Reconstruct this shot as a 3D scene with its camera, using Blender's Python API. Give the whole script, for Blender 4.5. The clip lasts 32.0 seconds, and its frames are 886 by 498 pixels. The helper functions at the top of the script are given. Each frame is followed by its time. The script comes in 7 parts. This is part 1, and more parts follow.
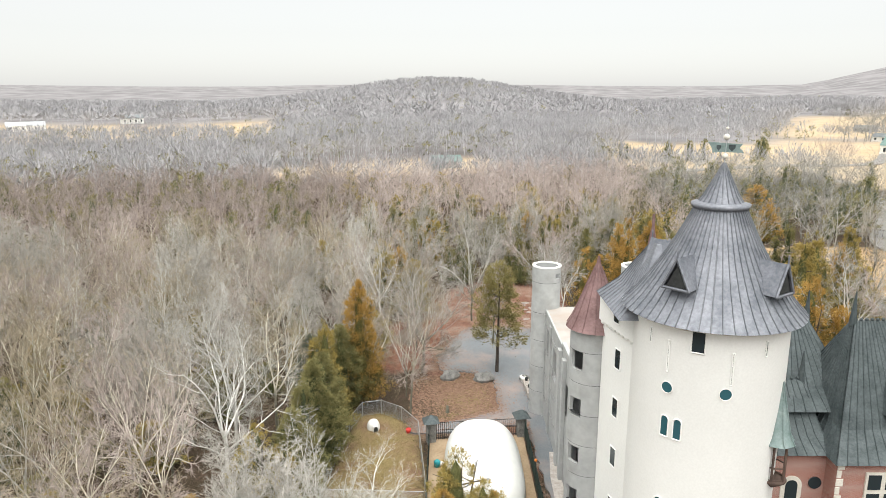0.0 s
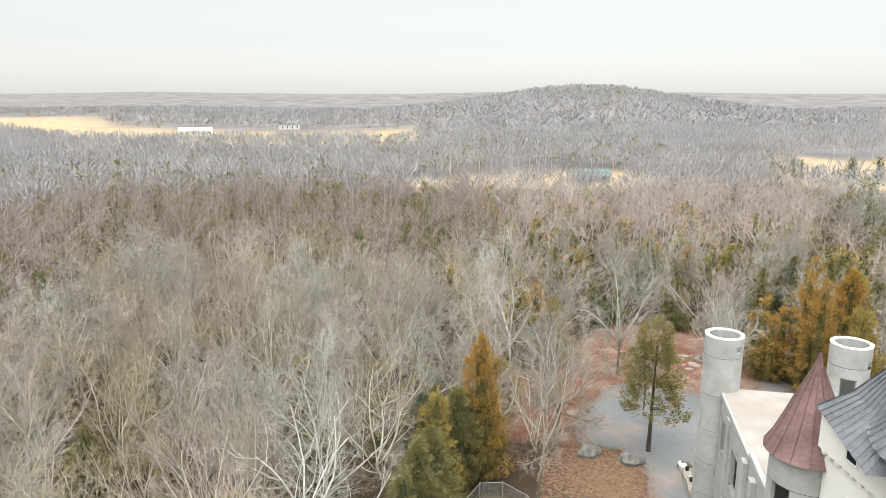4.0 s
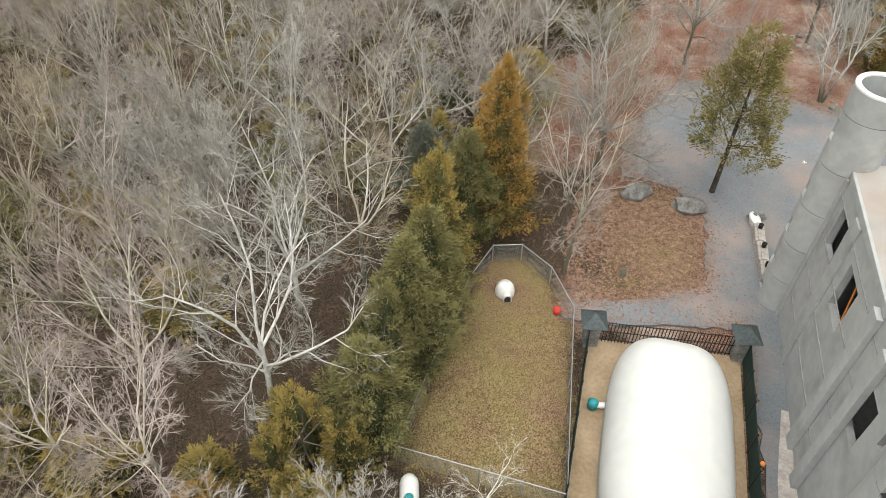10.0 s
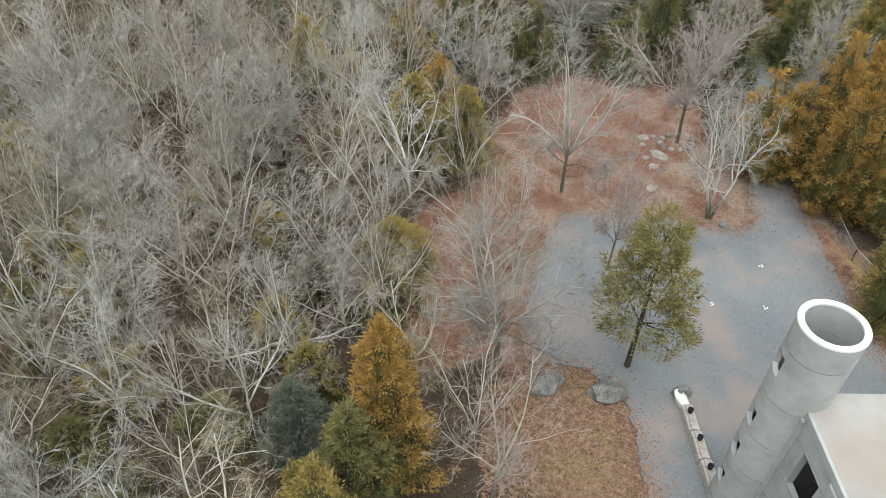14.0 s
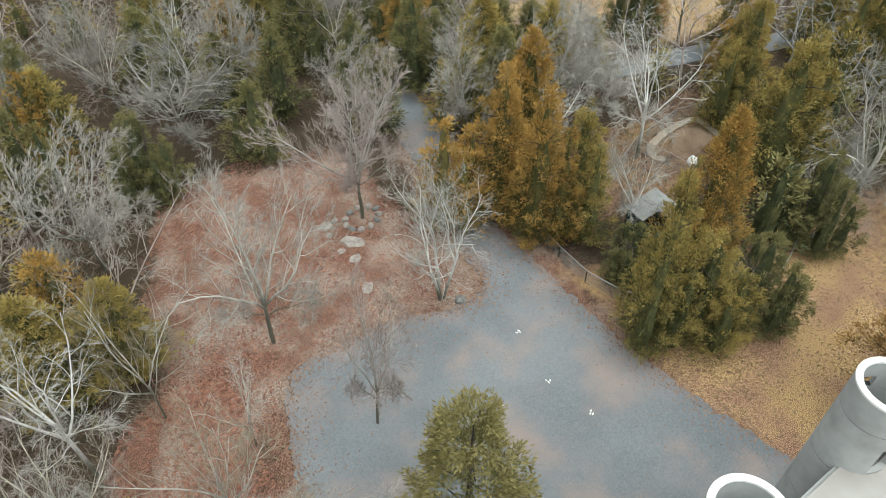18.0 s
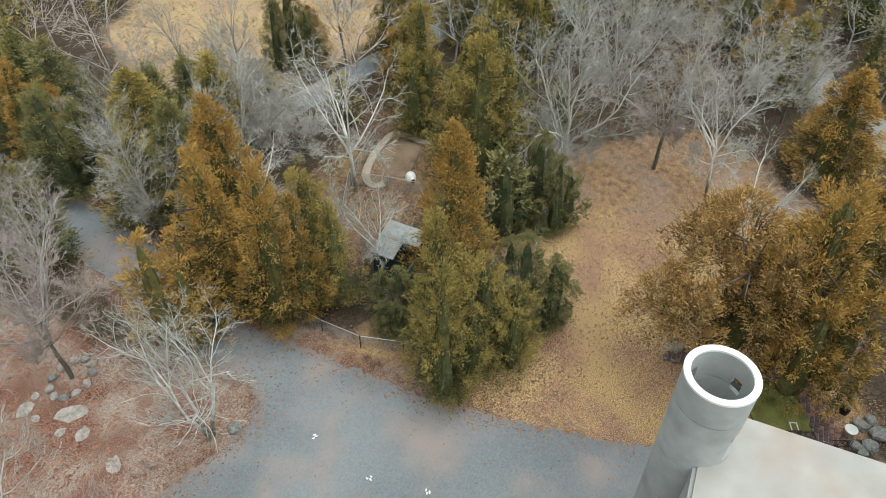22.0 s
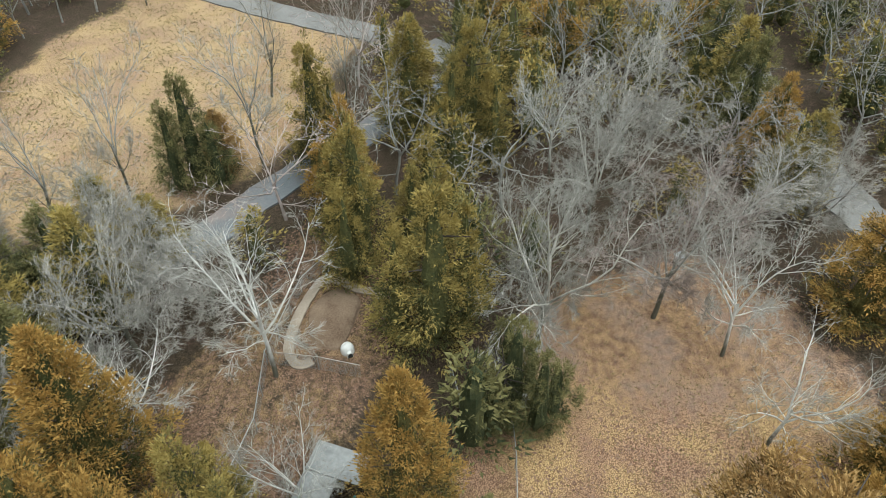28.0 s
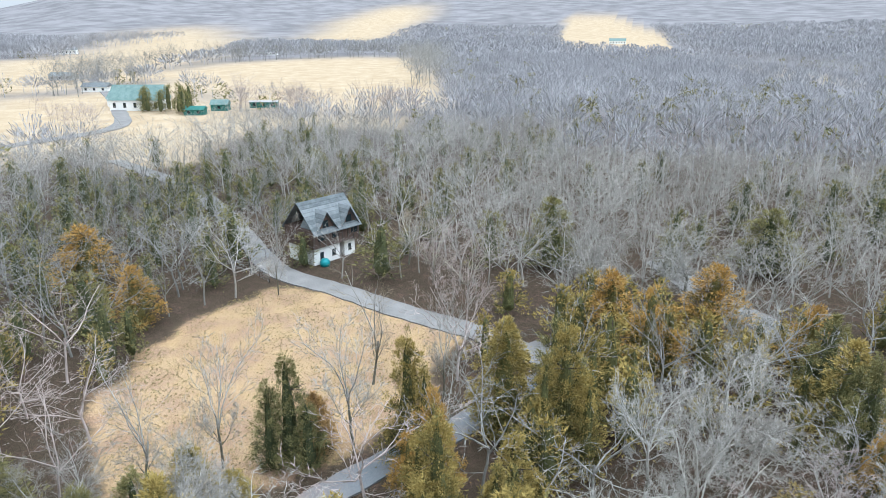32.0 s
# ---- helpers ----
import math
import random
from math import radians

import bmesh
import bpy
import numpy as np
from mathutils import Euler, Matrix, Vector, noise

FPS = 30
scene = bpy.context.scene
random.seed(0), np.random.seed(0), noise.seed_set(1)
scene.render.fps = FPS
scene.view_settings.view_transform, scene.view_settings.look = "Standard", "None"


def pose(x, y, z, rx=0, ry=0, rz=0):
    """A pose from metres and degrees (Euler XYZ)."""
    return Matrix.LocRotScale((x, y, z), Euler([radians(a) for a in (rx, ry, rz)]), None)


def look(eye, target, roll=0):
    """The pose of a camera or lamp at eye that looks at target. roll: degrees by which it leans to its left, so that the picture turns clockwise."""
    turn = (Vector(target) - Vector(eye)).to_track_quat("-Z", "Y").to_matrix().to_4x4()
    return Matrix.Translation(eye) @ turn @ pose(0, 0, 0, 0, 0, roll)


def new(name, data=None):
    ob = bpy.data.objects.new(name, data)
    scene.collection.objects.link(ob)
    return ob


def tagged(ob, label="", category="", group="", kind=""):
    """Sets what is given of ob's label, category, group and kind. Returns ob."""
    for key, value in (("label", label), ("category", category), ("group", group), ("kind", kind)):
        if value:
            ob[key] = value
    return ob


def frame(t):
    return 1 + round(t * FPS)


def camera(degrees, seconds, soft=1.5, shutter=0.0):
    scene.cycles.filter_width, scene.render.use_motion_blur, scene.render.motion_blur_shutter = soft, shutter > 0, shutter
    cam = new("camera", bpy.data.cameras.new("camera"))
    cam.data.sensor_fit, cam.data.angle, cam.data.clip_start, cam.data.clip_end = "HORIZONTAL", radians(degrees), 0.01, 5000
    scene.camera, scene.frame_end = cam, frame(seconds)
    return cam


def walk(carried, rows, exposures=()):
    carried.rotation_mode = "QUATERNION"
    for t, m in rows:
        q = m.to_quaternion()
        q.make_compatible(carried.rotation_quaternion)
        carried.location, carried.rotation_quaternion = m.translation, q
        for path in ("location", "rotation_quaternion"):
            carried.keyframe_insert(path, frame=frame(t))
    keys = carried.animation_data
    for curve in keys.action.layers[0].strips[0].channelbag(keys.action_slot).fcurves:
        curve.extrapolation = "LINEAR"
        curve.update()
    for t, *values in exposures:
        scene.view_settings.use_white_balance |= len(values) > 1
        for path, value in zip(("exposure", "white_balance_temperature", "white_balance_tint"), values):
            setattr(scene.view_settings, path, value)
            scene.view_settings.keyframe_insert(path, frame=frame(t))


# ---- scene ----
cam = camera(64.9, 32.0, soft=0.55)
EXPOSURES = [(0, 1.44, 6400, 10), (3.5, 1.42, 6400, 9), (6, 1.41, 6350, 8), (7.5, 1.1, 6500, 10), (9, 1.05, 6500, 10), (14, 0.96, 6050, 6), (20, 0.92, 6050, 3), (26, 0.87, 5900, 2), (29.5, 0.87, 5900, 2), (32, 1.28, 5350, 8)]
PATH = [
    (0, (-4.888, -41.309, 31.873), (-2.619, -31.834, 29.617), -0.00),
    (0.5, (-4.601, -40.057, 31.924), (-2.359, -30.571, 29.692), -0.17),
    (1, (-4.244, -38.632, 32.006), (-2.434, -29.052, 29.785), -0.11),
    (1.5, (-3.882, -36.966, 32.114), (-2.289, -27.345, 29.899), -0.03),
    (2, (-3.488, -35.210, 32.226), (-1.970, -25.577, 30.016), -0.07),
    (2.5, (-3.126, -33.518, 32.309), (-2.063, -23.823, 30.100), 0.04),
    (3, (-2.838, -31.806, 32.378), (-1.807, -22.107, 30.171), 0.09),
    (3.5, (-2.569, -30.168, 32.440), (-2.010, -20.432, 30.228), 0.12),
    (4, (-2.324, -28.830, 32.516), (-2.042, -19.070, 30.357), 0.06),
    (4.5, (-1.986, -27.089, 32.631), (-1.944, -17.305, 30.565), -0.10),
    (5, (-1.664, -25.401, 32.728), (-1.793, -15.613, 30.683), -0.27),
    (5.5, (-1.470, -24.223, 32.751), (-1.663, -14.473, 30.540), -0.38),
    (6, (-1.315, -22.941, 32.696), (-1.505, -13.315, 29.995), -0.47),
    (6.5, (-1.151, -21.580, 32.619), (-1.346, -12.279, 28.951), -0.46),
    (7, (-0.992, -20.149, 32.586), (-1.188, -11.514, 27.547), -0.32),
    (7.5, (-0.878, -18.486, 32.591), (-1.049, -10.602, 26.443), -0.19),
    (8, (-0.678, -16.729, 32.631), (-0.845, -9.376, 25.857), -0.32),
    (8.5, (-0.620, -14.945, 32.689), (-0.768, -7.798, 25.695), -0.28),
    (9, (-0.740, -13.179, 32.723), (-0.836, -6.052, 25.709), 0.15),
    (9.5, (-0.709, -11.343, 32.781), (-0.790, -4.231, 25.752), 0.30),
    (10, (-0.729, -9.551, 32.946), (-0.800, -2.448, 25.908), 0.42),
    (10.5, (-0.706, -7.606, 33.272), (-0.773, -0.474, 26.263), 0.28),
    (11, (-0.550, -5.660, 33.851), (-0.610, 1.479, 26.848), 0.26),
    (11.5, (-0.391, -3.599, 34.572), (-0.411, 3.614, 27.646), 0.39),
    (12, (-0.228, -1.799, 35.209), (-0.231, 5.510, 28.385), 0.21),
    (12.5, (0.000, 0.000, 35.699), (0.001, 7.352, 28.920), 0.10),
    (13, (0.223, 1.806, 36.037), (0.202, 9.158, 29.258), -0.13),
    (13.5, (0.509, 3.554, 36.266), (0.468, 10.910, 29.492), -0.39),
    (14, (0.741, 5.272, 36.425), (2.358, 12.422, 29.623), -0.24),
    (14.5, (0.840, 7.214, 36.554), (4.518, 13.525, 29.724), -0.55),
    (15, (1.060, 8.695, 36.666), (5.288, 14.633, 29.819), -0.64),
    (15.5, (1.529, 11.130, 36.852), (6.113, 16.765, 29.980), -0.67),
    (16, (2.061, 13.546, 37.028), (6.879, 18.950, 30.130), -0.65),
    (16.5, (2.472, 14.972, 37.104), (7.458, 20.201, 30.190), -0.56),
    (17, (3.438, 16.991, 37.096), (8.904, 21.676, 30.156), -0.14),
    (17.5, (4.482, 18.876, 37.061), (9.962, 23.541, 30.118), 0.12),
    (18, (5.688, 20.603, 36.985), (11.179, 25.261, 30.046), 0.23),
    (18.5, (7.101, 22.086, 36.842), (12.862, 26.438, 29.923), 0.38),
    (19, (8.543, 23.233, 36.671), (14.606, 27.248, 29.807), 0.25),
    (19.5, (9.798, 24.094, 36.486), (16.179, 27.717, 29.692), -0.02),
    (20, (10.642, 24.503, 36.293), (17.329, 27.582, 29.525), -0.13),
    (20.5, (11.000, 24.539, 36.132), (17.940, 26.986, 29.361), -0.23),
    (21, (11.146, 24.565, 36.015), (18.316, 26.203, 29.239), -0.33),
    (21.5, (11.133, 24.715, 35.931), (18.372, 26.032, 29.159), -0.30),
    (22, (11.231, 24.795, 35.864), (18.452, 26.097, 29.069), -0.17),
    (22.5, (11.993, 24.944, 35.787), (19.222, 26.242, 29.000), -0.09),
    (23, (13.360, 25.177, 35.723), (20.612, 26.468, 28.960), 0.04),
    (23.5, (15.190, 25.342, 35.686), (22.462, 26.649, 28.948), -0.15),
    (24, (17.381, 25.568, 35.668), (24.675, 26.883, 28.955), -0.35),
    (24.5, (19.960, 25.921, 35.671), (27.268, 27.233, 28.972), -0.35),
    (25, (22.834, 26.361, 35.672), (30.161, 27.664, 28.992), -0.06),
    (25.5, (25.146, 26.762, 35.677), (32.538, 28.049, 29.066), 0.25),
    (26, (26.817, 26.909, 35.696), (34.236, 28.189, 29.114), 0.29),
    (26.5, (27.816, 26.844, 35.721), (35.257, 27.959, 29.134), 0.49),
    (27, (28.517, 26.867, 35.712), (35.967, 27.767, 29.102), 0.58),
    (27.5, (28.762, 26.965, 35.662), (36.194, 27.667, 29.007), 0.50),
    (28, (28.758, 26.991, 35.615), (36.151, 27.676, 28.916), 0.34),
    (28.5, (28.711, 26.794, 35.614), (36.045, 27.810, 28.893), 0.19),
    (29, (28.714, 26.200, 35.676), (35.853, 28.129, 28.945), 0.02),
    (29.5, (28.783, 26.090, 35.755), (35.922, 28.042, 29.030), -0.19),
    (30, (28.898, 26.117, 35.843), (36.312, 28.144, 29.447), -0.14),
    (30.5, (28.896, 26.116, 35.908), (36.886, 28.290, 30.300), 0.02),
    (31, (28.747, 26.066, 35.959), (37.415, 28.412, 31.559), -0.05),
    (31.5, (28.496, 25.959, 36.038), (37.533, 28.410, 32.528), -0.14),
    (32, (28.273, 25.865, 36.110), (37.448, 28.350, 33.004), -0.17),
]
walk(cam, [(t, look(e, g, r)) for t, e, g, r in PATH], EXPOSURES)

# ---- world and sun: a bright overcast winter day ----
world = bpy.data.worlds.new("overcast")
scene.world = world
world.use_nodes = True
wn = world.node_tree
wn.nodes.clear()
w_sky = wn.nodes.new("ShaderNodeTexSky")
w_sky.sky_type = "NISHITA"
w_sky.sun_disc = False
w_sky.sun_elevation, w_sky.sun_rotation = radians(50), radians(200)
w_sat = wn.nodes.new("ShaderNodeHueSaturation")
w_sat.inputs["Saturation"].default_value = 0.3
w_clear = wn.nodes.new("ShaderNodeBackground")
w_clear.inputs["Strength"].default_value = 0.02
# an overcast sky is three times as bright overhead as at the horizon
w_co = wn.nodes.new("ShaderNodeTexCoord")
w_xyz = wn.nodes.new("ShaderNodeSeparateXYZ")
w_rise = wn.nodes.new("ShaderNodeMapRange")
w_rise.inputs["From Min"].default_value, w_rise.inputs["From Max"].default_value = 0.3, 1.0
w_rise.inputs["To Min"].default_value, w_rise.inputs["To Max"].default_value = 0.25, 0.85
w_cloud = wn.nodes.new("ShaderNodeBackground")
w_cloud.inputs["Color"].default_value = (0.92, 0.91, 0.86, 1)
wn.links.new(w_co.outputs["Generated"], w_xyz.inputs[0])
wn.links.new(w_xyz.outputs["Z"], w_rise.inputs["Value"])
wn.links.new(w_rise.outputs[0], w_cloud.inputs["Strength"])
w_both = wn.nodes.new("ShaderNodeAddShader")
w_out = wn.nodes.new("ShaderNodeOutputWorld")
wn.links.new(w_sky.outputs[0], w_sat.inputs["Color"])
wn.links.new(w_sat.outputs[0], w_clear.inputs["Color"])
wn.links.new(w_clear.outputs[0], w_both.inputs[0])
wn.links.new(w_cloud.outputs[0], w_both.inputs[1])
wn.links.new(w_both.outputs[0], w_out.inputs["Surface"])
sun = new("sun", bpy.data.lights.new("sun", "SUN"))
sun.data.energy, sun.data.angle, sun.data.color = 1.5, radians(80), (1.0, 0.97, 0.92)
sun.matrix_world = look((0, 0, 60), (9, 25, 0))

# ---- materials ----


def mat(name, dark, light, scale=1.0, rough=0.85, fine=12.0, bump=0.25, depth=0.02, metal=0.0, vary=0.0, spec=0.3, mixlo=0.35, mixhi=0.65, stretch=(1, 1, 1)):
    """Two colours mixed by a coarse and a fine noise in object space, with a fine relief."""
    m = bpy.data.materials.new(name)
    m.use_nodes = True
    t = m.node_tree
    b = t.nodes["Principled BSDF"]
    co = t.nodes.new("ShaderNodeTexCoord")
    mp = t.nodes.new("ShaderNodeMapping")
    mp.inputs["Scale"].default_value = stretch
    t.links.new(co.outputs["Object"], mp.inputs["Vector"])
    n1 = t.nodes.new("ShaderNodeTexNoise")
    n1.inputs["Scale"].default_value, n1.inputs["Detail"].default_value = scale, 5.0
    n2 = t.nodes.new("ShaderNodeTexNoise")
    n2.inputs["Scale"].default_value, n2.inputs["Detail"].default_value = fine, 3.0
    for n in (n1, n2):
        t.links.new(mp.outputs[0], n.inputs["Vector"])
    add = t.nodes.new("ShaderNodeMath")
    add.operation = "MULTIPLY_ADD"
    add.inputs[1].default_value = 0.45
    t.links.new(n2.outputs["Fac"], add.inputs[0])
    half = t.nodes.new("ShaderNodeMath")
    half.operation = "MULTIPLY"
    half.inputs[1].default_value = 0.55
    t.links.new(n1.outputs["Fac"], half.inputs[0])
    t.links.new(half.outputs[0], add.inputs[2])
    src = add.outputs[0]
    if vary:
        oi = t.nodes.new("ShaderNodeObjectInfo")
        va = t.nodes.new("ShaderNodeMath")
        va.operation = "MULTIPLY_ADD"
        va.inputs[1].default_value, va.inputs[2].default_value = vary, -vary / 2
        t.links.new(oi.outputs["Random"], va.inputs[0])
        ad = t.nodes.new("ShaderNodeMath")
        t.links.new(src, ad.inputs[0])
        t.links.new(va.outputs[0], ad.inputs[1])
        src = ad.outputs[0]
    mr = t.nodes.new("ShaderNodeMapRange")
    mr.inputs["From Min"].default_value, mr.inputs["From Max"].default_value = mixlo, mixhi
    t.links.new(src, mr.inputs["Value"])
    mix = t.nodes.new("ShaderNodeMix")
    mix.data_type = "RGBA"
    mix.inputs["A"].default_value, mix.inputs["B"].default_value = (*dark, 1), (*light, 1)
    t.links.new(mr.outputs[0], mix.inputs["Factor"])
    t.links.new(mix.outputs["Result"], b.inputs["Base Color"])
    b.inputs["Roughness"].default_value, b.inputs["Metallic"].default_value = rough, metal
    b.inputs["Specular IOR Level"].default_value = spec
    if bump:
        bp = t.nodes.new("ShaderNodeBump")
        bp.inputs["Strength"].default_value, bp.inputs["Distance"].default_value = bump, depth
        t.links.new(n2.outputs["Fac"], bp.inputs["Height"])
        t.links.new(bp.outputs[0], b.inputs["Normal"])
    return m


def leafy(name, dark, light, tip, scale=0.6):
    """Foliage: dark and light greens by noise, with patches turned to another colour, varied from tree to tree."""
    m = mat(name, dark, light, 1.6, 0.85, 11.0, 0.9, 0.12, vary=0.25, spec=0.12)
    t = m.node_tree
    mix0 = [n for n in t.nodes if n.type == "MIX"][0]
    co = [n for n in t.nodes if n.type == "TEX_COORD"][0]
    n3 = t.nodes.new("ShaderNodeTexNoise")
    n3.inputs["Scale"].default_value, n3.inputs["Detail"].default_value = scale, 3.0
    t.links.new(co.outputs["Object"], n3.inputs["Vector"])
    mr = t.nodes.new("ShaderNodeMapRange")
    mr.inputs["From Min"].default_value, mr.inputs["From Max"].default_value = 0.60, 1.02
    at = t.nodes.new("ShaderNodeAttribute")
    at.attribute_name = "bronze"
    ad = t.nodes.new("ShaderNodeMath")
    t.links.new(n3.outputs["Fac"], ad.inputs[0])
    t.links.new(at.outputs["Fac"], ad.inputs[1])
    t.links.new(ad.outputs[0], mr.inputs["Value"])
    mix = t.nodes.new("ShaderNodeMix")
    mix.data_type = "RGBA"
    mix.inputs["B"].default_value = (*tip, 1)
    t.links.new(mr.outputs[0], mix.inputs["Factor"])
    t.links.new(mix0.outputs["Result"], mix.inputs["A"])
    t.links.new(mix.outputs["Result"], t.nodes["Principled BSDF"].inputs["Base Color"])
    return m


def glassy(name, tint=(0.02, 0.03, 0.035)):
    m = bpy.data.materials.new(name)
    m.use_nodes = True
    b = m.node_tree.nodes["Principled BSDF"]
    b.inputs["Base Color"].default_value = (*tint, 1)
    b.inputs["Roughness"].default_value = 0.08
    return m


M = {}
M["concrete"] = mat("concrete", (0.33, 0.34, 0.335), (0.46, 0.47, 0.46), 0.3, 0.85, 2.0, 0.12, 0.02, vary=0.10, mixlo=0.3, mixhi=0.7)
M["concrete_dark"] = mat("concrete_dark", (0.22, 0.225, 0.22), (0.34, 0.345, 0.335), 0.5, 0.85, 4.0, 0.2)
M["roof_white"] = mat("roof_membrane", (0.29, 0.268, 0.242), (0.44, 0.425, 0.40), 0.16, 0.75, 0.5, 0.05)
M["stucco"] = mat("white_stucco", (0.78, 0.78, 0.745), (0.86, 0.86, 0.825), 0.2, 0.8, 8.0, 0.1, 0.01)
M["slate_metal"] = mat("standing_seam_grey", (0.115, 0.125, 0.145), (0.235, 0.245, 0.27), 0.8, 0.45, 5.0, 0.05, metal=0.2)
M["seam"] = mat("seam_grey", (0.11, 0.12, 0.135), (0.20, 0.21, 0.225), 0.8, 0.55, 5.0, 0, metal=0.2)
M["copper_green"] = mat("green_copper", (0.034, 0.045, 0.047), (0.09, 0.108, 0.11), 0.9, 0.6, 6.0, 0.05, metal=0.1)
M["copper_pale"] = mat("pale_copper", (0.14, 0.20, 0.19), (0.26, 0.32, 0.31), 0.9, 0.6, 6.0, 0.05, metal=0.1)
M["copper_brown"] = mat("brown_copper", (0.15, 0.09, 0.085), (0.26, 0.165, 0.16), 0.9, 0.55, 6.0, 0.05, metal=0.2)
M["brick"] = mat("red_brick", (0.15, 0.08, 0.065), (0.29, 0.165, 0.14), 2.0, 0.85, 9.0, 0.2, vary=0.35)
M["paver"] = mat("old_paver", (0.085, 0.055, 0.052), (0.21, 0.11, 0.092), 2.0, 0.85, 9.0, 0.2, vary=0.5)
M["moss"] = mat("moss_grass", (0.085, 0.09, 0.025), (0.25, 0.24, 0.07), 1.2, 0.95, 14.0, 0.5)
M["limestone"] = mat("limestone", (0.55, 0.52, 0.45), (0.70, 0.67, 0.60), 1.0, 0.8, 9.0, 0.15)
M["dome"] = mat("white_vinyl", (0.56, 0.57, 0.545), (0.64, 0.645, 0.62), 0.25, 0.5, 1.5, 0.05, 0.02)
M["dome_skirt"] = mat("grey_vinyl", (0.33, 0.37, 0.375), (0.44, 0.48, 0.48), 0.4, 0.5, 2.0, 0.05)
M["deck"] = mat("tan_deck", (0.28, 0.20, 0.12), (0.42, 0.32, 0.21), 0.5, 0.85, 5.0, 0.1)
M["gravel"] = mat("drive_gravel", (0.125, 0.14, 0.152), (0.225, 0.24, 0.25), 0.16, 0.92, 9.0, 0.6, 0.02, mixlo=0.32, mixhi=0.66)


def dusted(m, colour, lo, hi, scale, grit=0.6):
    """Adds patches of another cover to a material by a broad and a fine noise."""
    t = m.node_tree
    old = [n for n in t.nodes if n.type == "MIX"][0]
    co = [n for n in t.nodes if n.type == "TEX_COORD"][0]
    a, c = t.nodes.new("ShaderNodeTexNoise"), t.nodes.new("ShaderNodeTexNoise")
    a.inputs["Scale"].default_value, a.inputs["Detail"].default_value = scale, 6.0
    c.inputs["Scale"].default_value, c.inputs["Detail"].default_value = 24.0, 3.0
    for n in (a, c):
        t.links.new(co.outputs["Object"], n.inputs["Vector"])
    s = t.nodes.new("ShaderNodeMath")
    s.operation = "MULTIPLY_ADD"
    s.inputs[1].default_value = grit
    t.links.new(c.outputs["Fac"], s.inputs[0])
    t.links.new(a.outputs["Fac"], s.inputs[2])
    r = t.nodes.new("ShaderNodeMapRange")
    r.inputs["From Min"].default_value, r.inputs["From Max"].default_value = lo, hi
    t.links.new(s.outputs[0], r.inputs["Value"])
    x = t.nodes.new("ShaderNodeMix")
    x.data_type = "RGBA"
    x.inputs["B"].default_value = (*colour, 1)
    t.links.new(r.outputs[0], x.inputs["Factor"])
    t.links.new(old.outputs["Result"], x.inputs["A"])
    t.links.new(x.outputs["Result"], t.nodes["Principled BSDF"].inputs["Base Color"])
    return m


dusted(M["gravel"], (0.29, 0.235, 0.21), 0.86, 1.08, 0.22, 0.75)
dusted(M["roof_white"], (0.34, 0.28, 0.235), 0.54, 0.78, 0.3, 0.12)
dusted(M["concrete"], (0.27, 0.27, 0.255), 0.58, 0.82, 0.45, 0.1)
M["road"] = mat("road_gravel", (0.165, 0.16, 0.152), (0.255, 0.246, 0.232), 0.3, 0.92, 6.0, 0.4)
M["leaf_litter"] = mat("leaf_litter", (0.13, 0.085, 0.055), (0.26, 0.19, 0.13), 0.8, 0.95, 9.0, 0.5, 0.04)
M["bleached_stone"] = mat("weathered_stone", (0.20, 0.175, 0.155), (0.42, 0.38, 0.34), 1.6, 0.9, 8.0, 0.5, 0.03)
M["rock"] = mat("rock", (0.10, 0.10, 0.095), (0.30, 0.295, 0.275), 1.6, 0.9, 8.0, 0.6, 0.05)
M["flatstone"] = mat("pale_stone", (0.30, 0.27, 0.24), (0.52, 0.48, 0.44), 1.6, 0.9, 8.0, 0.5, 0.03)
M["white_plastic"] = mat("white_plastic", (0.66, 0.66, 0.63), (0.80, 0.80, 0.77), 2.0, 0.5, 12.0, 0.03)
M["black_metal"] = mat("black_metal", (0.012, 0.014, 0.014), (0.03, 0.032, 0.032), 3.0, 0.5, 20.0, 0, metal=0.3)
M["green_screen"] = mat("green_windscreen", (0.008, 0.022, 0.018), (0.02, 0.045, 0.038), 1.5, 0.8, 20.0, 0.1)
M["galv"] = mat("galvanised", (0.36, 0.38, 0.39), (0.52, 0.54, 0.55), 4.0, 0.45, 30.0, 0, metal=0.6)
# Near-black for unlit openings, with their shade in the colour, and for tower joints.
M["shade_and_joint"] = mat("interior_shade_and_joint", (0.02, 0.022, 0.022), (0.05, 0.052, 0.05), 1.0, 0.9, 5.0, 0)
M["glass"] = glassy("window_glass")
M["glass_teal"] = glassy("leaded_glass", (0.03, 0.10, 0.12))
M["red_plastic"] = mat("red_plastic", (0.45, 0.03, 0.025), (0.6, 0.05, 0.04), 3.0, 0.45, 20.0, 0)
M["teal_plastic"] = mat("teal_plastic", (0.02, 0.20, 0.22), (0.04, 0.32, 0.34), 3.0, 0.45, 20.0, 0)
M["orange"] = mat("orange_paint", (0.55, 0.16, 0.03), (0.7, 0.24, 0.05), 3.0, 0.6, 20.0, 0)
M["wood_dark"] = mat("dark_wood", (0.05, 0.035, 0.03), (0.12, 0.08, 0.06), 1.5, 0.8, 14.0, 0.2, stretch=(1, 1, 0.2))
M["bark"] = mat("grey_bark", (0.23, 0.22, 0.195), (0.50, 0.48, 0.44), 1.4, 0.9, 7.0, 0.3, vary=0.25, stretch=(1, 1, 0.3))
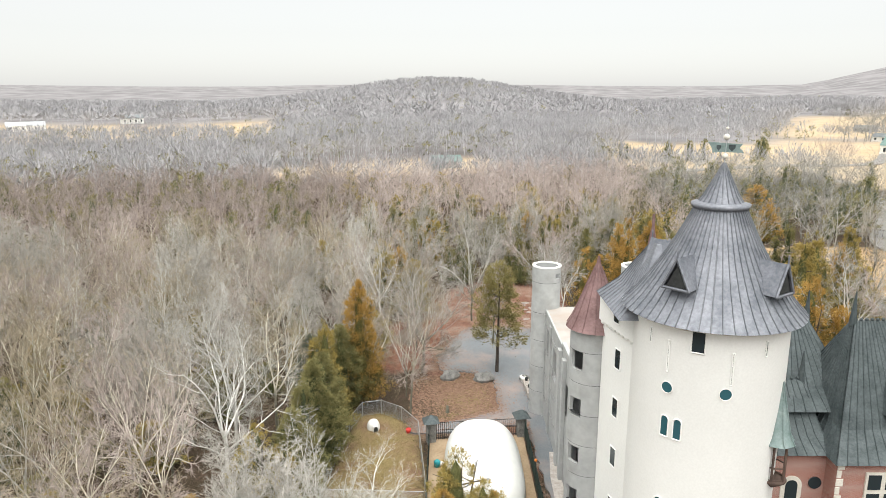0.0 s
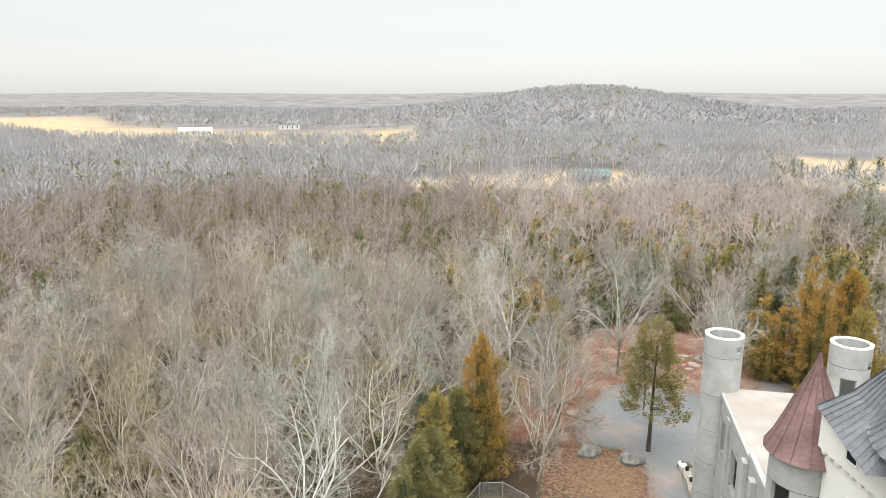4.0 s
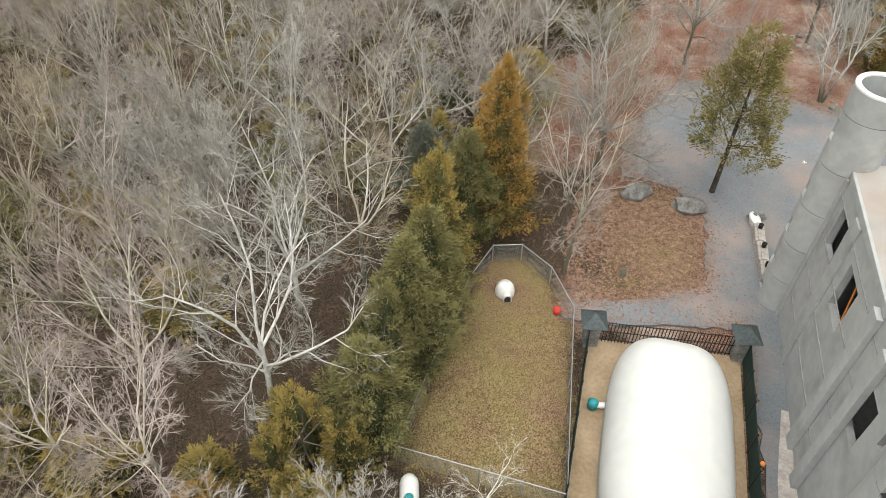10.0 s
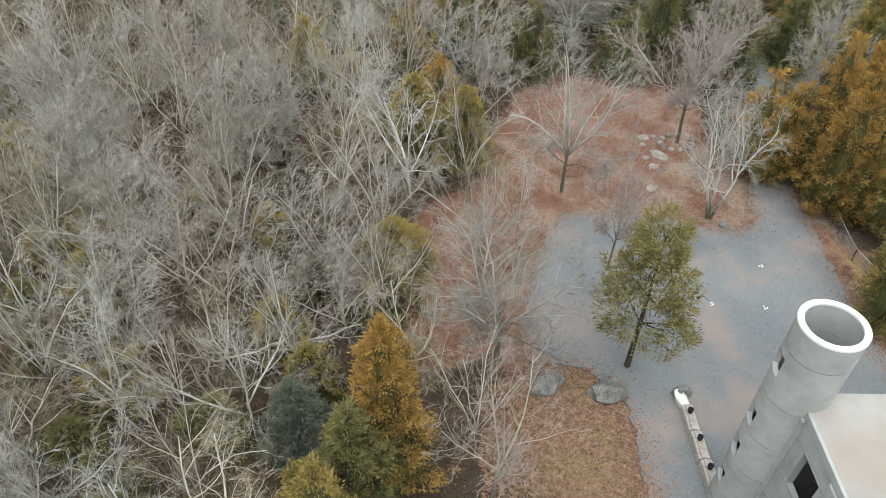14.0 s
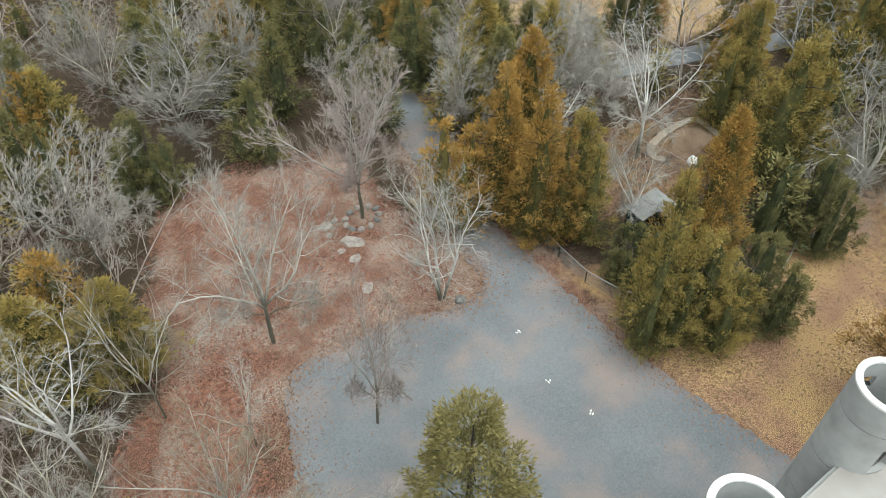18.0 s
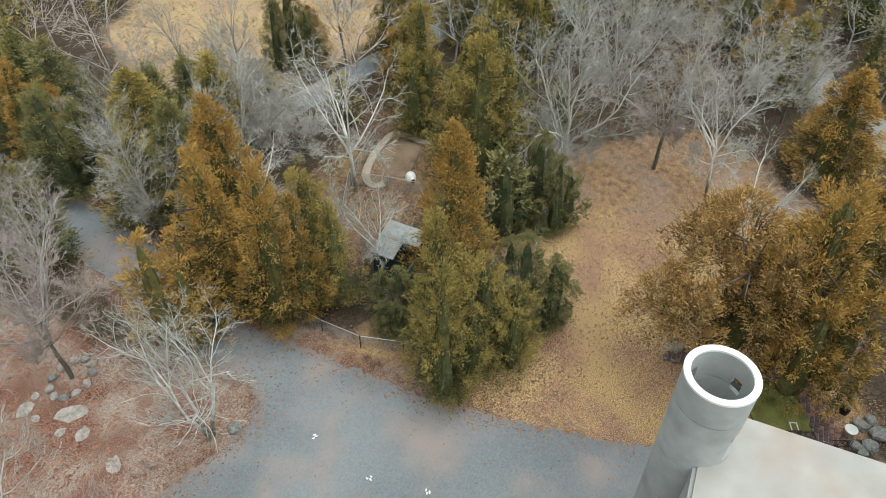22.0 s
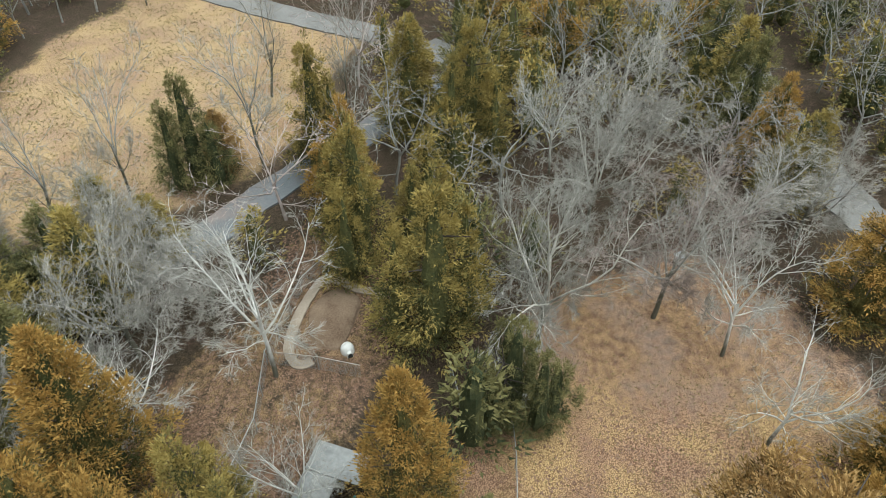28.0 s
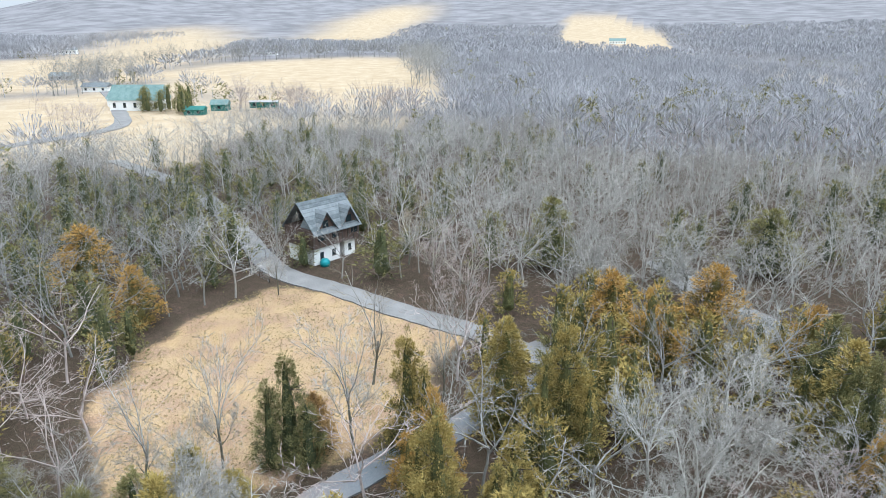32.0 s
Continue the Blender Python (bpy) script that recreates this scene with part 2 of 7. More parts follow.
M["bark_tan"] = mat("tan_bark", (0.40, 0.37, 0.29), (0.70, 0.66, 0.55), 1.4, 0.9, 7.0, 0.2, vary=0.25)
M["bark_pale"] = mat("pale_bark", (0.42, 0.405, 0.36), (0.72, 0.70, 0.64), 1.4, 0.9, 7.0, 0.3, vary=0.2)
M["bark_white"] = mat("white_bark", (0.50, 0.49, 0.455), (0.84, 0.83, 0.79), 1.4, 0.9, 7.0, 0.3, vary=0.2)
M["bark_dark"] = mat("dark_bark", (0.045, 0.038, 0.032), (0.12, 0.10, 0.085), 1.4, 0.9, 9.0, 0.3, vary=0.2)


def mossy(m, colour, top):
    """Moss and lichen-dark bark that creep up a trunk from its foot, ragged by noise."""
    t = m.node_tree
    old = [n for n in t.nodes if n.type == "MIX"][0]
    co = [n for n in t.nodes if n.type == "TEX_COORD"][0]
    z = t.nodes.new("ShaderNodeSeparateXYZ")
    t.links.new(co.outputs["Object"], z.inputs[0])
    n = t.nodes.new("ShaderNodeTexNoise")
    n.inputs["Scale"].default_value, n.inputs["Detail"].default_value = 2.5, 5.0
    t.links.new(co.outputs["Object"], n.inputs["Vector"])
    s = t.nodes.new("ShaderNodeMath")
    s.operation = "MULTIPLY_ADD"
    s.inputs[1].default_value = 3.0
    t.links.new(n.outputs["Fac"], s.inputs[0])
    t.links.new(z.outputs["Z"], s.inputs[2])
    r = t.nodes.new("ShaderNodeMapRange")
    r.inputs["From Min"].default_value, r.inputs["From Max"].default_value = top + 1.5, top - 0.5
    t.links.new(s.outputs[0], r.inputs["Value"])
    x = t.nodes.new("ShaderNodeMix")
    x.data_type = "RGBA"
    x.inputs["B"].default_value = (*colour, 1)
    t.links.new(r.outputs[0], x.inputs["Factor"])
    t.links.new(old.outputs["Result"], x.inputs["A"])
    t.links.new(x.outputs["Result"], t.nodes["Principled BSDF"].inputs["Base Color"])


for key, top in (("bark", 4.6), ("bark_tan", 4.2), ("bark_pale", 4.2), ("bark_white", 2.6)):
    mossy(M[key], (0.13, 0.125, 0.095), top)
M["twig"] = mat("tan_twigs", (0.24, 0.20, 0.14), (0.44, 0.38, 0.28), 0.5, 0.9, 3.0, 0, vary=0.2)
M["twig_pink"] = mat("pinkish_twigs", (0.29, 0.24, 0.215), (0.48, 0.41, 0.375), 0.5, 0.9, 3.0, 0, vary=0.2)
M["twig_ash"] = mat("ash_twigs", (0.28, 0.265, 0.235), (0.49, 0.465, 0.42), 0.5, 0.9, 3.0, 0, vary=0.2)
M["twig_pale"] = mat("pale_twigs", (0.36, 0.35, 0.315), (0.58, 0.565, 0.52), 0.5, 0.9, 3.0, 0, vary=0.2)
M["dead_leaf"] = mat("dead_leaf", (0.10, 0.05, 0.03), (0.36, 0.235, 0.165), 3.0, 0.9, 11.0, 0)
M["red_leaf"] = mat("red_leaf", (0.11, 0.045, 0.03), (0.40, 0.20, 0.135), 3.0, 0.9, 11.0, 0)
M["dry_grass"] = mat("dry_grass", (0.13, 0.10, 0.04), (0.36, 0.285, 0.135), 2.0, 0.9, 11.0, 0)
M["sand"] = mat("sand", (0.27, 0.22, 0.17), (0.42, 0.355, 0.28), 0.7, 0.95, 8.0, 0.3)
M["twig_grey"] = mat("grey_twigs", (0.20, 0.195, 0.175), (0.38, 0.37, 0.34), 0.5, 0.9, 3.0, 0, vary=0.25)
# Pale cool grey twigs for distant woods, with haze put into the colour.
M["twig_haze"] = mat("hazed_twigs", (0.25, 0.245, 0.25), (0.42, 0.415, 0.42), 0.03, 0.95, 0.4, 0)
M["cedar_green"] = leafy("cedar_green", (0.05, 0.062, 0.03), (0.115, 0.125, 0.058), (0.24, 0.22, 0.09))
M["cedar_rust"] = leafy("cedar_rust", (0.058, 0.066, 0.025), (0.165, 0.145, 0.052), (0.44, 0.27, 0.075))
M["cedar_olive"] = leafy("cedar_olive", (0.062, 0.071, 0.03), (0.15, 0.15, 0.06), (0.37, 0.285, 0.088))
M["cedar_brown"] = leafy("cedar_brown", (0.10, 0.078, 0.036), (0.25, 0.17, 0.07), (0.45, 0.285, 0.11))
M["cedar_blue"] = leafy("cedar_blue", (0.05, 0.065, 0.05), (0.13, 0.155, 0.125), (0.16, 0.17, 0.13))
M["pine_green"] = leafy("pine_green", (0.08, 0.085, 0.03), (0.175, 0.17, 0.07), (0.25, 0.215, 0.085))

# ---- small geometry helpers ----


def part(name, bm, material, parent=None, label=""):
    """Links a bmesh as one mesh object under a thing or a part."""
    me = bpy.data.meshes.new(name)
    bm.to_mesh(me)
    bm.free()
    me.materials.append(M[material] if isinstance(material, str) else material)
    ob = new(name, me)
    ob.parent = parent
    if label:
        tagged(ob, label)
    return ob


def arrays(name, v, f, material, parent=None, smooth=False):
    """A mesh object from numpy arrays of vertices and of equal-sided faces (triangles or quads)."""
    me = bpy.data.meshes.new(name)
    me.vertices.add(len(v))
    me.vertices.foreach_set("co", np.asarray(v, np.float32).ravel())
    n, k = f.shape
    me.loops.add(n * k)
    me.loops.foreach_set("vertex_index", np.asarray(f, np.int32).ravel())
    me.polygons.add(n)
    me.polygons.foreach_set("loop_start", np.arange(0, n * k, k, dtype=np.int32))
    me.polygons.foreach_set("loop_total", np.full(n, k, np.int32))
    if smooth:
        me.polygons.foreach_set("use_smooth", np.ones(n, bool))
    me.update(calc_edges=True)
    me.materials.append(M[material])
    ob = new(name, me)
    ob.parent = parent
    return ob


def thing(name, at, label, category, group="", turn=0.0):
    """An empty at a thing's base, which carries its parts."""
    ob = new(name)
    ob.matrix_world = pose(*at, 0, 0, turn)
    return tagged(ob, label, category, group)


def box(bm, x0, x1, y0, y1, z0, z1, bevel=0.0):
    m = Matrix.Translation(((x0 + x1) / 2, (y0 + y1) / 2, (z0 + z1) / 2)) @ Matrix.Diagonal((x1 - x0, y1 - y0, z1 - z0, 1))
    r = bmesh.ops.create_cube(bm, size=1, matrix=m)
    if bevel:
        es = list({e for v in r["verts"] for e in v.link_edges})
        bmesh.ops.bevel(bm, geom=es, offset=bevel, segments=1, affect="EDGES")
    return bm


def lathe(bm, profile, n=32, cx=0, cy=0, closed=False):
    """Turns a profile of (radius, z) round the vertical axis."""
    rings = []
    for r, z in profile:
        rings.append([bm.verts.new((cx + r * math.cos(2 * math.pi * k / n), cy + r * math.sin(2 * math.pi * k / n), z)) for k in range(n)])
    pairs = list(zip(rings, rings[1:])) + ([(rings[-1], rings[0])] if closed else [])
    for a, b in pairs:
        for k in range(n):
            bm.faces.new((a[k], a[(k + 1) % n], b[(k + 1) % n], b[k])).smooth = True
    return rings


def rod(bm, p, q, r, n=6):
    p, q = Vector(p), Vector(q)
    d = q - p
    m = Matrix.Translation((p + q) / 2) @ d.to_track_quat("Z", "Y").to_matrix().to_4x4()
    bmesh.ops.create_cone(bm, cap_ends=True, segments=n, radius1=r, radius2=r, depth=d.length, matrix=m)
    return bm


def prism(bm, pts, z0, z1):
    """An upright prism over a polygon, or one whose points carry their own heights when z1 is None."""
    lo = [bm.verts.new((x, y, z0)) for x, y in pts]
    hi = [bm.verts.new((x, y, z1)) for x, y in pts]
    bm.faces.new(lo[::-1])
    bm.faces.new(hi)
    for k in range(len(pts)):
        j = (k + 1) % len(pts)
        bm.faces.new((lo[k], lo[j], hi[j], hi[k]))
    return bm


def inside(px, py, poly):
    """Which of the points lie in the polygon."""
    px, py = np.asarray(px, float), np.asarray(py, float)
    res = np.zeros(px.shape, bool)
    for (x0, y0), (x1, y1) in zip(poly, poly[1:] + poly[:1]):
        if y0 == y1:
            continue
        res ^= ((y0 > py) != (y1 > py)) & (px < (x1 - x0) * (py - y0) / (y1 - y0) + x0)
    return res


def smooth_loop(pts, steps=6):
    """A closed Catmull-Rom curve through the points."""
    out, n = [], len(pts)
    P = [np.array(p, float) for p in pts]
    for k in range(n):
        a, b, c, d = P[k - 1], P[k], P[(k + 1) % n], P[(k + 2) % n]
        for s in np.arange(steps) / steps:
            out.append(tuple(0.5 * (2 * b + (c - a) * s + (2 * a - 5 * b + 4 * c - d) * s * s + (3 * b - a - 3 * c + d) * s ** 3)))
    return out

# ---- ground: one sheet to the horizon ----
CX, CY, CA = 20.0, 19.6, radians(13.7)
CU, CV = (math.cos(CA), -math.sin(CA)), (math.sin(CA), math.cos(CA))


def at_castle(u, v):
    """World x, y of a point in the castle's own plan, u across and v along it, from the first stair tube."""
    return CX + u * CU[0] + v * CV[0], CY + u * CU[1] + v * CV[1]


def wave(x, y, s, seed=0.0):
    """A cheap smooth wobble between -1 and 1."""
    return (np.sin(x / s + seed) * np.cos(y / s * 1.3 - seed * 2.1) + np.sin((x * 0.7 + y) / s * 0.61 + 1.7 + seed) + np.cos((y * 0.8 - x) / s * 0.43 + seed * 0.7)) / 3


def height(x, y):
    """The lie of the land: level round the castle, hills far off."""
    x, y = np.asarray(x, float), np.asarray(y, float)
    d = np.hypot(x - 30, y - 20)
    z = 0.10 * wave(x, y, 6.0)
    a = np.arctan2(x - 30, y - 20)
    z += 40 * np.exp(-(((x - 250) * 0.97 - (y - 1050) * 0.24) / 190) ** 2 - (((x - 250) * 0.24 + (y - 1050) * 0.97) / 420) ** 2) * np.clip((d - 380) / 250, 0, 1)
    ridge = np.clip((d - 1300) / 1500, 0, 1) ** 1.3
    east = np.clip((a - 0.71) / 0.14, 0, 1) * np.clip((2.6 - a) / 0.5, 0, 1)
    z += ridge * (36 + 12 * wave(x, y, 520.0, 1.0) + 10 * wave(x, y, 210.0, 4.0) + 95 * east)
    z += np.clip((d - 200) / 600, 0, 1) * 3.0 * wave(x, y, 120.0, 2.0)
    return z


def spread(lo, hi, step, far, grow):
    """Grid lines: even between lo and hi, then ever wider out to far."""
    out = list(np.arange(lo, hi + step / 2, step))
    s = step
    while out[-1] < far:
        s *= grow
        out.append(out[-1] + s)
    s = step
    while out[0] > -far:
        s *= grow
        out.insert(0, out[0] - s)
    return np.array(out)


DRIVE = [(15.4, 20.4), (16.3, 23), (17.2, 27.2), (15.6, 30.4), (12.6, 31.8), (12.9, 35), (14.4, 38), (16.5, 41.6), (19.5, 45.1), (22.5, 44.9), (25, 44.2), (28, 43), (30.8, 41), (33, 40.4), (34.6, 41.6), (35.6, 44.2),
         (38.5, 48), (42.5, 56), (47, 66), (51, 65), (46.5, 55), (42, 48.5), (39.8, 44.5), (38.9, 41), (38, 38), (36.3, 32.3), (35.3, 27), (34.8, 22), (34.7, 14), (34.5, 4), (30, 2), (27, 14), (22, 18), (18.6, 10), (16.4, 0), (14, -9), (12.4, -8.4), (14.6, 3), (16.9, 15.5), (16.2, 17),
         (7.0, 17.6), (6.9, 19.1), (10.5, 19.2)]
LEAFY = [(17, 44), (20, 46), (29, 44), (33, 41.2), (35, 44), (36.5, 52), (38, 62), (26, 67), (18, 60), (13, 50)]
LEAF_W = [(4.5, 36.0), (8.5, 32.5), (12.0, 36.5), (14.5, 42.0), (16.5, 46.5), (14.0, 50.0), (9.0, 49.0), (5.5, 43.0)]
LAWN_W = [(7.5, 19.3), (15.3, 20.3), (17, 27.2), (15, 30), (11.5, 31), (8.2, 28)]
DOG_RUN = [(2.2, 22.6), (4.1, 22.7), (5.8, 20.7), (6.8, 17.5), (5.1, 5.8), (-3.2, 8.2), (0.6, 19.7)]
LAWN_E = [(35, 12), (35.4, 26), (37, 32), (38.6, 37.5), (42, 33), (46, 28), (50, 27.5), (56, 26), (62, 24.5), (67, 19), (70, 11), (66, 5), (60, 3), (52, 2), (44, 6), (38, 2)]
LAWN_N = [(40, 43), (44, 50), (52, 48), (60, 44), (70, 42), (69, 34), (56, 33), (46, 37), (41, 40)]
FIELD_N = [(66, 60), (67, 66), (73, 70), (80, 76), (89, 78), (99, 78), (110, 75), (113, 72), (112, 64), (107, 50), (103, 44), (92, 44), (78, 47), (74, 50), (70, 53)]
FAR_FIELDS = [[(201, 228), (195, 178), (201, 149), (235, 157), (267, 148), (258, 105), (285, 114), (296, 152), (296, 184), (326, 213), (346, 248), (404, 311), (340, 316), (302, 342)],
              [(486, 368), (592, 377), (722, 300), (697, 215), (419, 134), (317, 105), (302, 130), (311, 193), (343, 224), (384, 289), (444, 344)],
              [(360, 334), (317, 358), (618, 694), (620, 591), (878, 785), (1200, 1000), (1500, 1000), (1210, 723), (688, 436), (506, 383), (431, 338)],
              [(2000, 230), (2000, 90), (1565, -15), (772, -32), (634, -84), (530, -111), (476, -100), (542, -68), (641, -44), (860, -15), (915, 59), (987, 127)],
              [(1200, 620), (1700, 760), (2300, 830), (2300, 660), (1416, 500), (1091, 445)],
              [(204, 357), (220, 320), (313, 321), (296, 277), (228, 204), (163, 188), (136, 226)], [(215, 205), (323, 267), (195, 140), (175, 152)],
              [(-210, 430), (-100, 440), (-52, 452), (-8, 440), (-5, 590), (-120, 610), (-320, 700), (-480, 1030), (-650, 960), (-420, 640)],
              [(-10, 212), (75, 214), (95, 250), (95, 280), (45, 275), (-15, 240)]]
gx, gy = spread(-24, 118, 0.85, 4600, 1.06), spread(-14, 98, 0.85, 4600, 1.06)
GX, GY = np.meshgrid(gx, gy)
gv = np.stack([GX, GY, height(GX, GY)], -1).reshape(-1, 3)
nx, ny = len(gx), len(gy)
ii = (np.arange(ny - 1)[:, None] * nx + np.arange(nx - 1)[None, :]).ravel()
ground = arrays("ground", gv, np.stack([ii, ii + 1, ii + nx + 1, ii + nx], 1), "rock", None, True)
tagged(ground, "winter ground of brown leaf litter, dry grass and straw fields", "ground", kind="structure")


def ground_cover():
    """Which cover grows where: red leaves, dry lawn, straw field, green-brown lawn."""
    x, y = GX + 1.6 * wave(GX, GY, 1.3) + 0.8 * wave(GX, GY, 0.5, 3.0), GY + 1.6 * wave(GX, GY, 1.5, 2.0) + 0.8 * wave(GX, GY, 0.6, 5.0)
    leaves = (inside(x, y, LEAFY) | inside(x, y, LEAF_W)).astype(float)
    lawn = (inside(x, y, LAWN_E) | inside(x, y, LAWN_N)).astype(float)
    field = np.zeros(GX.shape)
    fx, fy = GX + 12 * wave(GX, GY, 40.0), GY + 12 * wave(GX, GY, 50.0, 1.0)
    for f in FAR_FIELDS:
        field = np.maximum(field, inside(fx, fy, f))
    near_field = inside(x, y, FIELD_N) * 0.62
    green = np.maximum(inside(x, y, LAWN_W) * np.clip(0.5 + (GX - 10.5) / 8, 0.2, 0.8), inside(GX, GY, DOG_RUN))
    drive = np.array(smooth_loop(DRIVE, 2))
    dist = np.full(GX.shape, 99.0)
    near = (GX > -5) & (GX < 60) & (GY > -14) & (GY < 75)
    q = np.stack([GX[near], GY[near]], -1)
    dist[near] = np.sqrt(((q[:, None, :] - drive[None]) ** 2).sum(-1)).min(1)
    leaves = np.maximum(leaves, np.clip(1.3 - dist / 2.2 + 0.4 * wave(GX, GY, 0.9), 0, 1) * (1 - green))
    leaves = np.maximum(leaves, 0.15 * inside(x, y, LAWN_W))
    lawn *= np.where(inside(x, y, LAWN_E), np.clip(1.2 - (GX - 47) / 14, 0.45, 1), 1)
    lawn *= np.where(inside(x, y, LAWN_N), 0.4, 1)
    leaves = np.maximum(leaves, inside(x, y, LAWN_E) * np.clip((GX - 46) / 13, 0, 0.65))
    out = []
    field = np.where(near_field > 0, 0.3, field)
    lawn = np.maximum(lawn, near_field / 0.62)
    for w in (leaves, lawn, field, green):
        for k in range(2):
            b = np.pad(w, 1, mode="edge")
            w = (b[:-2, 1:-1] + b[2:, 1:-1] + b[1:-1, :-2] + b[1:-1, 2:] + 2 * w) / 6
        out.append(w)
    return np.stack(out, -1).reshape(-1, 4)


# Distance weight that pales the far ground's colour, standing in for haze.
far_haze = ground.data.attributes.new("far_haze", "FLOAT", "POINT")
far_haze.data.foreach_set("value", np.clip((np.hypot(GX - 30, GY - 20) - 170) / 200, 0, 1).astype(np.float32).ravel())
cover = ground.data.attributes.new("cover", "FLOAT_COLOR", "POINT")
cover.data.foreach_set("color", ground_cover().astype(np.float32).ravel())


def ground_material():
    m = bpy.data.materials.new("winter_ground")
    m.use_nodes = True
    t = m.node_tree
    b = t.nodes["Principled BSDF"]
    b.inputs["Roughness"].default_value, b.inputs["Specular IOR Level"].default_value = 0.95, 0.1
    co = t.nodes.new("ShaderNodeTexCoord")

    def nz(scale, detail=4.0):
        n = t.nodes.new("ShaderNodeTexNoise")
        n.inputs["Scale"].default_value, n.inputs["Detail"].default_value = scale, detail
        t.links.new(co.outputs["Object"], n.inputs["Vector"])
        return n.outputs["Fac"]

    def ramp(fac, lo, hi):
        r = t.nodes.new("ShaderNodeMapRange")
        r.inputs["From Min"].default_value, r.inputs["From Max"].default_value = lo, hi
        t.links.new(fac, r.inputs["Value"])
        return r.outputs[0]

    def blend(fac, a, c):
        x = t.nodes.new("ShaderNodeMix")
        x.data_type = "RGBA"
        t.links.new(fac, x.inputs["Factor"])
        for key, val in (("A", a), ("B", c)):
            if isinstance(val, tuple):
                x.inputs[key].default_value = (*val, 1)
            else:
                t.links.new(val, x.inputs[key])
        return x.outputs["Result"]

    at = t.nodes.new("ShaderNodeAttribute")
    at.attribute_name = "cover"
    sp = t.nodes.new("ShaderNodeSeparateColor")
    t.links.new(at.outputs["Color"], sp.inputs[0])
    coarse, mid, fine, speck = nz(0.09), nz(0.7), nz(5.0), nz(15.0, 2.0)
    patchy = nz(0.28, 5.0)

    def ragged(w):
        """A cover's weight with a frayed edge."""
        s = t.nodes.new("ShaderNodeMath")
        s.operation = "ADD"
        t.links.new(w, s.inputs[0])
        t.links.new(nz(1.6, 8.0), s.inputs[1])
        return ramp(s.outputs[0], 0.72, 1.22)

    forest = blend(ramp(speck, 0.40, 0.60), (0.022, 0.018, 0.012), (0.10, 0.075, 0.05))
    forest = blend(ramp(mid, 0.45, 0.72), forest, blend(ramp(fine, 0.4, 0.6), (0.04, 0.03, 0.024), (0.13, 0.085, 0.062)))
    # Distant ground goes pale grey: haze mixed into its base colour.
    haze_at = t.nodes.new("ShaderNodeAttribute")
    haze_at.attribute_name = "far_haze"
    forest = blend(haze_at.outputs["Fac"], forest, blend(ramp(nz(0.02), 0.35, 0.65), (0.155, 0.15, 0.152), (0.25, 0.24, 0.243)))
    red = blend(ramp(speck, 0.42, 0.60), (0.07, 0.034, 0.026), (0.32, 0.185, 0.13))
    red = blend(ramp(patchy, 0.44, 0.60), red, blend(ramp(speck, 0.4, 0.6), (0.18, 0.135, 0.108), (0.41, 0.325, 0.265)))
    straw = blend(ramp(speck, 0.40, 0.60), (0.19, 0.118, 0.056), (0.56, 0.385, 0.19))
    brown = blend(ramp(speck, 0.42, 0.60), (0.14, 0.08, 0.05), (0.44, 0.275, 0.175))
    straw = blend(ramp(patchy, 0.40, 0.62), straw, brown)
    field = blend(ramp(coarse, 0.35, 0.65), (0.40, 0.315, 0.205), (0.50, 0.405, 0.28))
    field = blend(ramp(mid, 0.5, 0.75), field, (0.36, 0.265, 0.15))
    field = blend(ramp(fine, 0.5, 0.8), field, (0.30, 0.21, 0.11))
    green = blend(ramp(speck, 0.38, 0.62), (0.10, 0.076, 0.034), (0.31, 0.24, 0.115))
    green = blend(ramp(patchy, 0.44, 0.64), green, blend(ramp(speck, 0.42, 0.60), (0.10, 0.058, 0.038), (0.30, 0.20, 0.13)))
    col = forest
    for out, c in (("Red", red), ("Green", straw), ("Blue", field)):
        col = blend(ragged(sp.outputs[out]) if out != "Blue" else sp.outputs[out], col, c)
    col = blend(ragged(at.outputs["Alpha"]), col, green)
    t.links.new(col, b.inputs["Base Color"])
    bp = t.nodes.new("ShaderNodeBump")
    bp.inputs["Strength"].default_value, bp.inputs["Distance"].default_value = 0.6, 0.06
    t.links.new(fine, bp.inputs["Height"])
    t.links.new(bp.outputs[0], b.inputs["Normal"])
    return m


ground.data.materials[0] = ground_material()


def patch(name, pts, z, material, label, category, steps=6, rough=0.0, kind="structure"):
    """A thin raised sheet over a smooth outline with a slightly ragged edge."""
    rng = random.Random(7)
    loop = smooth_loop(pts, steps) if steps > 1 else pts
    loop = [(x + rng.uniform(-rough, rough), y + rng.uniform(-rough, rough)) for x, y in loop]
    bm = bmesh.new()
    top = [bm.verts.new((x, y, z)) for x, y in loop]
    es = [bm.edges.new((top[k], top[(k + 1) % len(top)])) for k in range(len(top))]
    bmesh.ops.triangle_fill(bm, use_beauty=True, edges=es)
    low = [bm.verts.new((v.co.x, v.co.y, -0.3)) for v in top]
    for k in range(len(top)):
        j = (k + 1) % len(top)
        bm.faces.new((top[k], low[k], low[j], top[j]))
    bmesh.ops.recalc_face_normals(bm, faces=bm.faces)
    return tagged(part(name, bm, material), label, category, kind=kind)


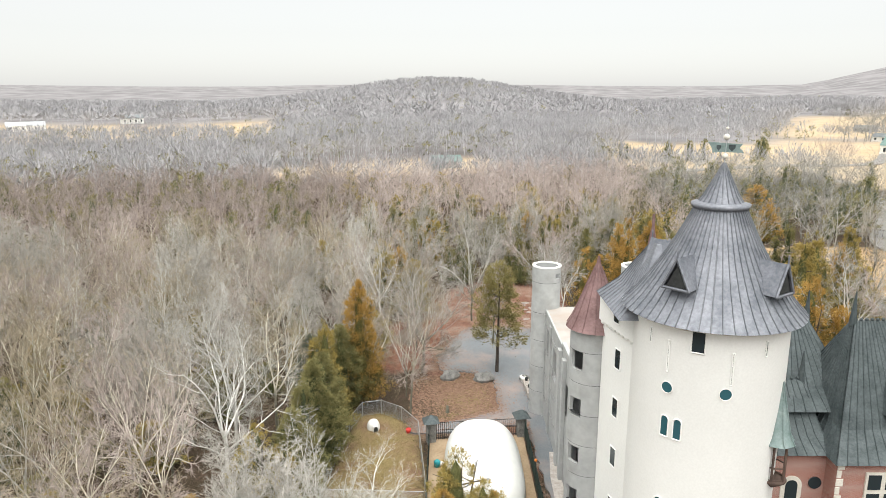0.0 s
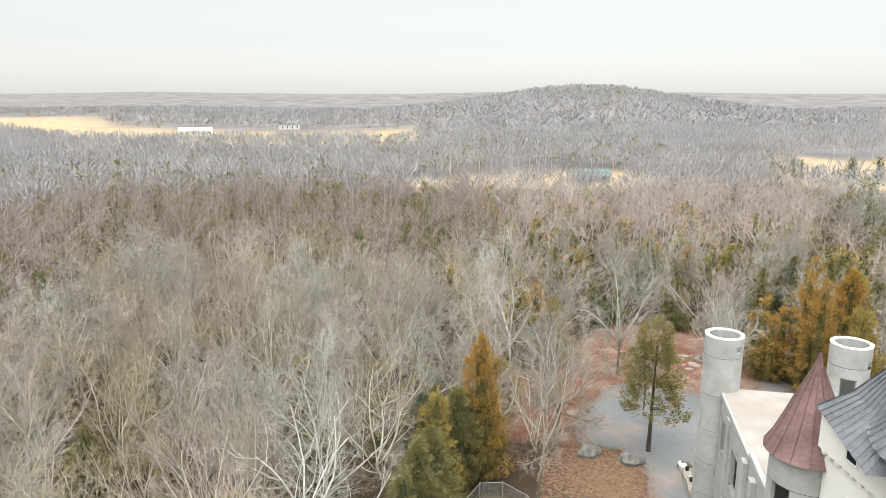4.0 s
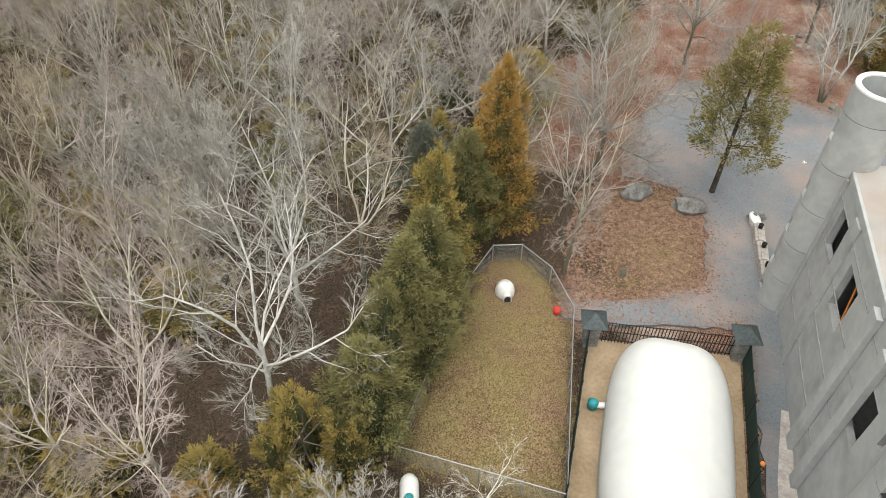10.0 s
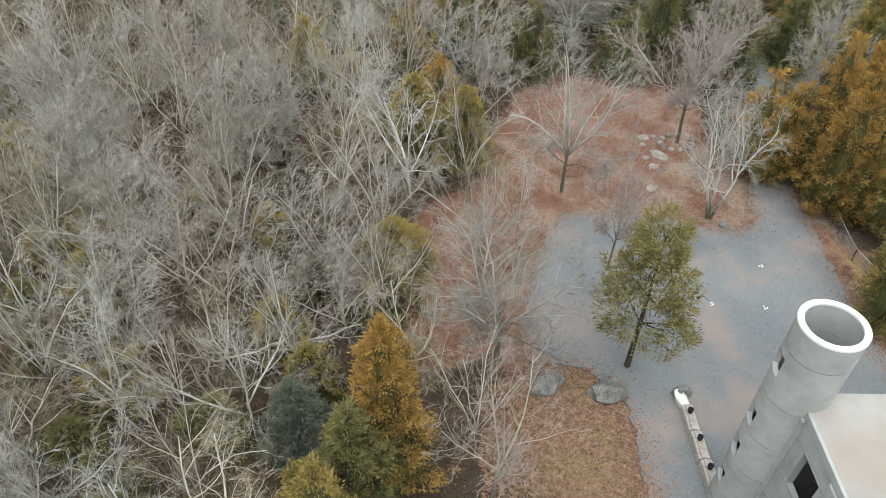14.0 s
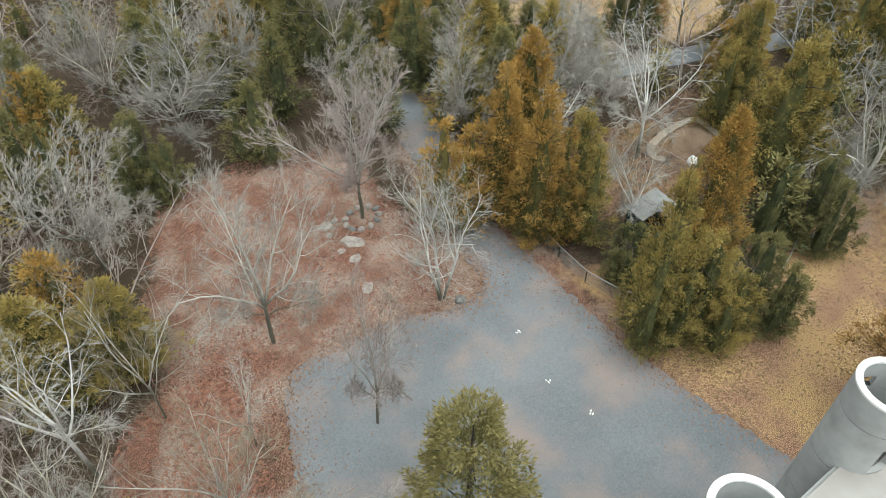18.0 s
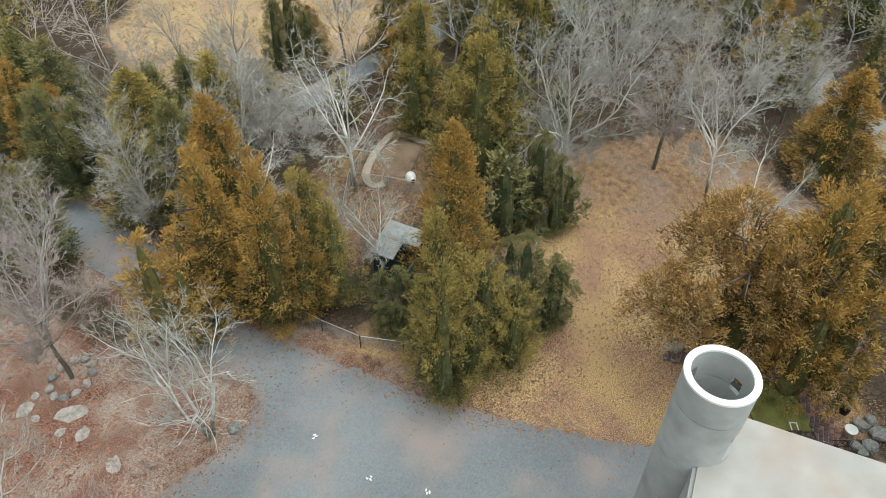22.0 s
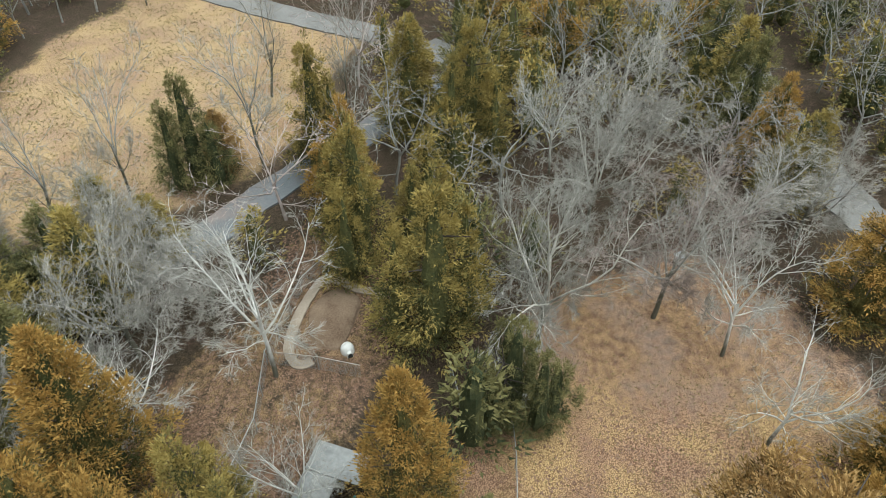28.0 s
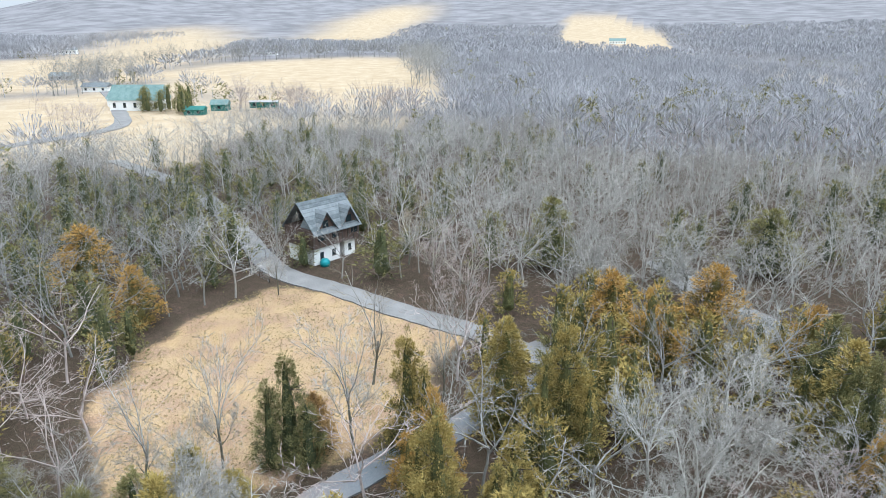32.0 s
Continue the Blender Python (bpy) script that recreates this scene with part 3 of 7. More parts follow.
def fallen_leaves():
    """Loose dead leaves lying along the drive's edges and over the leafy ground beside it."""
    rng = np.random.default_rng(41)
    loop = np.array(smooth_loop(DRIVE, 14))
    k = rng.integers(0, len(loop), 26000)
    x, y = (loop[k] + rng.normal(0, 1, (len(k), 2)) * rng.choice([0.35, 0.9, 2.4], (len(k), 1), p=[0.45, 0.35, 0.2])).T
    ok = (y > 16) | (x < 17.5)
    for u0, u1, v0, v1 in ((-1.6, 20, -60, 1.6),):
        u = (x - CX) * CU[0] + (y - CY) * CU[1]
        v = (x - CX) * CV[0] + (y - CY) * CV[1]
        ok &= ~((u > u0) & (u < u1) & (v > v0) & (v < v1))
    x, y = x[ok], y[ok]
    on = inside(x, y, smooth_loop(DRIVE, 8))
    z = np.where(on, 0.175, np.maximum(height(x, y) + 0.03, 0.03))
    n = len(x)
    a = rng.uniform(0, 2 * np.pi, n)
    s = rng.uniform(0.045, 0.10, n)
    c = np.stack([x, y, z], 1)
    d = np.stack([np.cos(a), np.sin(a), rng.uniform(-0.1, 0.5, n)], 1) * s[:, None]
    e = np.stack([-np.sin(a), np.cos(a), rng.uniform(-0.1, 0.5, n)], 1) * s[:, None] * 0.6
    v = np.stack([c - d * 0.7, c + e, c + d, c - e], 1).reshape(-1, 3)
    v[:, 2] = np.maximum(v[:, 2], np.repeat(z, 4) - 0.005)
    ob = arrays("fallen_leaves", v, np.arange(4 * n).reshape(-1, 4), "dead_leaf")
    return tagged(ob, "loose brown dead leaves scattered over the drive's edges", "leaves", kind="stuff")


def litter(name, areas, n, reach, material, label, category, seed, lift=0.05):
    """Loose scraps lying over open ground: curled leaves or tufts of dry grass, thicker in drifts."""
    rng = np.random.default_rng(seed)
    V = []
    for poly in areas:
        p = np.array(smooth_loop(poly, 4))
        lo, hi = p.min(0), p.max(0)
        m = int(n * 3)
        x, y = rng.uniform(lo[0], hi[0], m), rng.uniform(lo[1], hi[1], m)
        ok = inside(x + 0.8 * wave(x, y, 0.9), y + 0.8 * wave(x, y, 1.1, 2.0), [tuple(q) for q in p]) & ~inside(x, y, smooth_loop(DRIVE, 6))
        ok &= rng.random(m) < 0.55 + 0.45 * wave(x, y, 1.7, seed) + 0.3 * wave(x, y, 0.6, seed + 1.0)
        x, y = x[ok][:n], y[ok][:n]
        k = len(x)
        a, s = rng.uniform(0, 2 * np.pi, k), reach * rng.uniform(0.5, 1.3, k)
        c = np.stack([x, y, height(x, y) + 0.012], 1)
        d = np.stack([np.cos(a) * s, np.sin(a) * s, rng.uniform(0.1, 1.0, k) * lift], 1)
        e = np.stack([-np.sin(a) * s * 0.5, np.cos(a) * s * 0.5, rng.uniform(0, 1.0, k) * lift], 1)
        V.append(np.stack([c - d * [1, 1, 0], c + e, c + d, c - e * [1, 1, 0]], 1))
    v = np.concatenate(V)
    ob = arrays(name, v.reshape(-1, 3), np.arange(4 * len(v)).reshape(-1, 4), material)
    return tagged(ob, label, category, kind="stuff")


litter("leaf_litter", [LEAFY, LEAF_W], 14000, 0.10, "red_leaf", "curled red-brown dead leaves under the trees by the drive", "leaves", 3)
litter("lawn_leaves", [LAWN_E, LAWN_N, LAWN_W], 11000, 0.10, "dead_leaf", "brown dead leaves strewn over dry lawns", "leaves", 5)
litter("grass_tufts", [LAWN_E, DOG_RUN], 8000, 0.065, "dry_grass", "tufts of dry straw-coloured lawn grass", "grass", 7, 0.10)
litter("field_tufts", [FIELD_N], 12000, 0.12, "dry_grass", "tufts of dry straw-coloured field grass", "grass", 9, 0.12)
fallen_leaves()
patch("driveway", DRIVE, 0.16, "gravel", "grey gravel driveway with scattered leaves", "driveway", 16, 0.16)


def ribbon(name, pts, width, z, material, label, category):
    """A road along a line of points that follows the land."""
    P = [Vector((x, y, 0)) for x, y in pts]
    rng = random.Random(3)
    bm = bmesh.new()
    rows = []
    for k, p in enumerate(P):
        d = (P[min(k + 1, len(P) - 1)] - P[max(k - 1, 0)]).normalized()
        nrm = Vector((-d.y, d.x, 0))
        w = width / 2 * rng.uniform(0.92, 1.08)
        rows.append([bm.verts.new((*(p + nrm * s * w).xy, float(height(*(p + nrm * s * w).xy)) + h)) for s, h in ((-1, -0.3), (-1, z), (0, z + 0.05), (1, z), (1, -0.3))])
    for a, b in zip(rows, rows[1:]):
        for k in range(4):
            bm.faces.new((a[k], b[k], b[k + 1], a[k + 1]))
    bmesh.ops.recalc_face_normals(bm, faces=bm.faces)
    return tagged(part(name, bm, material), label, category, kind="structure")


def line(pts, steps=8):
    return [p for p in smooth_loop(pts, steps)][:(len(pts) - 1) * steps + 1]


ribbon("lane", line([(63.5, 52.2), (65.5, 50.8), (68, 48.8), (75, 45), (84, 39), (94, 34)]), 3.2, 0.17, "gravel", "narrow grey gravel lane between trees", "lane")
ribbon("side_road", line([(58, -12), (66, -7.6), (72, -4.4), (79, -1.6), (95, 0.6), (105, 2.0), (113, 6), (124, 14), (134, 19)]), 4.4, 0.17, "road", "pale gravel side road through the cedars", "road")
ribbon("road", line([(102, 36), (104, 42), (108, 53), (113, 64), (118, 76), (130, 88), (146, 103), (165, 125), (185, 160)]), 4.0, 0.17, "road", "pale gravel country road past the field", "road")
ribbon("farm_track", line([(150, 215), (200, 210), (240, 205), (285, 240), (350, 300), (420, 380)]), 6.0, 0.3, "road", "pale farm track across the straw field", "road")

# ---- trees ----


def tubes(segs, sides):
    """Tapered open tubes for rows of x0 y0 z0 x1 y1 z1 r0 r1, as one vertex and quad array."""
    s = np.asarray(segs, float)
    p, q, r0, r1 = s[:, :3], s[:, 3:6], s[:, 6], s[:, 7]
    d = q - p
    d /= np.linalg.norm(d, axis=1, keepdims=True) + 1e-9
    ref = np.where(np.abs(d[:, 2:3]) > 0.9, np.array([[1.0, 0, 0]]), np.array([[0, 0, 1.0]]))
    a = np.cross(d, ref)
    a /= np.linalg.norm(a, axis=1, keepdims=True)
    b = np.cross(d, a)
    k = np.arange(sides) * 2 * np.pi / sides
    off = a[:, None, :] * np.cos(k)[None, :, None] + b[:, None, :] * np.sin(k)[None, :, None]
    v = np.concatenate([p[:, None] + off * r0[:, None, None], q[:, None] + off * r1[:, None, None]], 1)
    base = (np.arange(len(s)) * 2 * sides)[:, None]
    i = np.arange(sides)
    j = (i + 1) % sides
    f = np.stack([base + i, base + j, base + sides + j, base + sides + i], -1).reshape(-1, 4)
    return v.reshape(-1, 3), f


def cones(segs, sides=3):
    """Pointed twigs: rows as for tubes, drawn out to a point."""
    s = np.asarray(segs, float)
    v, f = tubes(s, sides)
    v = v.reshape(len(s), 2 * sides, 3)
    v = np.concatenate([v[:, :sides], s[:, None, 3:6]], 1).reshape(-1, 3)
    base = (np.arange(len(s)) * (sides + 1))[:, None]
    i = np.arange(sides)
    tri = np.stack([base + i, base + (i + 1) % sides, np.broadcast_to(base + sides, (len(s), sides))], -1).reshape(-1, 3)
    return v, tri


def blades(rows):
    """The finest twigs, each one thin pointed sliver: rows as for tubes."""
    s = np.asarray(rows, float)
    p, q = s[:, :3], s[:, 3:6]
    side = np.cross(q - p, np.roll(q - p, 1, 1) + np.array([[0.3, 0.7, 0.2]]))
    side *= s[:, 6:7] / (np.linalg.norm(side, axis=1, keepdims=True) + 1e-9)
    return np.stack([p - side, p + side, q], 1).reshape(-1, 3), np.arange(3 * len(s)).reshape(-1, 3)


def strips(rows):
    """Slender shoots, each a tapered two-sided sliver of two triangles: rows as for tubes."""
    s = np.asarray(rows, float)
    p, q = s[:, :3], s[:, 3:6]
    side = np.cross(q - p, np.roll(q - p, 1, 1) + np.array([[0.3, 0.7, 0.2]]))
    side /= np.linalg.norm(side, axis=1, keepdims=True) + 1e-9
    v = np.stack([p - side * s[:, 6:7], p + side * s[:, 6:7], q - side * s[:, 7:8], q + side * s[:, 7:8]], 1).reshape(-1, 3)
    b = (np.arange(len(s)) * 4)[:, None]
    return v, np.concatenate([b + np.array([[0, 1, 3]]), b + np.array([[0, 3, 2]])])


def unit(v):
    return v / (np.linalg.norm(v) + 1e-9)


def grow(rng, h, wide, leaders=4, limbs=7, subs=5, shoots=4, twigs=4, upright=0.6, trunk=0.34, r=0.15, stems=1, fat=1.0, bend=0.15, low=2, reach=0.55):
    """A bare tree's bones: crooked leaders that rise from the trunk (thick), limbs along them, side branches (thin), their shoots and the fine twigs."""
    thick, thin, small, tips = [], [], [], []
    up = np.array([0, 0, 1.0])

    def track(p, d, length, n, lift, wob):
        pts, dd = [p], d
        for k in range(n):
            dd = unit(dd + rng.normal(0, wob, 3) + up * lift)
            pts.append(pts[-1] + dd * length / n * rng.uniform(0.8, 1.2))
        return pts

    def at(pts, s):
        n = len(pts) - 1
        i = min(int(s * n), n - 1)
        return pts[i] + (pts[i + 1] - pts[i]) * (s * n - i), unit(pts[i + 1] - pts[i])

    def fork(d, angle, axis):
        """Turns a direction aside by an angle, round its own line by the axis angle."""
        e = unit(np.cross(d, up + 0.01))
        f = np.cross(d, e)
        side = e * math.cos(axis) + f * math.sin(axis)
        return unit(d * math.cos(angle) + side * math.sin(angle))

    def chain(rows, pts, r0, r1):
        n = len(pts) - 1
        for k in range(n):
            rows.append([*pts[k], *pts[k + 1], r0 + (r1 - r0) * k / n, r0 + (r1 - r0) * (k + 1) / n])

    def twiggy(pts, length, count):
        for k in range(count):
            o, d = at(pts, 1 - rng.random() ** 1.4 * 0.9)
            t = unit(fork(d, rng.uniform(0.25, 0.9), rng.uniform(0, 6.28)) + up * 0.15 * upright)
            tips.append([*o, *(o + t * length * rng.uniform(0.4, 1.2)), 0.0068 * fat, 0.0])

    def branch(p, d, length, rad, order):
        n = (5, 4, 2)[order]
        pts = track(p, d, length, n, (0.09, 0.11, 0.12)[order] * upright, bend * (1.0, 1.15, 1.3)[order])
        chain((thick, thin, small)[order], pts, rad, rad * 0.3)
        count = (limbs, subs, shoots)[order]
        axis = rng.uniform(0, 6.28)
        for k in range(count):
            s = min(1.0, (0.14, 0.18, 0.2)[order] + 0.86 * (k + rng.uniform(0, 0.9)) / count)
            o, dd = at(pts, s)
            axis += 2.4 + rng.normal(0, 0.4)
            ln = length * rng.uniform(0.75, 1.15) * (reach, 0.50, 0.50)[order] * (1.12 - 0.55 * s)
            if order < 2:
                branch(o, unit(fork(dd, rng.uniform(0.45, 0.95), axis) + up * 0.1 * upright), ln, max(0.012 * fat, rad * (0.42, 0.5)[order] * (1.1 - 0.5 * s)), order + 1)
            else:
                q = track(o, fork(dd, rng.uniform(0.35, 0.9), axis), max(0.4, ln * 1.15), 2, 0.1 * upright, 0.22)
                chain(small, q, 0.010 * fat, 0.004 * fat)
                twiggy(q, max(0.42, ln * 0.85), twigs)
        twiggy(pts, (0.5, 0.45, 0.4)[order] * h / 10, twigs)

    for s in range(stems):
        lean = rng.normal(0, 0.05, 3) + (0.3 * np.array([math.cos(2.1 * s + 0.4), math.sin(2.1 * s + 0.4), 0]) if stems > 1 else 0)
        r0 = r * (1 if stems == 1 else 0.72)
        stem = track(np.array([0.3 * lean[0], 0.3 * lean[1], -0.3]), unit(np.array([lean[0], lean[1], 1.0])), h * trunk, 4, 0.03, 0.05)
        chain(thick, stem, r0, r0 * 0.66)
        m = leaders if stems == 1 else max(2, leaders - 2)
        spin = rng.uniform(0, 6.28)
        for k in range(m + low):
            main = k < m
            ang = spin + (2.4 * k if not main else 2 * np.pi * k / max(1, m - 1) + rng.uniform(-0.5, 0.5))
            open_ = wide * (rng.uniform(0.0, 0.3) if k == 0 else (rng.uniform(0.6, 1.15) if main else rng.uniform(1.3, 1.9)))
            d = np.array([math.cos(ang) * math.sin(open_), math.sin(ang) * math.sin(open_), math.cos(open_)])
            o, _ = at(stem, rng.uniform(0.7, 1.0) if main else rng.uniform(0.5, 0.85))
            branch(o, d, h * (1 - trunk) * (rng.uniform(0.75, 1.05) if main else rng.uniform(0.35, 0.6)), r0 * (rng.uniform(0.42, 0.58) if main else 0.28), 0)
    k = h / np.percentile([t[5] for t in small], 99)
    for rows in (thick, thin, small, tips):
        for t in rows:
            t[:6] = [c * k for c in t[:6]]
    return thick, thin, small, tips


def tree_meshes(name, seed, bark, twig, **kw):
    """The trunk-and-limbs mesh and the twig crown mesh of one kind of bare tree."""
    rng = np.random.default_rng(seed)
    thick, thin, shoots, tips = grow(rng, 10.0, **kw)
    v0, f0 = tubes(thick, 5)
    v1, f1 = tubes(thin, 3)
    trunk = arrays("trunk", np.concatenate([v0, v1]), np.concatenate([f0, f1 + len(v0)]), bark, None, True)
    va, fa = strips(shoots)
    vb, fb = blades(tips)
    va, fa = np.concatenate([va, vb]), np.concatenate([fa, fb + len(va)])
    crown = arrays("crown", va, fa, twig)
    out = (trunk.data, crown.data, float(np.percentile(np.hypot(va[:, 0], va[:, 1]), 95)))
    bpy.data.objects.remove(trunk), bpy.data.objects.remove(crown)
    return out


def plumes(rng, h, rad, n, per, size, shape=0.6, low=0.05, core=True, spires=((0, 0, 1, 1),), tuft=0.085, wide=0.24):
    """An evergreen's foliage: upswept tufts of small sprays over one or more uneven spires, round a dark heart, and how bronzed each spray is by the winter.
    spires: x and y in crown radii, height and radius as shares of the whole."""
    V, B = [], []
    total = sum(w * t for _, _, t, w in spires)
    for sx, sy, tall, w in spires:
        H, R, m = h * tall, rad * w, max(8, int(n * w * tall / total))
        ph = rng.uniform(0, 6.28, 4)

        def outline(f, a):
            body = np.clip(1 - f, 0, 1) ** shape * np.clip((f - low * 0.5) / 0.14, 0.25, 1)
            return R * body * (1 + 0.16 * np.sin(3 * a + ph[0] + 4 * f) + 0.12 * np.sin(5 * a + ph[1] - 9 * f) + 0.10 * np.sin(17 * f + ph[2] + 2 * a))

        f = low + (1 - low) * rng.random(m * 3)
        keep = rng.random(m * 3) < 0.25 + 0.75 * np.clip(1 - f, 0, 1) ** shape
        f = f[keep][:m]
        m = len(f)
        a = rng.uniform(0, 2 * np.pi, m)
        deep = rng.uniform(0.48, 1.02, m)
        rr = outline(f, a) * deep
        c = np.stack([rr * np.cos(a) + sx * rad, rr * np.sin(a) + sy * rad, f * H], 1)
        d = np.stack([np.cos(a), np.sin(a), 0.4 + 1.3 * f ** 2], 1) + rng.normal(0, 0.22, (m, 3))
        d /= np.linalg.norm(d, axis=1, keepdims=True)
        ln = h * tuft * rng.uniform(0.6, 1.25, m) * (1.1 - 0.45 * f)
        warm = 0.42 * (f - 0.45) + 0.55 * (deep - 0.76) + rng.normal(0, 0.15, m)
        s = rng.beta(1.5, 1.1, (m, per)) - 0.4
        fan = ln[:, None] * 0.33 * np.clip(0.95 - s, 0.15, 1)
        g = rng.normal(0, 1, (m, per, 3))
        o = c[:, None] + d[:, None] * (s * ln[:, None])[..., None] + g * fan[..., None]
        dd = d[:, None] + g * 0.4 + rng.normal(0, 0.3, (m, per, 3))
        o, dd = o.reshape(-1, 3), dd.reshape(-1, 3)
        dd /= np.linalg.norm(dd, axis=1, keepdims=True)
        sd = np.cross(dd, rng.normal(0, 1, (m * per, 3)))
        sd /= np.linalg.norm(sd, axis=1, keepdims=True)
        sz = size * rng.uniform(0.6, 1.35, (m * per, 1))
        V.append(np.stack([o - sd * sz * wide, o + sd * sz * wide, o + dd * sz * 1.3], 1).reshape(-1, 3))
        B.append(np.repeat(np.clip(0.30 + 0.5 * s + warm[:, None], 0, 1).reshape(-1), 3))
        if core:
            fr, ka = np.linspace(low + 0.02, 0.93, 11), np.arange(13) * 2 * np.pi / 12
            F, A = np.meshgrid(fr, ka, indexing="ij")
            C = outline(F, A) * 0.32 * rng.uniform(0.85, 1.1, F.shape)
            C[:, -1] = C[:, 0]
            C[-1] = 0.01
            P = np.stack([C * np.cos(A) + sx * rad, C * np.sin(A) + sy * rad, F * H], -1)
            q = np.stack([P[:-1, :-1], P[:-1, 1:], P[1:, 1:], P[:-1, :-1], P[1:, 1:], P[1:, :-1]], 2).reshape(-1, 3)
            V.append(q)
            B.append(np.full(len(q), 0.05))
    v = np.concatenate(V)
    v[:, 2] *= h / np.percentile(v[:, 2], 99.8)
    return v, np.arange(len(v)).reshape(-1, 3), np.concatenate(B)


def cedar_meshes(seed, leaf, h=10.0, rad=2.6, n=170, per=24, size=0.16, shape=0.6, low=0.05, stems=1, core=True, spires=((0, 0, 1, 1),), tuft=0.085):
    rng = np.random.default_rng(seed)
    segs = []
    for s in range(stems):
        ln = rng.normal(0, 0.07 * (stems > 1) + 0.01, 2)
        p = np.array([0.2 * s, 0.0, -0.3])
        for k in range(5):
            q = p + np.array([ln[0] * h * 0.2, ln[1] * h * 0.2, h * 0.18])
            segs.append([*p, *q, 0.16 * (1 - k * 0.17), 0.16 * (0.83 - k * 0.17)])
            if k and p[2] > low * h:
                for j in range(3):
                    a = rng.uniform(0, 6.28)
                    segs.append([*p, *(p + np.array([math.cos(a) * rad * 0.5, math.sin(a) * rad * 0.5, 0.5])), 0.05, 0.015])
            p = q
    v0, f0 = tubes(segs, 6)
    trunk = arrays("trunk", v0, f0, "bark_dark", None, True)
    v, f, bronze = plumes(rng, h, rad, n, per, size, shape, low, core, spires, tuft)
    crown = arrays("crown", v, f, leaf)
    crown.data.attributes.new("bronze", "FLOAT", "POINT").data.foreach_set("value", bronze.astype(np.float32))
    out = (trunk.data, crown.data, float(np.percentile(np.hypot(v[:, 0], v[:, 1]), 96)))
    bpy.data.objects.remove(trunk), bpy.data.objects.remove(crown)
    return out


def plant(name, meshes, x, y, h, wide, label, group, turn=0.0, z=None):
    """One tree: an empty at its foot with a trunk and a crown; the meshes stand 10 m high."""
    ob = new(name)
    k = h / 10.0
    ob.matrix_world = pose(x, y, float(height(x, y)) if z is None else z, 0, 0, turn) @ Matrix.Diagonal((k * wide, k * wide, k, 1))
    for nm, me in zip(("trunk", "crown"), meshes):
        o = new(nm, me)
        o.parent = ob
    return tagged(ob, label, "tree", group)


VASE = [tree_meshes("vase", 11 + k, bk, tw, wide=wd, leaders=ld, limbs=7, subs=5, shoots=3, twigs=5, upright=0.6, trunk=tr, r=0.13, low=2, fat=1.1)
        for k, (bk, tw, wd, ld, tr) in enumerate((("bark_tan", "twig", 0.72, 4, 0.34), ("bark_tan", "twig_pink", 0.8, 5, 0.3), ("bark_tan", "twig", 0.66, 4, 0.4), ("bark_pale", "twig", 0.85, 5, 0.3), ("bark_pale", "twig_pale", 0.72, 4, 0.36), ("bark_tan", "twig_pink", 0.64, 4, 0.42)))]
BROAD = [tree_meshes("broad", 31 + k, bk, tw, wide=0.78, leaders=5, limbs=8, subs=6, shoots=4, twigs=8, fat=1.15, upright=0.5, trunk=0.36, r=0.16, low=3, bend=0.17) for k, (bk, tw) in enumerate((("bark", "twig_ash"), ("bark", "twig_pink"), ("bark_pale", "twig_pale")))]
WHITE = [tree_meshes("white", 51 + k, "bark_white", "twig_pale", wide=wd, leaders=ld, low=lo, limbs=7, subs=6, shoots=3, twigs=4, upright=upr, trunk=tr, r=0.17, stems=st, bend=0.2, fat=1.15) for k, (st, tr, wd, ld, lo, upr) in enumerate(((1, 0.36, 0.8, 5, 3, 0.4), (3, 0.42, 0.5, 5, 1, 0.45)))]
SLIM = [tree_meshes("slim", 61 + k, "bark", tw, wide=0.36, leaders=3, low=3, limbs=8, subs=4, shoots=3, twigs=3, upright=0.95, trunk=0.40, r=0.12, reach=0.42) for k, tw in enumerate(("twig", "twig_ash"))]
CEDAR_LEAF = (("g", "cedar_green"), ("o", "cedar_rust"), ("y", "cedar_olive"), ("r", "cedar_brown"), ("k", "cedar_blue"))
TWIN = ((0, 0, 1, 0.85), (0.55, 0.15, 0.80, 0.6), (-0.4, 0.45, 0.66, 0.6))
CLUMP = ((0, 0, 1, 0.6), (0.5, 0.1, 0.84, 0.5), (-0.45, 0.3, 0.78, 0.5), (0.05, -0.55, 0.68, 0.5), (-0.3, -0.4, 0.60, 0.45), (0.45, 0.55, 0.6, 0.45))
CEDAR = {c: [cedar_meshes(71 + 5 * j + k, m, rad=2.6 + 0.25 * k, n=340, per=84, size=0.125, shape=0.66 + 0.08 * k, low=0.02, spires=TWIN if k else ((0, 0, 1, 1),)) for k in range(1 if c in "rk" else 2)] for j, (c, m) in enumerate(CEDAR_LEAF)}
YOUNG = {c: [cedar_meshes(91 + 5 * j + k, m, rad=2.9, n=170, per=44, size=0.2, tuft=0.11, shape=0.66, low=0.03, spires=TWIN if k else ((0, 0, 1, 1),)) for k in range(2)] for j, (c, m) in enumerate(CEDAR_LEAF)}
BUSHY = {c: cedar_meshes(101 + j, m, rad=4.2, n=520, per=80, size=0.13, shape=0.5, low=0.22 if c == "o" else 0.03, stems=2, spires=CLUMP) for j, (c, m) in enumerate((("g", "cedar_green"), ("y", "cedar_olive"), ("o", "cedar_rust")))}
BUSHY["r"] = cedar_meshes(104, "cedar_brown", rad=4.2, n=440, per=80, size=0.125, shape=0.36, low=0.56, stems=4, core=False, spires=CLUMP, tuft=0.085)
PINE = cedar_meshes(131, "pine_green", rad=2.2, n=260, per=64, size=0.12, shape=0.36, low=0.3, core=False, tuft=0.08)
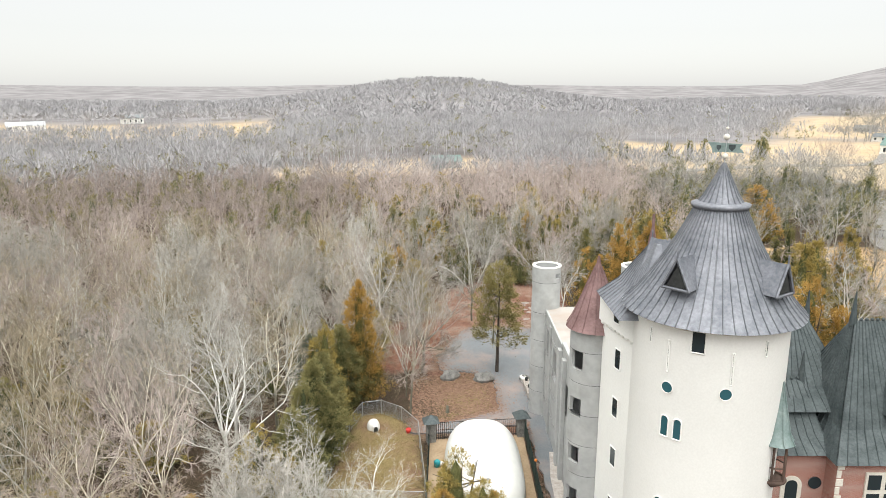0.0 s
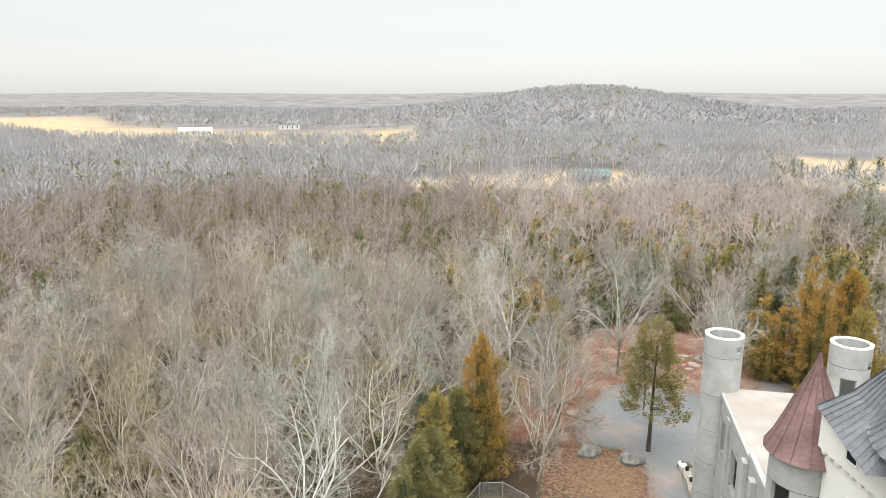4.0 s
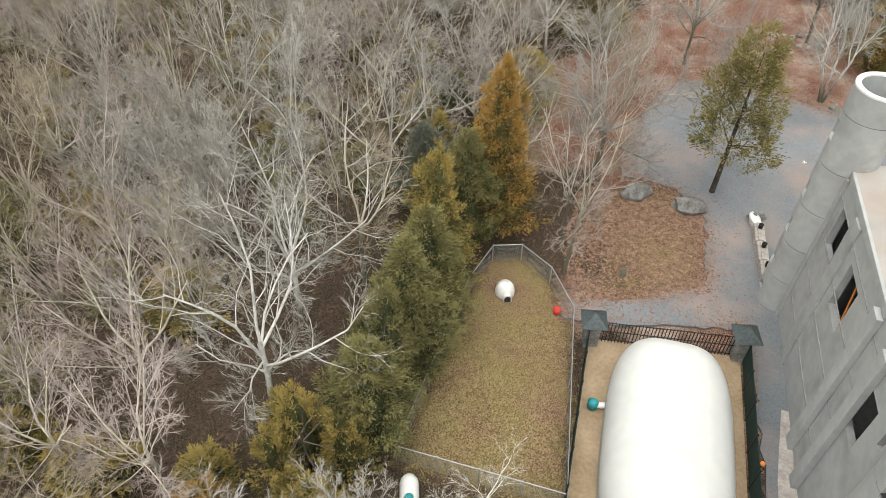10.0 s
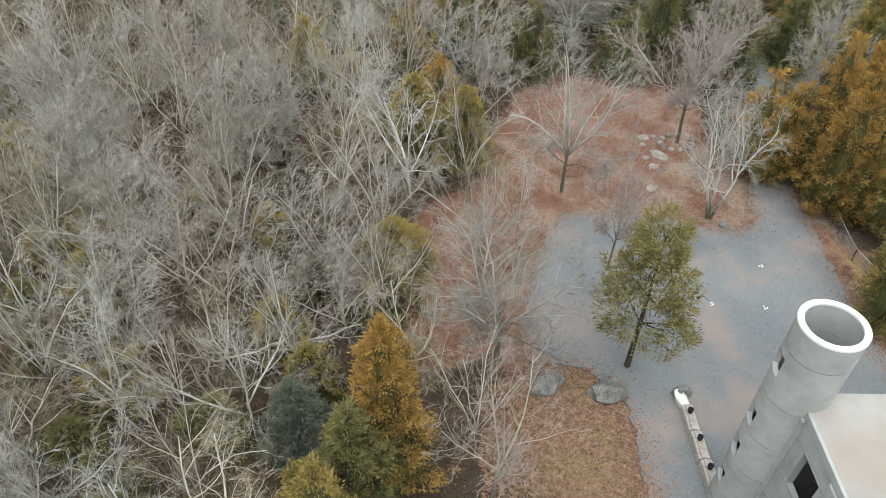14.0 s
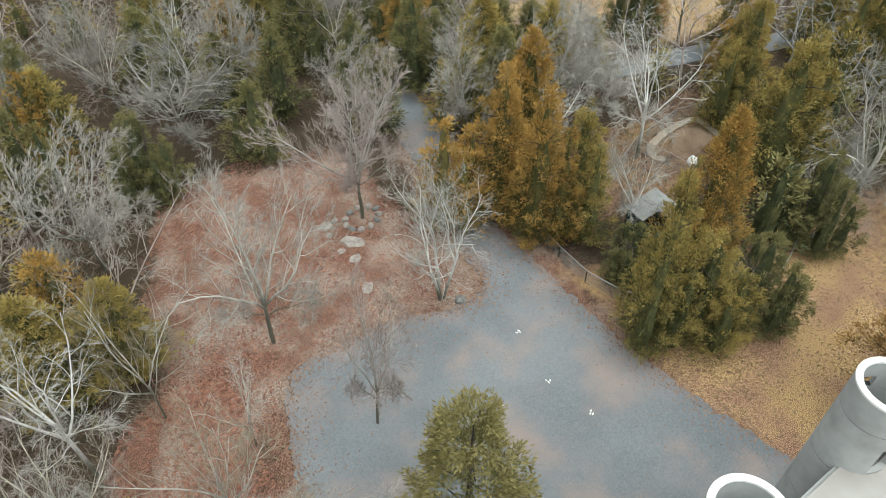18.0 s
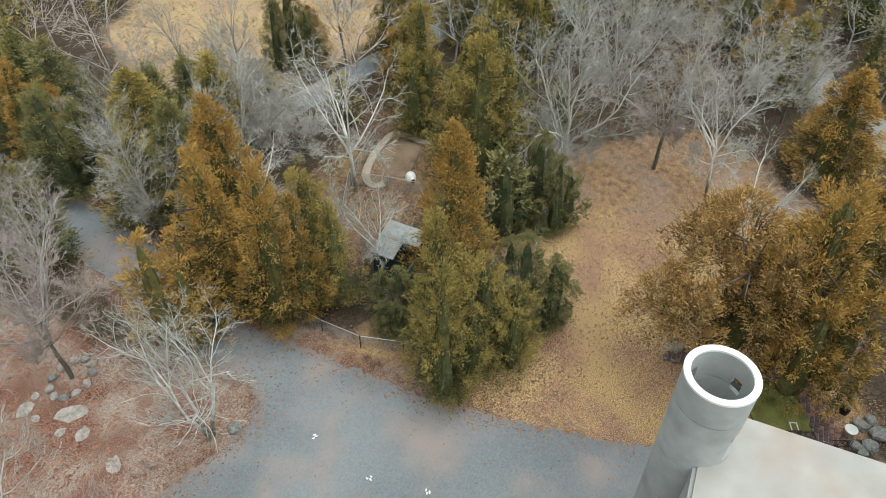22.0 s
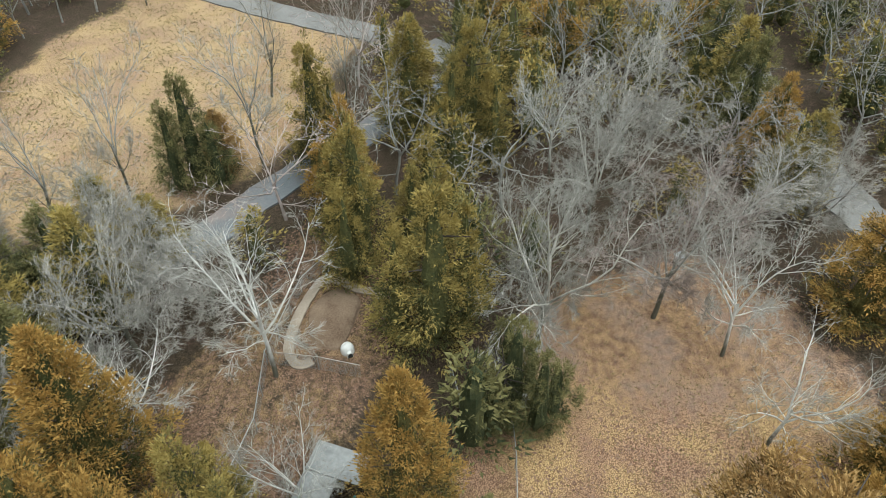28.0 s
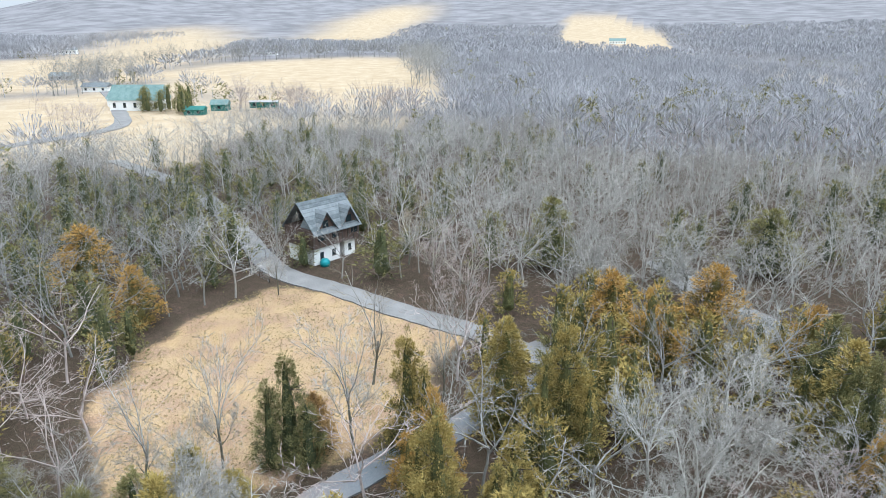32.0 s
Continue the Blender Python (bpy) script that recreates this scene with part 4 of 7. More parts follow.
KINDS = {
    "v": ("tan-grey bare deciduous tree with upright fine twigs", VASE), "b": ("grey bare deciduous tree with a broad fine-twigged crown", [BROAD[0]]),
    "p": ("pinkish-grey bare tree with a broad crown", [BROAD[1]]), "w": ("pale-barked bare tree with white limbs", [WHITE[0]]), "W": ("white birch with several stems and no leaves", [WHITE[1]]),
    "s": ("slim dark-stemmed bare tree", SLIM), "g": ("dark green cedar with feathery foliage", CEDAR["g"]), "o": ("rust-orange winter cedar with feathery foliage", CEDAR["o"]),
    "y": ("olive-yellow cedar with feathery foliage", CEDAR["y"]), "r": ("brownish winter cedar with thin foliage", CEDAR["r"]), "k": ("grey-green cedar with soft foliage", CEDAR["k"]), "G": ("broad dark green bushy cedar", [BUSHY["g"]]),
    "Y": ("broad olive-green bushy cedar", [BUSHY["y"]]), "R": ("broad brown-orange cedar on bare dark trunks", [BUSHY["r"]]), "O": ("broad rust-orange bushy winter cedar", [BUSHY["o"]]), "n": ("slender olive-green pine with a bare lower trunk", [PINE]),
    "B": ("pale grey bare tree with a wide crown of long limbs", [BROAD[2]]), "1": ("young olive cedar under bare trees", YOUNG["y"]), "2": ("young dark green cedar under bare trees", YOUNG["g"]), "3": ("rust-orange cedar among bare trees", YOUNG["o"])}
PLACED = []
tree_rng = random.Random(5)


def grove(group, rows):
    """Trees of known place: kind, x, y, height, crown radius."""
    for kind, x, y, h, rad in rows:
        label, meshes = KINDS[kind]
        base = "bare_tree" if kind in "vbpwWsB" else ("pine_tree" if kind == "n" else "cedar_tree")
        if kind in "goyrk" and (x > 88 or y > 70 or x < -20):
            meshes = YOUNG[kind]
        me = meshes[tree_rng.randrange(len(meshes))]
        plant(base, me, x, y, h, rad * (1.12 if base == "cedar_tree" else 1.0) / (me[2] * h / 10), label, group, tree_rng.uniform(0, 360))
        PLACED.append((x, y, rad))


grove("trees round the drive", [("n", 18.5, 29.9, 13.0, 3.0), ("B", 20.7, 48.2, 14.8, 5.2), ("p", 33.5, 52.7, 14, 5.4), ("W", 31.0, 42.2, 12.2, 4.4), ("p", 20.7, 38.5, 12.0, 3.2), ("v", 11.0, 39.4, 12.5, 4.2), ("v", 15.0, 42.9, 9, 2.0), ("w", 7.9, 48.4, 13, 4.7), ("v", 4.8, 43.6, 13, 4.8), ("v", 12.6, 48.6, 12, 4.2),
                                ("b", 30.6, 71.8, 11, 6.4), ("G", 24.1, 67.8, 8, 2.9), ("b", 17.1, 63, 12, 5.2), ("y", 5.6, 41.9, 5, 2.6), ("o", 2.5, 26.0, 13, 2.5), ("k", -2.4, 28.1, 7, 2.2), ("y", -1.3, 21.1, 10.5, 2.6), ("v", 3.2, 53.5, 12, 4.2), ("y", 9.6, 54.5, 9, 2.8), ("y", 13.6, 53.4, 8, 2.4)])
grove("trees by the dog run", [("v", 7.2, 26.0, 11, 3.8), ("v", -6, 20.6, 13, 4.6), ("w", -10, 10.8, 14, 6.0), ("w", -9.6, 17.4, 13.5, 5.6), ("Y", -7.3, 7.1, 8, 2.6), ("g", -3.7, 12.5, 8.5, 2.3), ("w", 0.3, 2.4, 7.5, 4.2), ("b", -5.4, 1.2, 8, 3.6), ("o", -14, 2.6, 5, 1.9), ("o", -9.5, 2.7, 5, 2.1), ("v", -18.4, 1.7, 11, 4.2),
                               ("Y", 5.5, -1.5, 8.8, 3.2), ("o", 4.2, -3.6, 7.4, 2.0), ("o", 7.6, -3.4, 6.6, 1.7), ("g", -1.9, 17.6, 9, 2.5), ("g", -2.8, 14.6, 9.5, 2.6), ("g", -4.6, 10.0, 7.5, 2.5), ("g", 0.4, 24.6, 9, 2.4), ("y", -6.5, 4.2, 5.5, 2.2), ("o", -11.8, 4.4, 4.5, 1.7)])
grove("trees of the east lawn", [("B", 59.8, 23.5, 13.6, 6.2), ("p", 62.5, 15.6, 14.2, 6.2), ("b", 81.3, 16, 12, 6.6), ("w", 78.8, 22.4, 10.8, 4.0), ("w", 55.0, 40.0, 13.2, 5.3), ("b", 55.8, 49.2, 11, 5.2), ("w", 50.4, 46.2, 8, 4.4), ("w", 45.9, 35.6, 8.4, 3.3), ("w", 59.5, 11.5, 12, 4.3), ("w", 53, 10.2, 9.5, 3.9), ("b", 70, 9.0, 11, 5.0), ("B", 72.5, 19.5, 11.5, 5.2),
                                 ("o", 46.6, 46.6, 13.2, 3.1), ("o", 40.6, 44.6, 13.4, 3.3), ("o", 40.0, 40.8, 13.3, 2.9), ("y", 43.2, 39.4, 11.2, 2.8), ("y", 53.5, 56.5, 10.5, 3.2), ("g", 50.5, 52.1, 10, 2.8), ("y", 58.6, 30.3, 13.6, 3.7), ("o", 45.6, 30.3, 13.6, 2.6), ("G", 53.4, 25.2, 8.5, 2.9), ("y", 66.0, 36.5, 12.4, 3.2), ("y", 69.5, 32.0, 9.5, 2.8), ("y", 64.8, 51.4, 6, 2.2), ("y", 68.2, 57.2, 5, 2.4), ("b", 61.5, 50.5, 8, 3.6), ("g", 60.5, 56, 8, 2.6), ("b", 59.4, 45.6, 7, 3.4), ("g", 57.2, 57.4, 9, 2.8), ("b", 53.6, 60.4, 9, 3.6)])
grove("trees by the east lawn", [("R", 41.8, 14.0, 13.6, 4.7), ("O", 41.4, 9.6, 15, 4.4), ("o", 63.9, 1.7, 10, 3.5), ("y", 37.3, 29.8, 14.2, 2.6), ("Y", 39.4, 27.4, 9, 3.2), ("G", 43.0, 25.2, 7.8, 2.9), ("G", 41.6, 33.2, 5, 2.2), ("o", 54.8, 68.2, 9.5, 3.4), ("g", 50.5, 62.5, 10, 3.2), ("o", 49.5, 3.5, 10.5, 4.0)])
grove("trees of the north field", [("o", 71.8, 38.5, 10.5, 2.8), ("y", 76.5, 42.0, 12.6, 2.7), ("y", 83.6, 35.1, 11.5, 3.1), ("y", 79.8, 29.5, 13.6, 3.1), ("g", 84.9, 30.8, 11.5, 3.2), ("y", 91.5, 26.3, 10.5, 3.4), ("o", 97, 22.5, 10.5, 3.6), ("g", 74.3, 51.8, 10.4, 2.7), ("r", 76.4, 50.4, 6, 1.8),
                                   ("s", 72.3, 57.3, 13.0, 3.9), ("s", 77.2, 47.2, 14.2, 4.3), ("s", 89, 50, 13, 4.0), ("s", 88.5, 42.2, 12, 3.0), ("s", 66.4, 60.6, 13, 3.8), ("s", 69.5, 57.5, 8, 1.8), ("b", 60.2, 61.2, 10, 3.6), ("b", 63.4, 54.8, 9, 3.4)])
grove("trees along the road", [("b", 121.7, 28.9, 10, 5), ("g", 130.5, 36.4, 11, 4.6), ("g", 152, 60, 10, 3), ("v", 113.1, 45.3, 11, 5.2), ("b", 122.9, 17.1, 11, 6), ("o", 101.7, 26.6, 10.5, 3.6), ("o", 106.2, 15.5, 10.5, 4.4), ("o", 103, 97, 10, 5), ("o", 95.6, 83.6, 8, 3.1), ("g", 136, 5, 10, 5), ("y", 106, 8.2, 5, 2.1),
                               ("o", 100.2, 6.4, 9, 3), ("y", 90, 5.6, 10, 3.0), ("g", 85.6, 5.2, 10.5, 3.0), ("o", 81.4, 4.0, 9, 2.8), ("y", 76, 2.8, 9.5, 2.8), ("g", 95.5, 6, 10, 3.2), ("b", 72, 3.5, 10, 4.0), ("s", 109.4, 71.6, 11, 3.0), ("v", 126, 58, 11, 4.6), ("v", 119, 52, 10, 4.2)])

OPEN = [smooth_loop(p, 3) for p in (DRIVE, LEAFY, LEAF_W, LAWN_W, DOG_RUN, LAWN_E, LAWN_N, FIELD_N)] + FAR_FIELDS
OPEN.append([at_castle(u, v) for u, v in ((-15, -3), (-15, -24), (-4, -60), (60, -60), (60, 5), (12, 12), (-3, 4))])
PLACED += [(x, y, 3.2) for x, y in line([(102, 36), (104, 42), (108, 53), (113, 64), (118, 76), (130, 88), (146, 103), (165, 125), (185, 160)], 6)]
OPEN.append([(119, 66), (124, 60), (134, 64), (134, 76), (126, 82)])
OPEN.append([(58, -14), (72, -7), (80, -4.4), (96, -1.6), (113, 2), (130, 14), (128, 18), (112, 8), (104, 4), (90, 3), (78, 1.4), (70, -1.6)])
OPEN.append([(66, 46), (76, 42), (96, 30), (98, 36), (78, 48), (68, 53), (63, 53)])


def free_places(rng, box4, step, gap, jitter=0.42):
    """Jittered grid places outside the open ground and clear of the trees already placed."""
    x0, x1, y0, y1 = box4
    X, Y = np.meshgrid(np.arange(x0, x1, step), np.arange(y0, y1, step))
    X, Y = X.ravel() + rng.uniform(-jitter, jitter, X.size) * step, Y.ravel() + rng.uniform(-jitter, jitter, Y.size) * step
    ok = np.ones(X.shape, bool)
    for p in OPEN:
        ok &= ~inside(X, Y, p)
    for px, py, pr in PLACED:
        ok &= np.hypot(X - px, Y - py) > gap + 0.45 * pr
    return X[ok], Y[ok]


wood_rng = np.random.default_rng(17)
WX, WY = free_places(wood_rng, (-46, 14, -12, 78), 4.7, 1.6)
UX, UY = free_places(wood_rng, (-42, 12, -12, 74), 5.0, 1.5)
for x, y in zip(WX, WY):
    u = wood_rng.random()
    if u < 0.84:
        grove("trees of the bare wood", [("v", x, y, wood_rng.uniform(9.5, 13.5), wood_rng.uniform(3.6, 5.0))])
    elif u < 0.89:
        grove("trees of the bare wood", [("1" if u < 0.86 else "2", x, y, wood_rng.uniform(4.5, 8), wood_rng.uniform(1.6, 2.4))])
    else:
        grove("trees of the bare wood", [("b", x, y, wood_rng.uniform(11, 13.5), wood_rng.uniform(4.0, 5.2))])
for x, y in zip(UX, UY):
    if wood_rng.random() < 0.62:
        grove("young cedars under the bare wood", [("1" if wood_rng.random() < 0.5 else "2", x, y, wood_rng.uniform(2.6, 5.6), wood_rng.uniform(1.4, 2.4))])

WX, WY = free_places(wood_rng, (14, 62, 46, 92), 5.2, 1.6)
for x, y in zip(WX, WY):
    u = wood_rng.random()
    if u < 0.30:
        grove("trees north of the drive", [("b" if u < 0.17 else "v", x, y, wood_rng.uniform(10, 12.5), wood_rng.uniform(3.2, 4.4))])
    else:
        grove("trees north of the drive", [("2" if u < 0.75 else ("3" if u < 0.88 else "1"), x, y, wood_rng.uniform(7, 10.5), wood_rng.uniform(2.2, 3.0))])


def coarse_tree(seed, wide=0.95):
    """A lighter bare tree for the woods farther off, as triangles."""
    thick, thin, shoots, tips = grow(np.random.default_rng(seed), 10.0, wide, leaders=4, low=1, limbs=6, subs=4, shoots=2, twigs=0, upright=0.4, trunk=0.34, r=0.13)
    v, f, n = [], [], 0
    a = np.asarray(thick)
    v0, q = tubes(a, 3)
    v.append(v0), f.append(np.concatenate([q[:, [0, 1, 2]], q[:, [0, 2, 3]]]))
    n += len(v0)
    v0, t = strips(thin)
    v.append(v0), f.append(t + n)
    n += len(v0)
    c = np.asarray(shoots + tips)
    c[:, 6] = 0.026
    v0, t = blades(c)
    v.append(v0), f.append(t + n)
    return np.concatenate(v), np.concatenate(f)


def wood(name, kinds, X, Y, H, K, rng, material, label):
    """One object of many merged trees."""
    V, FF, B, n = [], [], [], 0
    A, pick = rng.uniform(0, 2 * np.pi, len(X)), rng.integers(0, len(kinds), len(X))
    Z = height(X, Y)
    for j, (v, f, *bronze) in enumerate(kinds):
        s = pick == j
        if not s.any():
            continue
        c, sn = np.cos(A[s])[:, None], np.sin(A[s])[:, None]
        k, w = (H[s] / 10)[:, None], (H[s] / 10 * K[s])[:, None]
        P = np.stack([(v[None, :, 0] * c - v[None, :, 1] * sn) * w + X[s][:, None], (v[None, :, 0] * sn + v[None, :, 1] * c) * w + Y[s][:, None], v[None, :, 2] * k + Z[s][:, None]], -1)
        m = int(s.sum())
        V.append(P.reshape(-1, 3))
        FF.append((f[None] + (np.arange(m) * len(v))[:, None, None] + n).reshape(-1, 3))
        B.append(np.tile(bronze[0] if bronze else np.zeros(len(v)), m))
        n += m * len(v)
    ob = arrays(name, np.concatenate(V), np.concatenate(FF), material)
    ob.data.attributes.new("bronze", "FLOAT", "POINT").data.foreach_set("value", np.concatenate(B).astype(np.float32))
    return tagged(ob, label, "trees", kind="stuff")


MID = [coarse_tree(201 + k) for k in range(5)]


def far_tree(seed, n, rad, length, fat, tall=5.0):
    """A far bare tree: a stem and a rounded crown of short twigs that point outwards."""
    rng = np.random.default_rng(seed)
    d = rng.normal(0, 1, (n, 3))
    d[:, 2] = np.abs(d[:, 2]) - 0.25
    d /= np.linalg.norm(d, axis=1, keepdims=True)
    q = d * np.array([rad, rad, tall]) * rng.uniform(0.75, 1.05, (n, 1)) + np.array([0, 0, 10 - tall])
    t = q - np.array([0, 0, 10 - tall * 1.7]) + rng.normal(0, 0.5, (n, 3))
    t *= length * rng.uniform(0.6, 1.2, (n, 1)) / np.linalg.norm(t, axis=1, keepdims=True)
    w = np.cross(t, rng.normal(0, 1, (n, 3)))
    w *= fat / np.linalg.norm(w, axis=1, keepdims=True)
    v = np.stack([q - w, q + w, q - t], 1).reshape(-1, 3)
    st, sf = cones(np.array([[0, 0, -0.5, 0, 0, 7.5, 0.2, 0.0]]))
    return np.concatenate([st, v]), np.concatenate([sf, np.arange(3 * n).reshape(-1, 3) + len(st)])


FAR = [far_tree(221 + k, 84, 4.6, 3.0, 0.085, 4.4) for k in range(4)]
HILL = [far_tree(231 + k, 30, 7.5, 4.5, 0.4, 4.6) for k in range(3)]


def bush_tris(seed, n, per, size, shape, core):
    return plumes(np.random.default_rng(seed), 10.0, 3.3, n, per, size, shape, tuft=0.16 if core else 0.25, wide=0.3, core=core)


EVER_MID = [bush_tris(241 + k, 60, 14, 0.38, 0.5, True) for k in range(3)]
EVER_FAR = [bush_tris(251 + k, 18, 5, 0.95, 0.5, False) for k in range(3)]


def fill(tag, box4, step, hole, share, mid, seed, twig="twig", kinds=None):
    """Fills a stretch of country with woods, leaving out a nearer stretch that is already planted."""
    rng = np.random.default_rng(seed)
    X, Y = free_places(rng, box4, step, 1.5 if mid else 0.0)
    for hx0, hx1, hy0, hy1 in hole:
        s = ~((X > hx0) & (X < hx1) & (Y > hy0) & (Y < hy1))
        X, Y = X[s], Y[s]
    s = (rng.random(len(X)) + 0.4 * wave(X, Y, 30.0, seed)) < share
    H, K = rng.uniform(9, 13, len(X)), rng.uniform(0.85, 1.3, len(X))
    if (~s).any():
        wood("bare_woods", kinds or (MID if mid else FAR), X[~s], Y[~s], H[~s], K[~s], rng, twig, tag + " of bare grey-brown winter trees")
    if s.any():
        h = rng.uniform(5, 9.5, int(s.sum()))
        wood("cedar_woods", EVER_MID if mid else EVER_FAR, X[s], Y[s], h, K[s], rng, "cedar_green" if seed % 2 else "cedar_olive", tag + " of dark olive cedars among bare trees")


NEAR_W = (-46, 14, -12, 78)
DARK = (84, 150, 80, 128)
CEDARS_E = (74, 112, -6, 42)
fill("nearer wood", (-95, 14, -14, 170), 5.4, [NEAR_W], 0.10, True, 1, "twig_pink")
fill("wood past the drive", (14, 100, 44, 170), 5.6, [(14, 62, 46, 92), DARK], 0.26, True, 2, "twig_pink")
fill("dark wood by the road", DARK, 5.2, [], 0.55, True, 17, "twig_grey")
fill("cedar wood beyond the lawn", CEDARS_E, 4.4, [], 0.80, True, 4, "twig_grey")
fill("wood beyond the lawn", (44, 200, -60, 44), 5.2, [CEDARS_E], 0.36, True, 3, "twig_ash")
fill("wood along the road", (100, 240, 44, 170), 5.8, [DARK], 0.12, True, 5, "twig_ash")
# Distant woods take the twig colour that already holds the haze.
fill("distant wood", (-420, 420, 170, 520), 9.0, [], 0.20, False, 7, "twig_haze")
fill("distant wood", (-420, -95, -40, 170), 9.0, [], 0.20, False, 9, "twig_haze")
fill("distant wood", (200, 700, -330, 170), 9.0, [(100, 240, 44, 170)], 0.10, False, 11, "twig_haze")
fill("far hillside wood", (-800, 1100, 520, 1300), 15.0, [], 0.12, False, 13, "twig_haze", HILL)
fill("far hillside wood", (420, 1700, -700, 520), 16.0, [(200, 700, -330, 170)], 0.10, False, 15, "twig_haze", HILL)

# ---- castle: an empty in the castle's own plan carries each thing ----


def castle_thing(name, u, v, label, category, group="", turn=0.0, z=0.0):
    x, y = at_castle(u, v)
    return thing(name, (x, y, z), label, category, group, -13.7 + turn)


def ring_slab(bm, r0, r1, z0, z1, n=40, gaps=()):
    """A hollow ring between two radii and heights, with openings given as (from, to) angles in degrees."""
    def open_at(a):
        return any(g0 <= a % 360 < g1 for g0, g1 in gaps)
    step = 360 / n
    for k in range(n):
        a0, a1 = radians(k * step), radians((k + 1) * step)
        if open_at((k + 0.5) * step):
            continue
        c = [[bm.verts.new((r * math.cos(a), r * math.sin(a), z)) for r, z in ((r0, z0), (r1, z0), (r1, z1), (r0, z1))] for a in (a0, a1)]
        for i in range(4):
            j = (i + 1) % 4
            bm.faces.new((c[0][i], c[0][j], c[1][j], c[1][i]))
        if open_at((k - 0.5) * step):
            bm.faces.new(c[0][::-1])
        if open_at((k + 1.5) * step):
            bm.faces.new(c[1])
    bmesh.ops.remove_doubles(bm, verts=bm.verts, dist=0.0005)
    for f in bm.faces:
        f.smooth = False
    bmesh.ops.recalc_face_normals(bm, faces=bm.faces)
    return bm


def concrete_tube(u, v, radius, joints, windows, label, cap=None):
    """A round stair tube of stacked concrete rings; windows are (from angle, to angle, sill, head)."""
    t = castle_thing("stair_tower", u, v, label, "tower", "castle stair towers")
    for z0, z1 in zip(joints, joints[1:]):
        cuts = sorted({z0 + 0.016, z1 - 0.016, *[z for w in windows for z in w[2:] if z0 + 0.05 < z < z1 - 0.05]})
        bm = bmesh.new()
        for a, b in zip(cuts, cuts[1:]):
            gaps = [(w[0], w[1]) for w in windows if w[2] <= (a + b) / 2 <= w[3]]
            ring_slab(bm, radius - 0.24, radius, a, b, 90, gaps)
        part("ring", bm, "concrete", t)
    bm = bmesh.new()
    ring_slab(bm, radius - 0.23, radius - 0.03, joints[0], joints[-1] - 0.03, 48, [])
    if not windows:
        part("core", bm, "concrete_dark", t)
    else:
        bm.free()
        # Floor slab coloured near-black for the shade down inside the tube.
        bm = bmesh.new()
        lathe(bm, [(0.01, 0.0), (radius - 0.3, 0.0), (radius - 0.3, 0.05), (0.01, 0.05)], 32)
        part("floor_slab", bm, "shade_and_joint", t)
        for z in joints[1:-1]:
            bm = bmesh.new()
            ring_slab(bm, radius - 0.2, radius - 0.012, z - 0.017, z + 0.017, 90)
            part("joint", bm, "shade_and_joint", t)
    return t


JOINTS = [-0.3, 2.6, 5.2, 7.9, 10.7, 13.7, 15.15]
tube_a = concrete_tube(0, 0.08, 1.37, JOINTS, [(172, 196, 1.0, 1.5), (150, 187, 12.0, 13.2), (150, 187, 8.2, 9.3), (150, 187, 5.6, 6.7), (150, 187, 3.0, 4.0), (300, 330, 14.1, 14.6)], "tall hollow round stair tower of grey concrete rings")
tube_b = concrete_tube(8.55, -0.05, 1.37, JOINTS, [(232, 277, 11.3, 12.9), (45, 75, 13.6, 14.3), (308, 334, 13.5, 14.2), (60, 90, 8.0, 9.0)], "second hollow round stair tower of grey concrete rings")
for t in (tube_a, tube_b):
    bm = bmesh.new()
    ring_slab(bm, 1.12, 1.385, 15.15, 15.25, 90)
    part("rim", bm, "stucco", t, "pale smooth rim")
tube_c = concrete_tube(1.05, -17.3, 1.75, [-0.3, 1.6, 4.0, 6.4, 8.8, 11.2, 13.6, 15.4], [(125, 150, 8.9, 10.2), (195, 232, 12.2, 13.6), (195, 232, 8.6, 10.0), (125, 150, 4.3, 5.6), (195, 232, 4.9, 6.2), (125, 150, 1.0, 2.2), (195, 232, 1.6, 2.8)], "round concrete turret under a brown copper cone")


def cone_roof(parent, profile, seams, material, seam_material, name="roof", cap_n=48, w=0.035):
    """A bell-cast cone of sheet metal with raised standing seams."""
    bm = bmesh.new()
    lathe(bm, profile, cap_n)
    bmesh.ops.recalc_face_normals(bm, faces=bm.faces)
    roof = part(name, bm, material, parent)
    for k in range(seams):
        a = 2 * math.pi * k / seams
        c, s = math.cos(a), math.sin(a)
        bm = bmesh.new()
        rows = []
        for r, z in profile:
            p = Vector((c * r, s * r, z))
            sd = Vector((-s, c, 0)) * min(w, r * 0.35)
            up = Vector((c * 0.5, s * 0.5, 0.85)).normalized() * 0.07
            rows.append([bm.verts.new(q) for q in (p - sd, p - sd * 0.5 + up, p + sd * 0.5 + up, p + sd)])
        for a_, b_ in zip(rows, rows[1:]):
            for i in range(3):
                bm.faces.new((a_[i], a_[i + 1], b_[i + 1], b_[i]))
        bmesh.ops.recalc_face_normals(bm, faces=bm.faces)
        part("seam", bm, seam_material, roof)
    return roof


cone_roof(tube_c, [(2.1, 15.15), (1.75, 15.75), (1.35, 16.7), (0.9, 17.9), (0.45, 19.0), (0.12, 19.75), (0.03, 20.3)], 14, "copper_brown", "copper_brown")

# great hall of raw concrete
hall = castle_thing("great_hall", 0, 0, "unfinished grey concrete great hall with a pale flat roof", "building")


